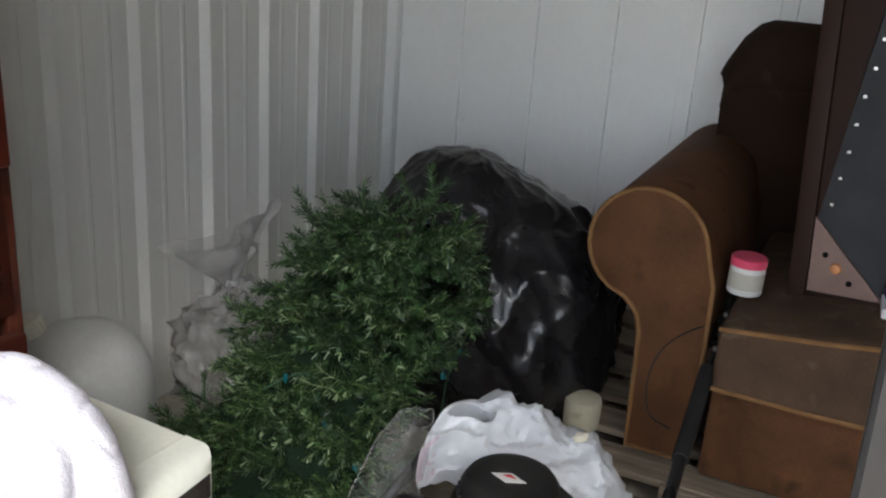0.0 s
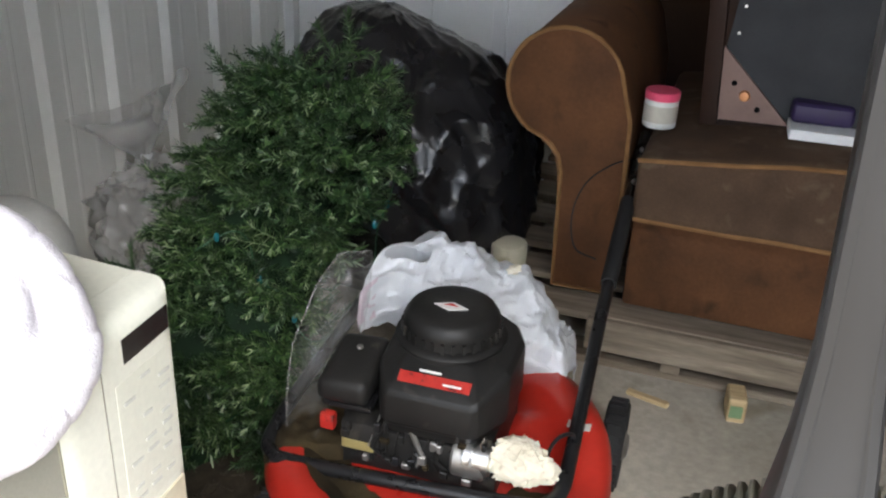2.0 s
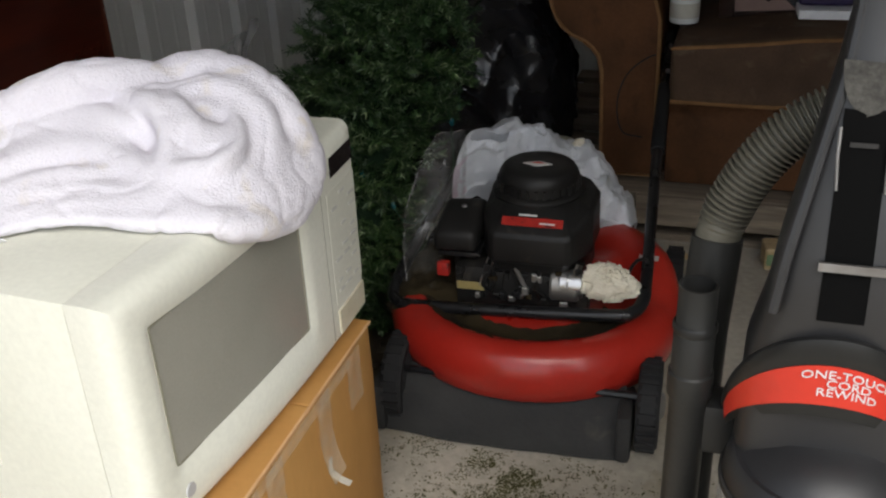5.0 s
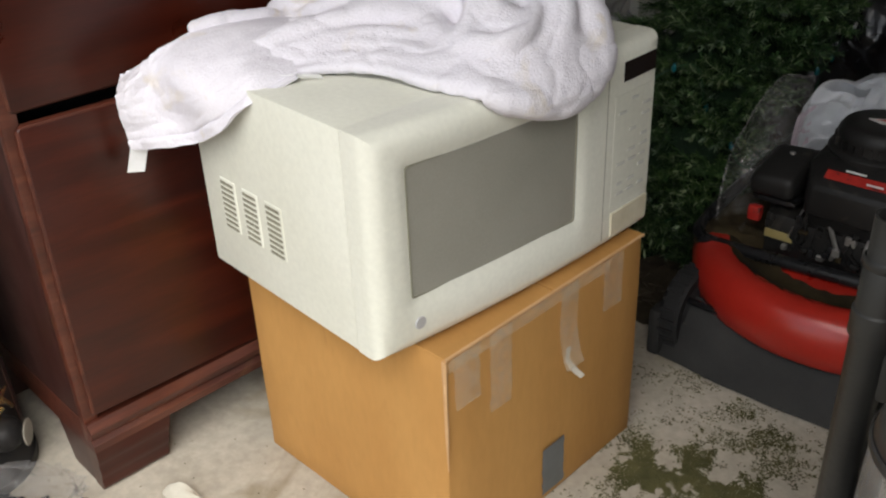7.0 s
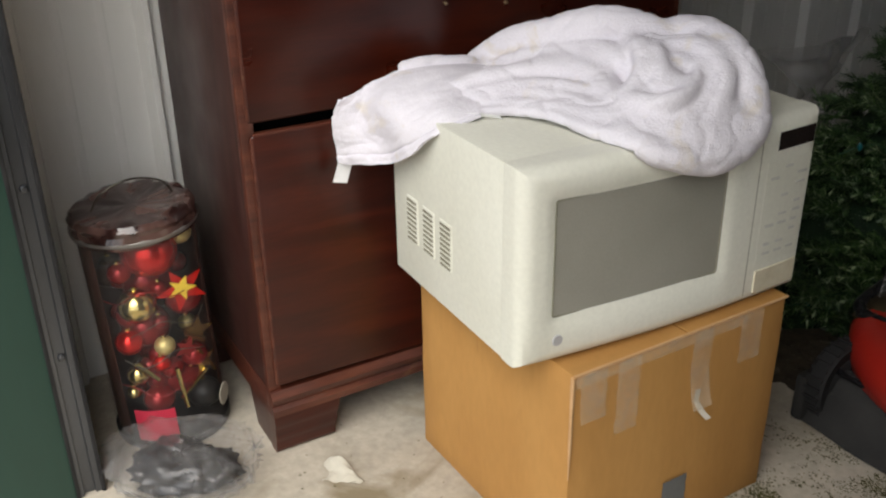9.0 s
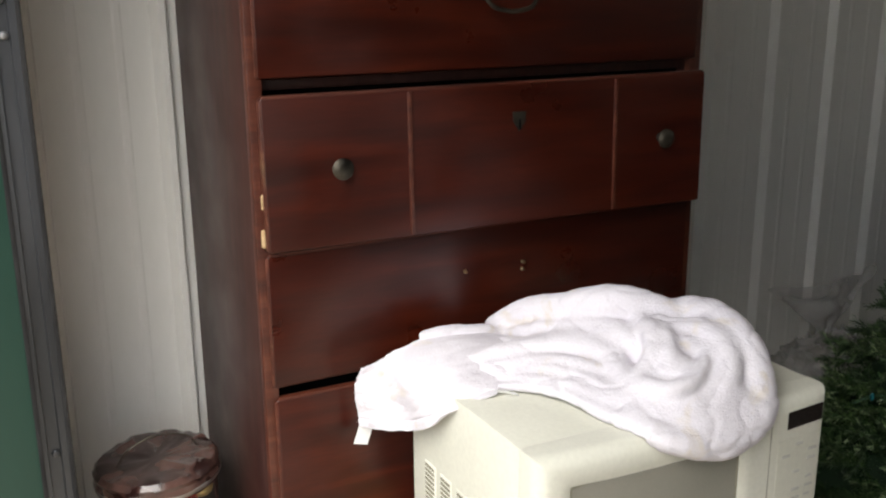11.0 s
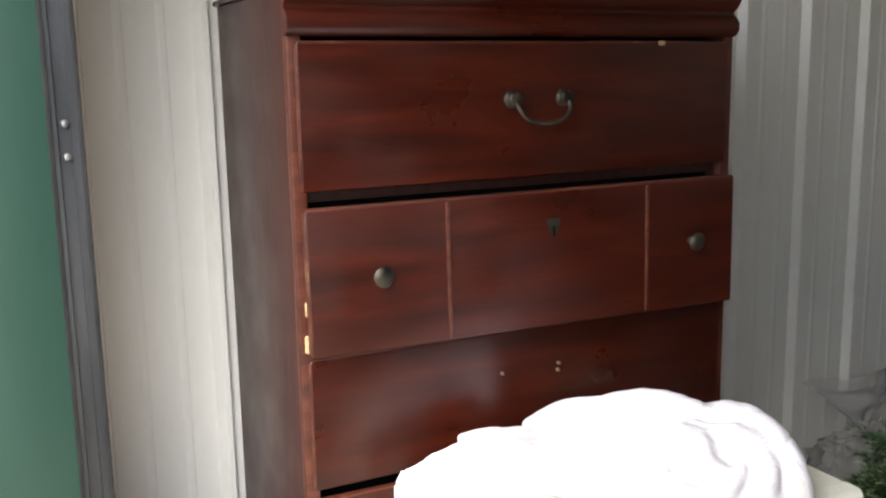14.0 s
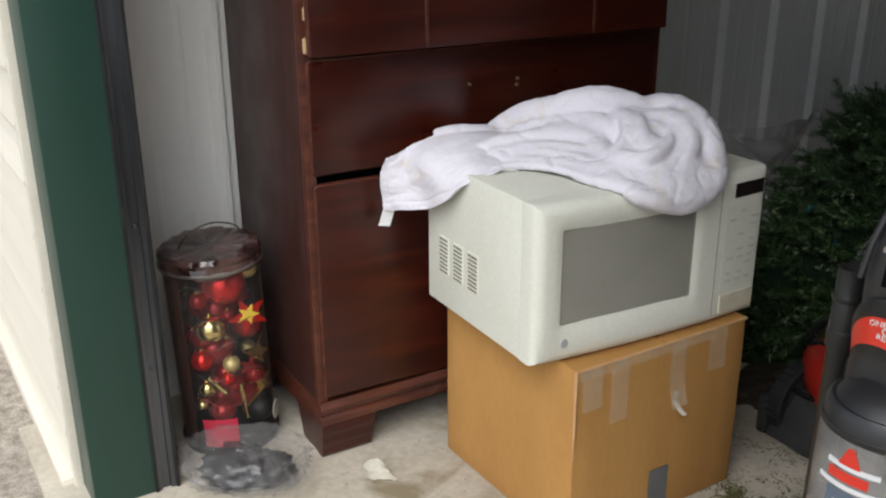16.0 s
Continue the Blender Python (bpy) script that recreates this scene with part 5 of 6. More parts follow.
for v in ring.verts:
    v.co.z += 0.013 + abs(wobble(v.co, 45, 0.012)) - 0.004 * (v.co.xy.length < 0.12)
    if v.co.y > 0:
        v.co.y *= 1.285
bmesh.ops.delete(ring, geom=[v for v in ring.verts if v.co.y > -0.02], context="VERTS")
part("clipping_crust", ring, GRASSY, mower, "caked dry clippings")


# Dark lumpy layer over the deck, left of the engine.
def caked(u, v):
    a, r = radians(205 - 92 * u), 0.118 + 0.166 * v
    p = Vector((1.05 * r * math.cos(a), r * math.sin(a) * (1.17 if math.sin(a) > 0 else 0.92), 0.0))
    rim = math.sin(math.pi * u) * math.sin(math.pi * v)
    p.z = 0.203 + 0.024 * ease(rim / 0.16) + 0.012 * ease(rim / 0.4) * noise.noise(p * 38) + 0.006 * ease(rim / 0.4) * noise.noise(p * 95)
    return p


part("clipping_cake", sheet(caked, 40, 30, 0.003), GRASSY, mower, "dark lumpy layer on the deck beside the engine", smooth=50)


def flap_point(u, v):
    x = -0.258 + 0.47 * u
    y = -0.262 + 0.012 * (2 * u - 1) ** 2 + 0.075 * v ** 1.3
    return Vector((x, y + wobble((u * 5, v * 3, 0), 1, 0.004), 0.008 + 0.118 * math.sin(1.35 * v) / math.sin(1.35)))


part("rear_flap", sheet(flap_point, 24, 10, 0.012), GREY_FLAP, mower, "grey rubber trailing flap", smooth=60)
part("flap_rod", tube([(-0.27, -0.205, 0.128), (0.235, -0.205, 0.128)], 0.007, 8), BLACK_TUBE, mower)
for x in (-0.262, 0.215):
    part("flap_end", box((x - 0.014, -0.262, 0.010), (x + 0.014, -0.15, 0.115), 0.010), GREY_FLAP, mower, "rounded flap end")


def wheel(x, y, r, w):
    prof = [(0.0, -w / 2), (r * 0.55, -w / 2), (r * 0.62, -w / 2 + 0.004), (r * 0.93, -w / 2), (r, -w / 2 + 0.008), (r, w / 2 - 0.008), (r * 0.93, w / 2), (r * 0.62, w / 2 - 0.004), (r * 0.55, w / 2), (0.0, w / 2)]
    mm = Matrix.Translation((x, y, r)) @ Matrix.Rotation(radians(90), 4, "Y")
    t = part("wheel", lathe(prof, 32, m=mm), DARK_RUBBER, mower, "dirty dark plastic wheel")
    lugs = None
    for k in range(26):
        own = box((r - 0.002, -0.004, -w / 2 + 0.004), (r + 0.004, 0.004, w / 2 - 0.004))
        own.transform(mm @ Matrix.Rotation(2 * math.pi * k / 26, 4, "Z"))
        lugs = merge(lugs, own)
    part("tread", lugs, DARK_RUBBER, t, smooth=0)
    part("hub", lathe([(0.0, 0.01), (0.02, 0.008), (0.03, 0.0)], 16, m=Matrix.Translation((x + (w / 2 if x > 0 else -w / 2), y, r)) @ Matrix.Rotation(radians(90 if x > 0 else -90), 4, "Y")), ALLOY, t)


for x, y in ((0.255, -0.17), (-0.238, -0.17), (0.275, 0.30), (-0.285, 0.30)):
    wheel(x, y, 0.088, 0.042)
part("axle", tube([(-0.27, -0.17, 0.088), (0.25, -0.17, 0.088)], 0.007, 8), ALLOY, mower)

# engine: block, shroud, recoil cover, air filter, muffler
engine = part("engine", box((-0.125, -0.08, 0.204), (0.125, 0.16, 0.30), 0.012), BLACK_PLASTIC, mower, "dusty black engine", Matrix.Translation((0.0, 0.012, 0.215)) @ Matrix.Diagonal((0.86, 0.88, 0.95, 1)) @ Matrix.Translation((0, 0, -0.215)))
sh = bmesh.new()
outline = [(-0.088, -0.098), (-0.076, -0.108), (0.088, -0.108), (0.102, -0.100), (0.140, -0.025), (0.143, 0.085), (0.118, 0.140), (0.070, 0.175), (-0.06, 0.175), (-0.105, 0.13), (-0.115, 0.07), (-0.113, -0.04)]


def shroud_top(y):
    return 0.388 + 0.40 * min(max(y + 0.108, 0.0), 0.10)


rings = [[sh.verts.new((x * k, y * k, z)) for x, y in outline] for z, k in ((0.300, 0.88), (0.322, 0.955), (0.326, 1.0))]
rings.append([sh.verts.new((x * 0.99, y * 0.985, shroud_top(y) - 0.010)) for x, y in outline])
rings.append([sh.verts.new((x * 0.93, y * 0.945, shroud_top(y))) for x, y in outline])
rings.append([sh.verts.new((x * 0.72, 0.055 + (y - 0.055) * 0.60, 0.4282)) for x, y in outline])
for a, b in zip(rings, rings[1:]):
    for k in range(len(outline)):
        j = (k + 1) % len(outline)
        sh.faces.new((a[k], a[j], b[j], b[k]))
sh.faces.new(rings[0])
sh.faces.new(rings[-1])
bmesh.ops.bevel(sh, geom=list(sh.edges), offset=0.0028, segments=2, affect="EDGES", profile=0.5)
part("shroud", sh, BLACK_PLASTIC, engine, "angular black shroud", smooth=25)
part("recoil_cover", lathe([(0.107, 0.420), (0.109, 0.432), (0.104, 0.438), (0.094, 0.440), (0.093, 0.456), (0.094, 0.459), (0.092, 0.470), (0.084, 0.481), (0.079, 0.484), (0.060, 0.4875), (0.0, 0.489)], 48, m=Matrix.Translation((0.0, 0.055, 0))), BLACK_PLASTIC, engine, "round black recoil starter cover", smooth=40)
fins = None
for k in range(30):
    own = box((0.090, -0.0034, 0.439), (0.0985, 0.0034, 0.457))
    own.transform(Matrix.Translation((0.0, 0.055, 0)) @ Matrix.Rotation(2 * math.pi * k / 30, 4, "Z"))
    fins = merge(fins, own)
part("grille", fins, BLACK_PLASTIC, engine, smooth=0)
dia = prism([(-0.034, 0.0), (0.0, 0.016), (0.034, 0.0), (0.0, -0.016)], 0.0012, m=Matrix.Translation((0.0, 0.04, 0.4892)) @ Matrix.Rotation(radians(-90), 4, "X") @ Matrix.Translation((0, -0.0012, 0)))
part("badge", dia, DECAL_WHITE, engine, "pale diamond badge", smooth=0)
part("badge_mark", prism([(-0.014, 0.003), (0.0, 0.012), (0.014, 0.003)], 0.001, m=Matrix.Translation((0.0, 0.038, 0.4905)) @ Matrix.Rotation(radians(-90), 4, "X") @ Matrix.Translation((0, -0.001, 0))), DECAL_RED, engine, smooth=0)
slope = Matrix.Translation((0.006, -0.077, 0.4066)) @ Matrix.Rotation(radians(34.3), 4, "X")
part("decal", merge(None, box((-0.066, -0.012, 0.0), (0.072, 0.009, 0.0014)), slope), DECAL_RED, engine, "red printed decal", smooth=0)
marks = merge(None, box((-0.03, 0.013, 0.0), (0.012, 0.017, 0.0014)), slope)
merge(marks, box((0.02, -0.006, 0.0015), (0.055, -0.002, 0.002)), slope)
part("decal_print", marks, DECAL_WHITE, engine, "pale unreadable print", smooth=0)
af = box((-0.222, -0.095, 0.328), (-0.118, 0.050, 0.402), 0.020, 4)
for v in af.verts:
    if v.co.z > 0.36:
        v.co.z -= 0.024 * ease((-0.01 - v.co.y) / 0.08) + 0.006 * ease((-0.17 - v.co.x) / 0.05)
part("air_filter", af, BLACK_PLASTIC, engine, "black air filter cover", smooth=40)
part("filter_base", box((-0.212, -0.085, 0.316), (-0.112, 0.04, 0.327), 0.003, 2), BLACK_TUBE, engine)
part("filter_screw", lathe([(0.0, 0.004), (0.006, 0.003), (0.007, 0.0)], 10, m=Matrix.Translation((-0.165, -0.008, 0.400))), ALLOY, engine)
part("intake", box((-0.185, -0.05, 0.215), (-0.122, 0.04, 0.315), 0.012, 2), BLACK_PLASTIC, engine, "greasy black intake")
part("primer", box((-0.216, -0.092, 0.268), (-0.186, -0.070, 0.300), 0.006), DECAL_RED, engine, "red primer tab")
part("carburettor", box((-0.17, -0.098, 0.235), (-0.09, -0.04, 0.302), 0.01), BLACK_PLASTIC, engine, "greasy carburettor")
part("label_plate", box((-0.165, -0.101, 0.248), (-0.10, -0.0985, 0.266), 0.0005, 1), BAUBLE_MATT, engine, "yellowed label")
for k in range(12):
    x = -0.12 + 0.021 * k
    part("linkage", tube([(x, -0.09, 0.235), (x + random.uniform(-0.03, 0.03), -0.10, 0.262), (x + random.uniform(-0.03, 0.03), -0.09, 0.325)], 0.002 + 0.0018 * (k % 3), 6), ALLOY if k % 5 == 0 else BLACK_PLASTIC, engine)
part("engine_base", box((-0.17, -0.088, 0.20), (0.14, -0.04, 0.29), 0.008), BLACK_PLASTIC, engine, "grimy engine base")
part("muffler", lathe([(0.0, 0.0), (0.03, 0.0), (0.034, 0.005), (0.034, 0.06), (0.03, 0.065), (0.0, 0.065)], 20, m=Matrix.Translation((0.055, -0.085, 0.272)) @ Matrix.Rotation(radians(90), 4, "Y")), ALLOY, engine, "dull metal muffler")
part("fuel_tank", box((-0.10, 0.1, 0.235), (0.10, 0.235, 0.34), 0.02, 3), BLACK_PLASTIC, engine)
part("sticker", merge(None, box((0.205, 0.085, 0.2615), (0.245, 0.115, 0.263)), Matrix.Identity(4)), DECAL_WHITE, mower, "torn white sticker", smooth=0)

# folded handle: a U of black tube from the rear corners forward to the sofa
MM = mower.matrix_world.inverted()
hp = [(-0.238, 2.18, 0.495), (-0.212, 1.63, 0.367), (-0.184, 1.20, 0.268), (-0.183, 1.125, 0.247), (-0.20, 1.095, 0.238), (-0.235, 1.085, 0.234), (-0.42, 1.077, 0.222), (-0.63, 1.07, 0.212), (-0.672, 1.08, 0.212), (-0.690, 1.115, 0.220), (-0.69, 1.25, 0.25), (-0.665, 1.6, 0.33)]
part("handle", tube(smooth_line([MM @ Vector(p) for p in hp], 5), 0.0125, 12), BLACK_TUBE, mower, "black tubular handle")
part("handle_sleeve", tube([MM @ Vector(p) for p in ((-0.2118, 1.62, 0.365), (-0.226, 1.90, 0.431))], 0.0165, 12), DARK_RUBBER, mower)
part("knob", lathe([(0.0, 0.0), (0.014, 0.0), (0.016, 0.012), (0.01, 0.02), (0.0, 0.02)], 12, m=MM @ Matrix.Translation((-0.225, 2.09, 0.48))), DARK_RUBBER, mower)
for q in ((-0.230, 2.08, 0.49), (-0.224, 1.95, 0.459)):
    part("clamp_bolt", ball(0.007, MM @ Vector(q), 8, 6), STAPLE, mower)
part("rope_guide", tube(smooth_line([MM @ Vector(p) for p in ((-0.20, 1.14, 0.25), (-0.215, 1.15, 0.285), (-0.205, 1.18, 0.305), (-0.188, 1.21, 0.295), (-0.186, 1.22, 0.272))], 5), 0.0035, 6), BLACK_TUBE, mower, "bent wire rope guide")
part("control_cable", tube(smooth_line([MM @ Vector(p) for p in ((-0.236, 2.06, 0.475), (-0.275, 1.94, 0.495), (-0.320, 1.88, 0.465), (-0.338, 1.85, 0.40), (-0.318, 1.81, 0.34), (-0.262, 1.76, 0.345))], 6), 0.0019, 6), DARK_RUBBER, mower, "looped black cable")

part("exhaust_sleeve", lathe([(0.0, 0.0), (0.024, 0.0), (0.027, 0.003), (0.027, 0.014), (0.024, 0.017), (0.027, 0.020), (0.027, 0.044), (0.0, 0.046)], 24, m=MM @ Matrix.Translation((-0.342, 1.118, 0.277)) @ Matrix.Rotation(radians(90), 4, "Y")), STAPLE, mower, "shiny metal sleeve")
for k in range(26):
    y, z = random.uniform(-0.108, -0.092), random.uniform(0.225, 0.30)
    x = -0.165 + 0.011 * k
    part("engine_fitting", box((x, y, z), (x + random.uniform(0.008, 0.02), y + 0.01, z + random.uniform(0.008, 0.02)), 0.002, 1), random.choice((ALLOY, BLACK_PLASTIC, BLACK_PLASTIC, BLACK_PLASTIC, BLACK_TUBE, GRASSY)), engine)

# crumpled cream rag wedged on the mower
single("crumpled_rag", sack((0.056, 0.036, 0.040), 0.34, 2.2, 64, 44, 0.05), RAG, pose(-0.255, 1.130, 0.240, 0, 6, 8), "crumpled cream rag stuffed beside the mower engine", "rag", smooth=40)

# white carrier bag slumped behind the engine
CARRIER_RIDGE = smooth_line([(-0.610, 1.385, 0.41), (-0.606, 1.400, 0.458), (-0.570, 1.46, 0.470), (-0.478, 1.49, 0.452), (-0.405, 1.50, 0.424), (-0.340, 1.50, 0.396), (-0.268, 1.49, 0.325), (-0.245, 1.45, 0.262)], 10)


def carrier(u, v):
    """u along the bag's ridge, v from its front hem over the ridge to the back."""
    a = u * (len(CARRIER_RIDGE) - 1)
    i = min(int(a), len(CARRIER_RIDGE) - 2)
    ridge = CARRIER_RIDGE[i].lerp(CARRIER_RIDGE[i + 1], a - i)
    turn = radians(-118 + 200 * v)
    r = 0.056 + 0.040 * math.sin(math.pi * u)
    p = ridge + Vector((0.25 * (u - 0.5) * r * abs(math.sin(turn)), r * math.sin(turn), r * 1.15 * (math.cos(turn) - 1)))
    q = p * 6 + 0.4 * noise.noise_vector(p * 5)
    sharp = abs(noise.noise(q * 1.3)) + 0.5 * abs(noise.noise(q * 2.9)) + 0.22 * abs(noise.noise(q * 6.0))
    p += Vector((0.25, -0.5 if v < 0.6 else 0.5, 0.8)) * (0.068 * (0.28 - sharp))
    mouth = math.exp(-((u - 0.29) / 0.075) ** 2 - ((v - 0.46 + 0.2 * (u - 0.29)) / 0.05) ** 2)
    p += Vector((0.0, 0.060, -0.080)) * ease((mouth - 0.35) / 0.16)
    return p


cb = thing("carrier_bag", pose(0, 0, 0), "white plastic carrier bag slumped open behind the mower engine", "plastic bag")
part("bag_skin", sheet(carrier, 96, 64, 0.0012), WHITE_BAG, cb, smooth=24)
part("pink_print", sheet(lambda u, v: carrier(0.03 + 0.20 * u, 0.06 + 0.22 * v) + Vector((-0.002, -0.003, 0.002)), 24, 16, 0.0008), surface("pale_pink_print", (0.52, 0.42, 0.47), (0.62, 0.52, 0.57), 0.45), cb, "faded pink print", smooth=38)
for u, v, turn in ((0.31, 0.44, 20), (0.64, 0.60, 60)):
    scrap = sack((0.016, 0.010, 0.009), 0.6, 3.0 + turn, 20, 14)
    scrap.transform(Matrix.Translation(carrier(u, v) + Vector((0, 0, 0.004))) @ Matrix.Rotation(radians(turn), 4, "Z"))
    part("content", scrap, RAG, cb, "cream scrap inside the bag", smooth=40)

# clear plastic wrap beside the engine
def wrap_point(u, v):
    h = v
    wide = 0.062 * math.sin(math.pi * min(1, 0.12 + 0.8 * (1 - h))) + 0.012
    a = (u - 0.5) * 3.6
    dent = 0.010 * math.exp(-((u - 0.62) / 0.10) ** 2 - ((v - 0.45) / 0.12) ** 2) + 0.008 * math.exp(-((u - 0.3) / 0.08) ** 2 - ((v - 0.6) / 0.1) ** 2)
    return Vector((wide * math.sin(a) * 0.8 + 0.02 * h + wobble((u * 4, v * 4, 3), 1, 0.010), 0.05 * math.cos(a) + 0.14 * h + dent + wobble((u * 5, v * 5, 9), 1, 0.012), 0.21 + 0.29 * h + wobble((u * 4, v * 3, 5), 1, 0.008)))


wrap = thing("clear_wrap", pose(-0.645, 1.13, 0.0, 0, 0, -8), "crumpled clear plastic shell propped against the mower", "plastic wrap")
part("film", sheet(wrap_point, 40, 40), CLEAR_WRAP, wrap, "dented clear plastic", smooth=70)
edge = [wrap_point(0.0, k / 14) for k in range(15)] + [wrap_point(k / 10, 1.0) for k in range(1, 11)]
part("rim", tube(edge, 0.0010, 6), RIM_FILM, wrap, "thin moulded rim", smooth=60)

# ---- carpet cleaner in the doorway ----
cl = thing("carpet_cleaner", pose(0.045, 0.285, 0.0, 0, 0, 0), "charcoal upright carpet cleaner with clear tank and ribbed hose", "carpet cleaner")
base = box((-0.13, -0.20, 0.03), (0.14, 0.16, 0.14), 0.03, 3)
part("floor_nozzle", base, CLEANER_BLACK, cl, "wide black floor nozzle")
for x in (-0.125, 0.135):
    part("wheel", lathe([(0.0, -0.012), (0.045, -0.012), (0.05, 0.0), (0.045, 0.012), (0.0, 0.012)], 24, m=Matrix.Translation((x, 0.12, 0.05)) @ Matrix.Rotation(radians(90), 4, "Y")), DARK_RUBBER, cl)
part("lower_body", lathe([(0.0, 0.12), (0.11, 0.12), (0.105, 0.3), (0.1, 0.40), (0.0, 0.40)], 40, sx=0.95, sy=0.9), CLEANER_BLACK, cl)
TK = Matrix.Translation((0.007, -0.07, 0.0))
tank = part("water_tank", lathe([(0.084, 0.30), (0.088, 0.31), (0.0875, 0.44), (0.092, 0.452), (0.092, 0.462), (0.0862, 0.474), (0.0858, 0.52), (0.0848, 0.60), (0.0845, 0.622)], 56, m=TK), TANK, cl, "dirty clear plastic tank", smooth=40)
part("tank_base", lathe([(0.0, 0.14), (0.09, 0.14), (0.092, 0.29), (0.086, 0.30), (0.0, 0.30)], 40, m=TK), CLEANER_BLACK, tank)
part("tank_ring", lathe([(0.0922, 0.452), (0.0934, 0.457), (0.0922, 0.462)], 56, m=TK), CLEANER_GREY, tank, "pale moulded ring")
part("tank_rim", lathe([(0.0838, 0.616), (0.0858, 0.618), (0.0858, 0.624), (0.0838, 0.626)], 56, m=TK), CLEANER_GREY, tank, "grey tank rim")
part("inner_stack", lathe([(0.035, 0.31), (0.033, 0.60)], 20, m=TK), CLEANER_GREY, tank)


def on_tank(r, ang, z):
    return Vector((0.007 + r * math.sin(ang), -0.07 - r * math.cos(ang), z))


def band(r0, r1, z0, z1, a0, a1, n=24, thick=0.0012):
    return sheet(lambda u, v: on_tank(r0 + (r1 - r0) * v, a0 + (a1 - a0) * u, z0 + (z1 - z0) * v), n, 2, thick)


part("print_panel", band(0.0875, 0.0868, 0.478, 0.548, -0.25, 1.0), PRINT_BLUE, tank, "blue-grey printed panel", smooth=60)
part("white_bar", band(0.0872, 0.0870, 0.580, 0.587, -0.30, 0.50), PRINT_WHITE, tank, "white printed bar", smooth=60)
part("white_bar", band(0.0884, 0.0882, 0.553, 0.559, -0.42, 0.55), PRINT_WHITE, tank, "white printed bar", smooth=60)
part("white_bar", band(0.0890, 0.0888, 0.528, 0.534, -0.10, 0.55), PRINT_WHITE, tank, "white printed bar", smooth=60)
part("white_bar", band(0.0890, 0.0888, 0.514, 0.519, -0.05, 0.40), PRINT_WHITE, tank, "white printed bar", smooth=60)
part("red_mark", sheet(lambda u, v: on_tank(0.0878 - 0.001 * v, 0.06 + (u - 0.5) * 0.34 * (1 - 0.75 * v), 0.586 + 0.024 * v), 8, 4, 0.0012), CLEANER_RED, tank, "red pointed mark", smooth=60)
part("red_bar", band(0.0876, 0.0872, 0.563, 0.576, -0.26, 0.36), CLEANER_RED, tank, "red printed bar", smooth=60)
part("red_bar", band(0.0895, 0.0892, 0.40, 0.436, -0.20, 0.6), CLEANER_RED, tank, "red printed bar", smooth=60)
part("tank_cap", lathe([(0.0835, 0.622), (0.082, 0.634), (0.0785, 0.646), (0.075, 0.650), (0.070, 0.649), (0.060, 0.660), (0.040, 0.672), (0.0, 0.678)], 56, m=TK), SPINE_BLACK, tank, "dark domed tank cap")
HOOD = [(0.0725, 0.636, 1.05), (0.074, 0.642, 1.10), (0.076, 0.657, 1.39), (0.0785, 0.660, 1.42), (0.0790, 0.668, 1.45), (0.0770, 0.676, 1.45), (0.070, 0.692, 1.35), (0.055, 0.715, 1.1), (0.03, 0.735, 0.8), (0.0, 0.745, 0.0)]


def hood_point(r, z, rake, ang):
    """The hood arches over the tank: its front stands higher than its sides."""
    return Vector((-0.003 + r * math.sin(ang), -0.028 - r * math.cos(ang), z + rake * r * math.cos(ang)))


def band_point(ang, v, out=0.0012):
    return hood_point(0.074 + 0.002 * v + out, 0.642 + 0.015 * v, 1.10 + 0.29 * v, ang)


hood = bmesh.new()
rings = [[hood.verts.new(hood_point(r, z, k, 2 * math.pi * q / 72)) for q in range(72)] for r, z, k in HOOD[:-1]]
for a, b in zip(rings, rings[1:]):
    for q in range(72):
        hood.faces.new((a[q], a[(q + 1) % 72], b[(q + 1) % 72], b[q]))
hood.faces.new(rings[-1])
collar = part("collar", hood, CLEANER_BLACK, cl, "dark arched hood over the tank", smooth=40)
part("label_band", sheet(lambda u, v: band_point(-1.5 + 3.0 * u, 0.02 + 0.96 * v), 56, 4, 0.001), CLEANER_RED, collar, "red printed label band", smooth=60)
for row, word in enumerate(("ONE-TOUCH", "CORD", "REWIND")):
    lt = letters(word, 0.0125)
    for v in lt.verts:
        v.co = band_point(0.17 + v.co.x / 0.078, 0.76 - 0.215 * row + v.co.y / 0.045, 0.0018 + v.co.z)
    part("lettering", lt, PRINT_WHITE, collar, "white lettering on red", smooth=0)

# tapering spine from the collar up into the handle
spine_levels = [(0.60, -0.070, 0.085, -0.03, 0.05), (0.745, -0.068, 0.080, -0.02, 0.045), (0.80, -0.058, 0.068, -0.034, 0.045), (0.85, -0.052, 0.054, -0.032, 0.04), (0.92, -0.038, 0.040, -0.018, 0.034), (0.985, -0.026, 0.013, -0.006, 0.03), (1.03, -0.022, 0.009, -0.006, 0.018), (1.07, -0.021, 0.003, -0.007, 0.015), (1.17, -0.025, -0.005, -0.008, 0.014), (1.34, -0.03, -0.012, -0.01, 0.013)]


def spine_front(z):
    return float(np.interp(z, [q[0] for q in spine_levels], [q[3] - 0.02 - q[4] for q in spine_levels]))


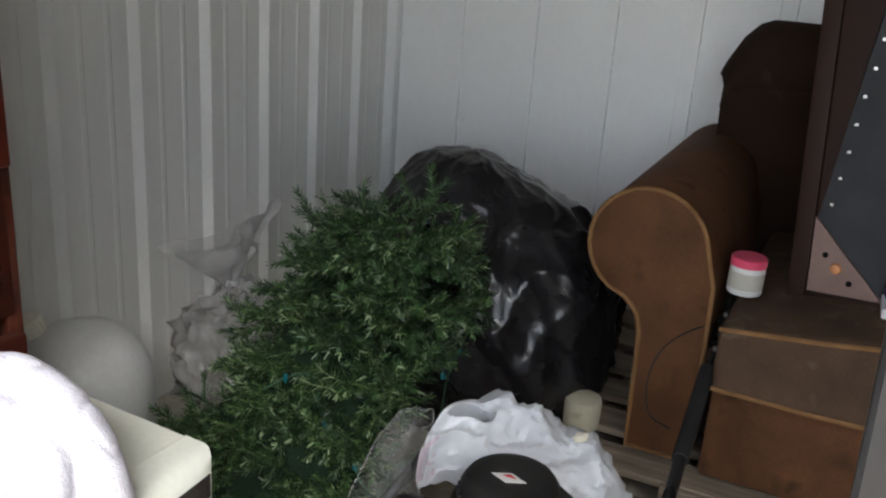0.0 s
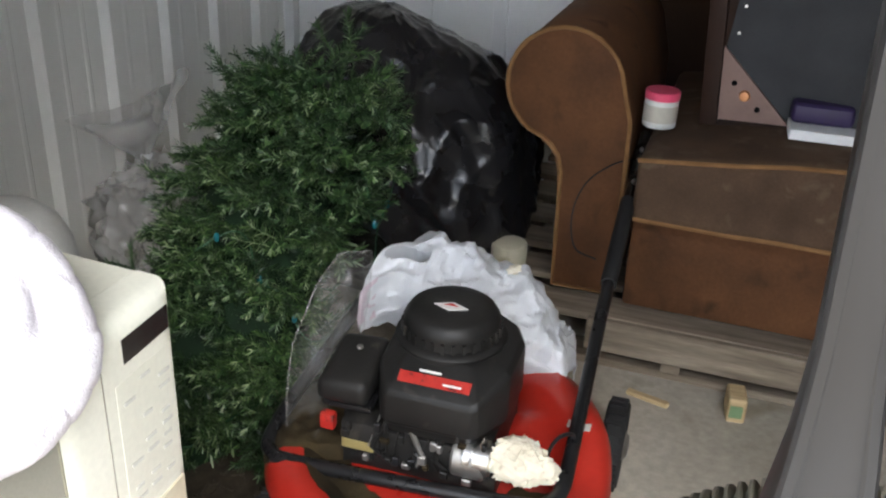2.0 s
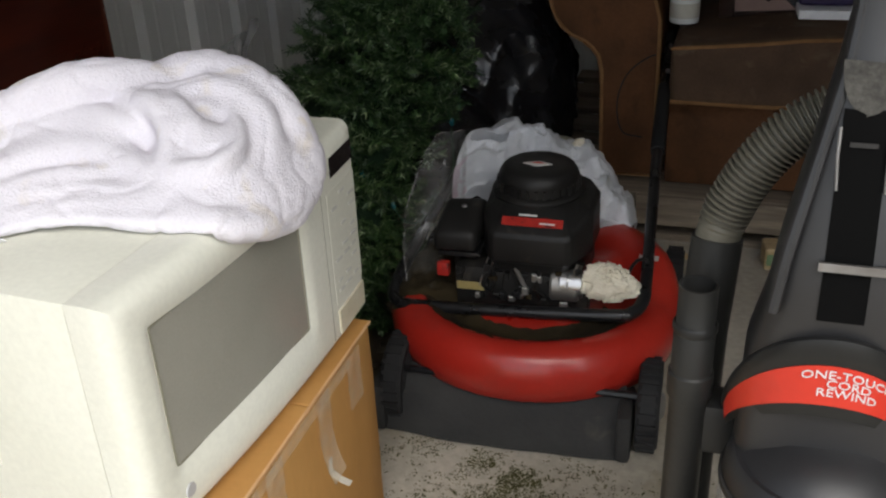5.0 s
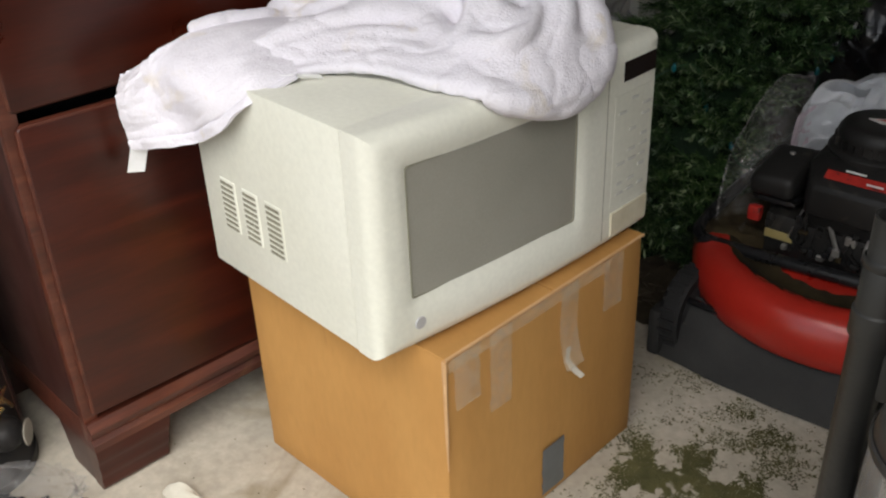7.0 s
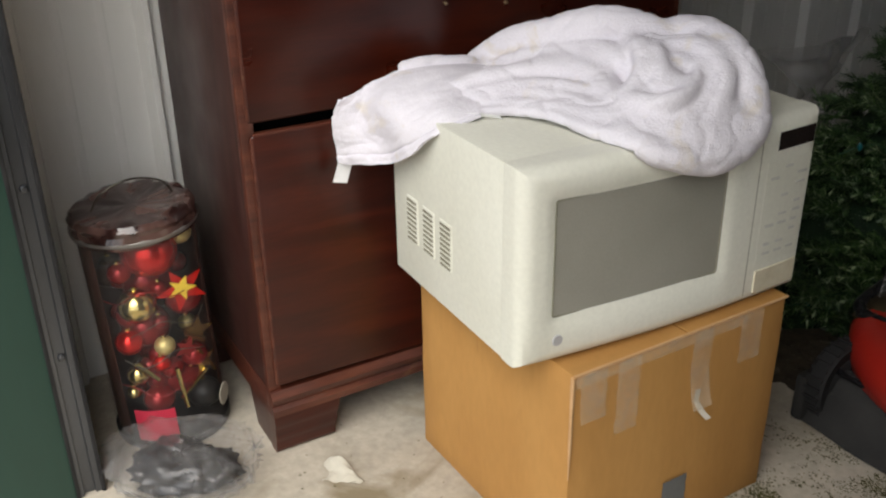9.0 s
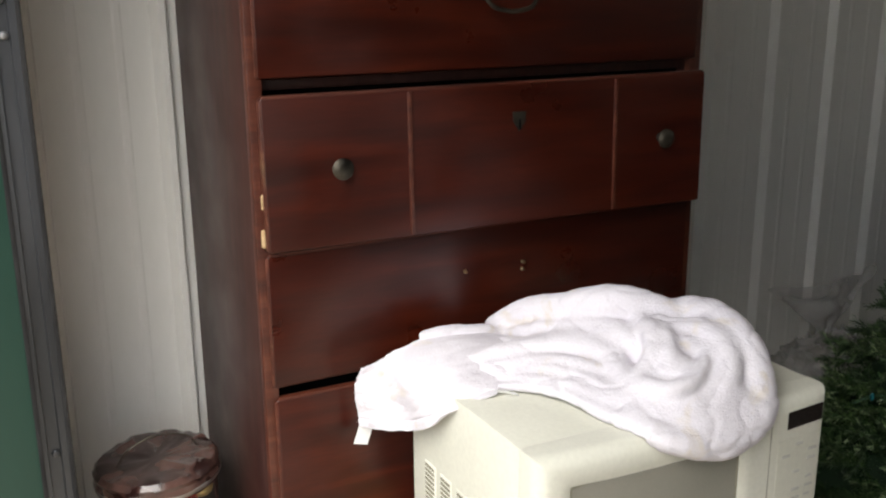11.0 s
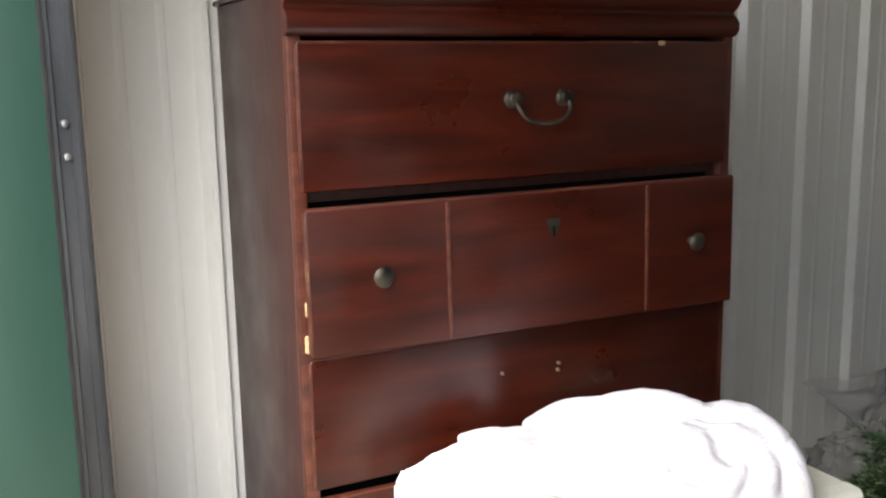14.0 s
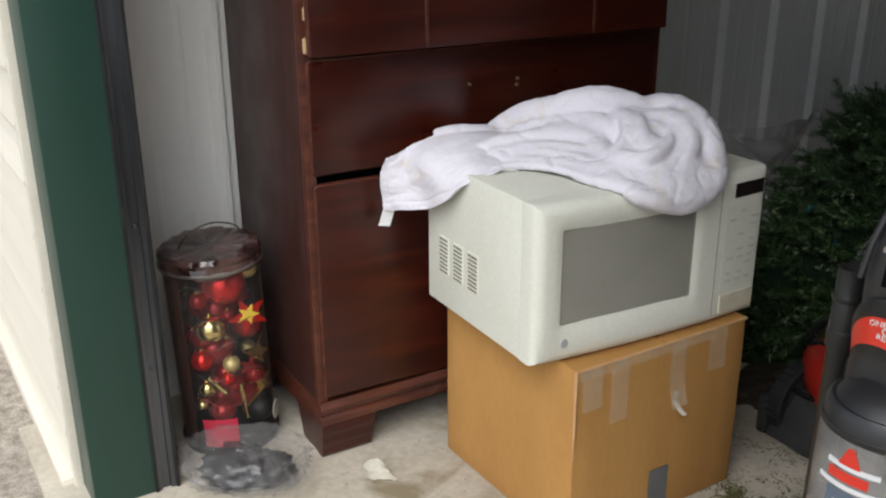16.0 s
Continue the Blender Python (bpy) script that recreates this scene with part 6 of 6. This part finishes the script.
sp = bmesh.new()
rings = []
for z, xa, xb, yc, d in spine_levels:
    c, w = (xa + xb) / 2, (xb - xa) / 2
    rings.append([sp.verts.new((c + w * math.copysign(abs(math.cos(t)) ** 0.6, math.cos(t)), yc - 0.02 + d * math.copysign(abs(math.sin(t)) ** 0.6, math.sin(t)), z)) for t in [2 * math.pi * k / 20 for k in range(20)]])
for a, b in zip(rings, rings[1:]):
    for k in range(20):
        sp.faces.new((a[k], a[(k + 1) % 20], b[(k + 1) % 20], b[k]))
sp.faces.new(rings[0])
sp.faces.new(rings[-1])
spine = part("handle_spine", sp, SPINE_BLACK, cl, "tapering charcoal handle", smooth=45)


def on_spine(points, lift, nv=6):
    """A four-cornered plate lying on the spine's sloping front: corners are lower left, lower right, upper left, upper right."""
    (ax, az), (bx, bz), (cx, cz), (dx, dz) = points
    def fn(u, v):
        x = (ax + (bx - ax) * u) * (1 - v) + (cx + (dx - cx) * u) * v
        z = (az + (bz - az) * u) * (1 - v) + (cz + (dz - cz) * u) * v
        return Vector((x, spine_front(z) - lift, z))
    return sheet(fn, 6, nv, 0.004)


def shield_point(u, v):
    """The dusty plate at the neck: wide at its top, rounded to a point below."""
    w = math.sqrt(max(0.0, 1 - (1 - v) ** 2.6))
    x = -0.0065 + 0.0195 * w * (2 * u - 1) * (0.93 + 0.07 * v)
    z = 0.954 + 0.037 * v - 0.002 * u
    return Vector((x, spine_front(z) - 0.0012, z))


part("neck_plate", sheet(shield_point, 12, 12, 0.003), PLATE, spine, "dusty speckled grey neck plate")
# Plate lies on the spine; its black paints in the recess's shade.
part("recess", on_spine([(-0.0215, 0.80), (0.0125, 0.80), (-0.0215, 0.957), (0.0105, 0.957)], 0.0006), HOLLOW_BLACK, spine, "black plate with the shade of a recess in its colour", smooth=0)
levels = [q[0] for q in spine_levels]
for edge, inset in ((1, 0.0048), (2, -0.0048)):
    pts = [(np.interp(z, levels, [q[edge] for q in spine_levels]) + inset, spine_front(z) + 0.0052, z) for z in np.linspace(0.80, 1.33, 24)]
    part("side_rail", tube(pts, 0.0046, 8), SPINE_BLACK, spine, "raised rounded edge")
for x0, x1 in ((-0.0225, -0.0205), (0.0115, 0.0130)):
    part("cord_clip", tube([(x0, spine_front(0.945) - 0.003, 0.945), (x0, spine_front(0.925) - 0.004, 0.925), (x1, spine_front(0.90) - 0.003, 0.90)], 0.0012, 8), ALLOY, spine, "shiny cord clip")
part("clip_bar", on_spine([(-0.015, 0.931), (0.004, 0.931), (-0.015, 0.9345), (0.004, 0.9345)], 0.003, 1), CLEANER_GREY, spine)
part("latch", on_spine([(-0.026, 0.842), (0.030, 0.842), (-0.026, 0.8485), (0.030, 0.8485)], 0.006, 1), ALLOY, spine, "shiny latch")
part("grip", tube(smooth_line([(-0.017, -0.03, 1.33), (-0.016, -0.04, 1.40), (-0.016, -0.09, 1.45), (-0.016, -0.14, 1.44)], 5), 0.017, 12), DARK_RUBBER, cl, "rubber grip")

hose_path = smooth_line([(-0.105, 0.005, 0.40), (-0.106, 0.02, 0.60), (-0.104, 0.04, 0.74), (-0.098, 0.052, 0.80), (-0.078, 0.055, 0.852), (-0.045, 0.058, 0.895), (0.0, 0.06, 0.922), (0.04, 0.058, 0.928), (0.072, 0.052, 0.908), (0.088, 0.045, 0.86), (0.094, 0.04, 0.78), (0.095, 0.04, 0.6), (0.095, 0.04, 0.4)], 40)
n_h = len(hose_path)
hose_r = [0.0205 + 0.0024 * (1 if i % 4 < 2 else -1) * ease((p.z - 0.79) / 0.03) for i, p in enumerate(hose_path)]
part("hose", tube(hose_path, 0.02, 16, radii=hose_r), HOSE, cl, "ribbed grey-brown hose", smooth=60)
for x, y, tops in ((-0.105, 0.005, (0.40, 0.50, 0.60, 0.70, 0.79)), (0.095, 0.04, (0.40, 0.50, 0.60, 0.70, 0.80))):
    pts = [min(hose_path[: n_h // 2] if x < 0 else hose_path[n_h // 2:], key=lambda p: abs(p.z - z)) for z in tops]
    part("hose_cuff", tube(pts, 0.0235, 16), CLEANER_BLACK, cl, "smooth black hose cuff", smooth=60)
wx, wy = -0.111, -0.023
wand = part("wand", lathe([(0.0175, 0.14), (0.0175, 0.66), (0.0205, 0.664), (0.0205, 0.688), (0.0185, 0.69), (0.0185, 0.733), (0.0172, 0.735), (0.0172, 0.778), (0.0150, 0.778), (0.0145, 0.68), (0.0, 0.66)], 28, m=Matrix.Translation((wx, wy, 0))), CLEANER_BLACK, cl, "hollow charcoal wand end", smooth=40)
part("wand_ring", lathe([(0.0185, 0.731), (0.0198, 0.733), (0.0198, 0.739), (0.0185, 0.741)], 28, m=Matrix.Translation((wx, wy, 0))), CLEANER_BLACK, wand)
part("wand_bracket", box((-0.125, -0.03, 0.60), (-0.06, 0.01, 0.655), 0.008), CLEANER_BLACK, cl)

# ---- ornaments in a clear tube behind the door jamb ----
orn = thing("ornament_tube", pose(-1.38, -0.172, 0.0, 2, 0.8, 0) @ Matrix.Diagonal((1.08, 1.08, 1.0, 1.0)), "clear plastic tube filled with red and gold ornaments", "ornament tube")
part("tube_wall", lathe([(0.104, 0.012), (0.106, 0.02), (0.106, 0.49), (0.104, 0.495)], 40), clear_film("clear_tube_film", (0.5, 0.48, 0.46), 0.05, 0.08, 9), orn, "thin clear tube", smooth=60)
part("backing_card", sheet(lambda u, v: Vector((0.101 * math.cos(1.0 + 4.2 * u), 0.101 * math.sin(1.0 + 4.2 * u), 0.026 + 0.43 * v)), 32, 4, 0.001), surface("dark_red_brown_card", (0.035, 0.012, 0.008), (0.085, 0.032, 0.02), 0.4, 14), orn, "dark red-brown lining", smooth=60)
part("tube_base", lathe([(0.0, 0.0), (0.107, 0.0), (0.108, 0.02), (0.0, 0.024)], 40), BLACK_PLASTIC, orn, "black base")
lid_form = lathe([(0.100, 0.455), (0.108, 0.458), (0.110, 0.470), (0.107, 0.482), (0.109, 0.490), (0.102, 0.500), (0.085, 0.502), (0.06, 0.497), (0.03, 0.499), (0.0, 0.498)], 96)
for v in lid_form.verts:
    crinkle = noise.noise(v.co * 30) + 0.6 * noise.noise(v.co * 75)
    v.co *= 1 + 0.016 * crinkle if v.co.xy.length > 0.05 else 1.0
    v.co.z = 0.478 + (v.co.z / (1 + 0.016 * crinkle if v.co.xy.length > 0.05 else 1.0) - 0.478) + 0.005 * crinkle
lid = part("lid", lid_form, surface("shiny_brown_lid", (0.022, 0.009, 0.008), (0.11, 0.06, 0.05), 0.12, 22, 60, 0.3, spread=0.12, spec=0.7), orn, "crinkled shiny brown foil lid", smooth=25)
part("lid_band", lathe([(0.1085, 0.462), (0.1105, 0.464), (0.1105, 0.470), (0.1085, 0.472)], 64), ALLOY, lid, "thin bright metal band")
part("carry_loop", tube(smooth_line([(0.02, -0.07, 0.512), (0.03, -0.05, 0.545), (0.03, 0.0, 0.56), (0.03, 0.05, 0.545), (0.02, 0.07, 0.512)], 6), 0.0020, 6), BRASS, lid, "thin grey carry loop")
BAUBLES = [(0.045, 0.005, 0.418, 0.050, BAUBLE_RED), (0.060, -0.036, 0.322, 0.034, BAUBLE_GOLD), (0.078, -0.006, 0.229, 0.019, BAUBLE_MATT), (0.052, -0.060, 0.244, 0.026, BAUBLE_RED), (0.080, -0.018, 0.194, 0.017, BAUBLE_RED),
           (0.058, -0.058, 0.172, 0.021, BAUBLE_GOLD), (0.04, 0.05, 0.30, 0.034, BAUBLE_DARK), (0.062, 0.045, 0.18, 0.026, BAUBLE_DARK), (0.0, 0.0, 0.34, 0.05, BAUBLE_DARK), (0.02, -0.02, 0.25, 0.045, BAUBLE_DARK), (0.02, 0.02, 0.13, 0.05, BAUBLE_DARK),
           (0.045, 0.062, 0.44, 0.022, BAUBLE_MATT), (-0.03, 0.03, 0.45, 0.04, BAUBLE_DARK), (0.055, -0.03, 0.10, 0.03, BAUBLE_DARK), (0.05, 0.055, 0.075, 0.032, BLACK_PLASTIC), (0.045, -0.07, 0.125, 0.014, BAUBLE_GOLD)]
rnd = random.Random(21)
for k in range(26):
    a, q = rnd.uniform(-2.6, 1.6), rnd.uniform(0.1, 1.0) ** 0.5 * 0.066
    BAUBLES.append((q * math.cos(a), q * math.sin(a), rnd.uniform(0.05, 0.40), rnd.uniform(0.014, 0.026), rnd.choice((BAUBLE_DARK, BAUBLE_DARK, BAUBLE_DARK, DARK_LEATHER, DARK_LEATHER, BAUBLE_MATT))))
for x, y, z, r, material in BAUBLES:
    b = part("bauble", ball(r, (x, y, z), 20, 14), material, orn)
    part("cap", lathe([(0.005, r), (0.005, r + 0.005), (0.0, r + 0.006)], 8, m=Matrix.Translation((x, y, z))), BAUBLE_GOLD, b)


def star(radius, thick):
    pts = []
    for k in range(10):
        rr = radius if k % 2 == 0 else radius * 0.42
        pts.append((rr * math.sin(math.pi * k / 5), rr * math.cos(math.pi * k / 5)))
    return prism(pts, thick)


for x, y, z, r, material, turn in ((0.088, 0.040, 0.345, 0.026, YELLOW, 25), (0.082, 0.042, 0.340, 0.048, BAUBLE_RED, 50), (0.074, 0.054, 0.235, 0.036, BAUBLE_GOLD, 15), (0.076, 0.056, 0.165, 0.028, BAUBLE_GOLD, 60), (0.083, 0.030, 0.21, 0.026, BAUBLE_DARK, 30)):
    s = star(r, 0.004)
    s.transform(Matrix.Translation((x, y, z)) @ Matrix.Rotation(radians(90 + 15 * (x < 0.08)), 4, "Z") @ Matrix.Rotation(radians(turn), 4, "Y"))
    part("star_ornament", s, material, orn)
for a, b in (((0.100, 0.002, 0.185), (0.100, 0.008, 0.09)), ((0.080, 0.060, 0.150), (0.099, 0.0, 0.112)), ((0.072, -0.06, 0.205), (0.09, -0.03, 0.165)), ((0.085, 0.05, 0.20), (0.062, 0.078, 0.13)), ((0.092, 0.03, 0.25), (0.074, 0.066, 0.215))):
    part("gold_stick", tube([a, b], 0.0042, 6), BAUBLE_GOLD, orn)
for k in range(4):
    z = 0.14 + 0.07 * k
    part("tinsel", tube(smooth_line([(0.098 * math.cos(q), 0.098 * math.sin(q), z + 0.014 * math.sin(5 * q + k)) for q in [-1.1 + 0.32 * w + 0.2 * (k % 3) for w in range(6)]], 3), 0.0011, 5), BRASS if k % 3 else BAUBLE_DARK, orn)
part("card", sheet(lambda u, v: Vector((0.1085 * math.cos(-0.86 + 0.70 * u), 0.1085 * math.sin(-0.86 + 0.70 * u), 0.030 + 0.073 * v)), 10, 2, 0.001), PINK_CARD, orn, "red card at the foot")
part("oval_label", lathe([(0.0, 0.002), (0.022, 0.0015), (0.024, 0.0)], 20, m=Matrix.Translation((0.066, 0.086, 0.068)) @ Matrix.Rotation(radians(52), 4, "Z") @ Matrix.Rotation(radians(90), 4, "Y")), PAPER, orn, "oval white label")

film = thing("crumpled_film_bag", pose(-1.17, -0.215, 0.0, 0, 0, 52), "crumpled clear plastic bag with dark contents on the concrete", "plastic bag")
part("film", sack((0.150, 0.105, 0.064), 0.28, 9.4, 80, 56, 0.3), clear_film("crumpled_clear_film", (0.34, 0.335, 0.33), 0.15, 0.05, 11, 1.5, 0.012), film, smooth=50)
part("contents", sack((0.105, 0.070, 0.040), 0.4, 4.4, 40, 28, 0.3), BLACK_BAG, film, "dark contents", smooth=60)

# ---- litter on the floor ----
def scrap_point(u, v):
    return Vector((-0.035 + 0.07 * u + 0.01 * math.sin(5 * v), -0.03 + 0.055 * v * (1 - 0.5 * u), 0.003 + 0.028 * math.sin(math.pi * u) * v + wobble((u * 4, v * 4, 0), 1, 0.006)))


single("paper_scrap", sheet(scrap_point, 12, 10, 0.001), PAPER, pose(-1.02, 0.05, 0.0, 0, 0, 50), "crumpled white paper scrap on the concrete", "paper scrap", smooth=50)
rnd = random.Random(5)
mv, mf = [], []
for cx, cy, sx, sy, n in ((-0.44, 0.64, 0.06, 0.055, 26000), (-0.34, 0.70, 0.05, 0.05, 5000), (-0.36, 0.84, 0.06, 0.03, 2500), (-0.50, 0.50, 0.05, 0.05, 400), (-0.28, 0.60, 0.06, 0.07, 2400), (-0.42, 0.88, 0.16, 0.03, 2500), (-0.9, 0.0, 0.25, 0.14, 70), (-0.55, 0.2, 0.3, 0.2, 60)):
    for _ in range(n):
        x, y = rnd.gauss(cx, sx), rnd.gauss(cy, sy)
        if noise.noise(Vector((x * 17, y * 17, 0))) + 0.6 * noise.noise(Vector((x * 60, y * 60, 2))) < rnd.gauss(0.03, 0.16) and n > 100:
            continue
        a, s = rnd.uniform(0, 6.28), rnd.uniform(0.0012, 0.0042)
        i = len(mv)
        mv += [(x + s * math.cos(a), y + s * math.sin(a), 0.0012), (x + s * 0.7 * math.cos(a + 2), y + s * 0.7 * math.sin(a + 2), 0.001), (x + s * 0.7 * math.cos(a + 4), y + s * 0.7 * math.sin(a + 4), 0.001), (x, y, 0.001 + rnd.uniform(0.0003, 0.0014))]
        mf += [(i, i + 1, i + 3), (i + 1, i + 2, i + 3), (i + 2, i, i + 3), (i, i + 2, i + 1)]
me = bpy.data.meshes.new("moss_litter")
me.from_pydata(mv, [], mf)
me.materials.append(MOSS)
tagged(new("moss_litter", me), "dry brown-green clippings scattered on the concrete", "debris", "", "stuff")

# ---- lap siding, board by board ----
board = prism([(0.0, 0.0), (0.023, 0.0), (0.025, 0.006), (0.020, 0.03), (0.012, 0.07), (0.004, 0.112), (0.0, 0.118)], 1.0)
board.transform(Matrix.Rotation(radians(-90), 4, "Z"))
board_mesh = mesh_of("siding_board", board, SIDING, 30)
for side, (x0, x1) in enumerate(((-9.0, -1.3645), (1.24, 9.0))):
    for k in range(26):
        ob = new("siding_board", board_mesh)
        ob.parent = front_wall
        ob.matrix_local = Matrix.Translation((x0, -0.5305, 0.0 + 0.116 * k)) @ Matrix.Diagonal((x1 - x0, 1, 1, 1))
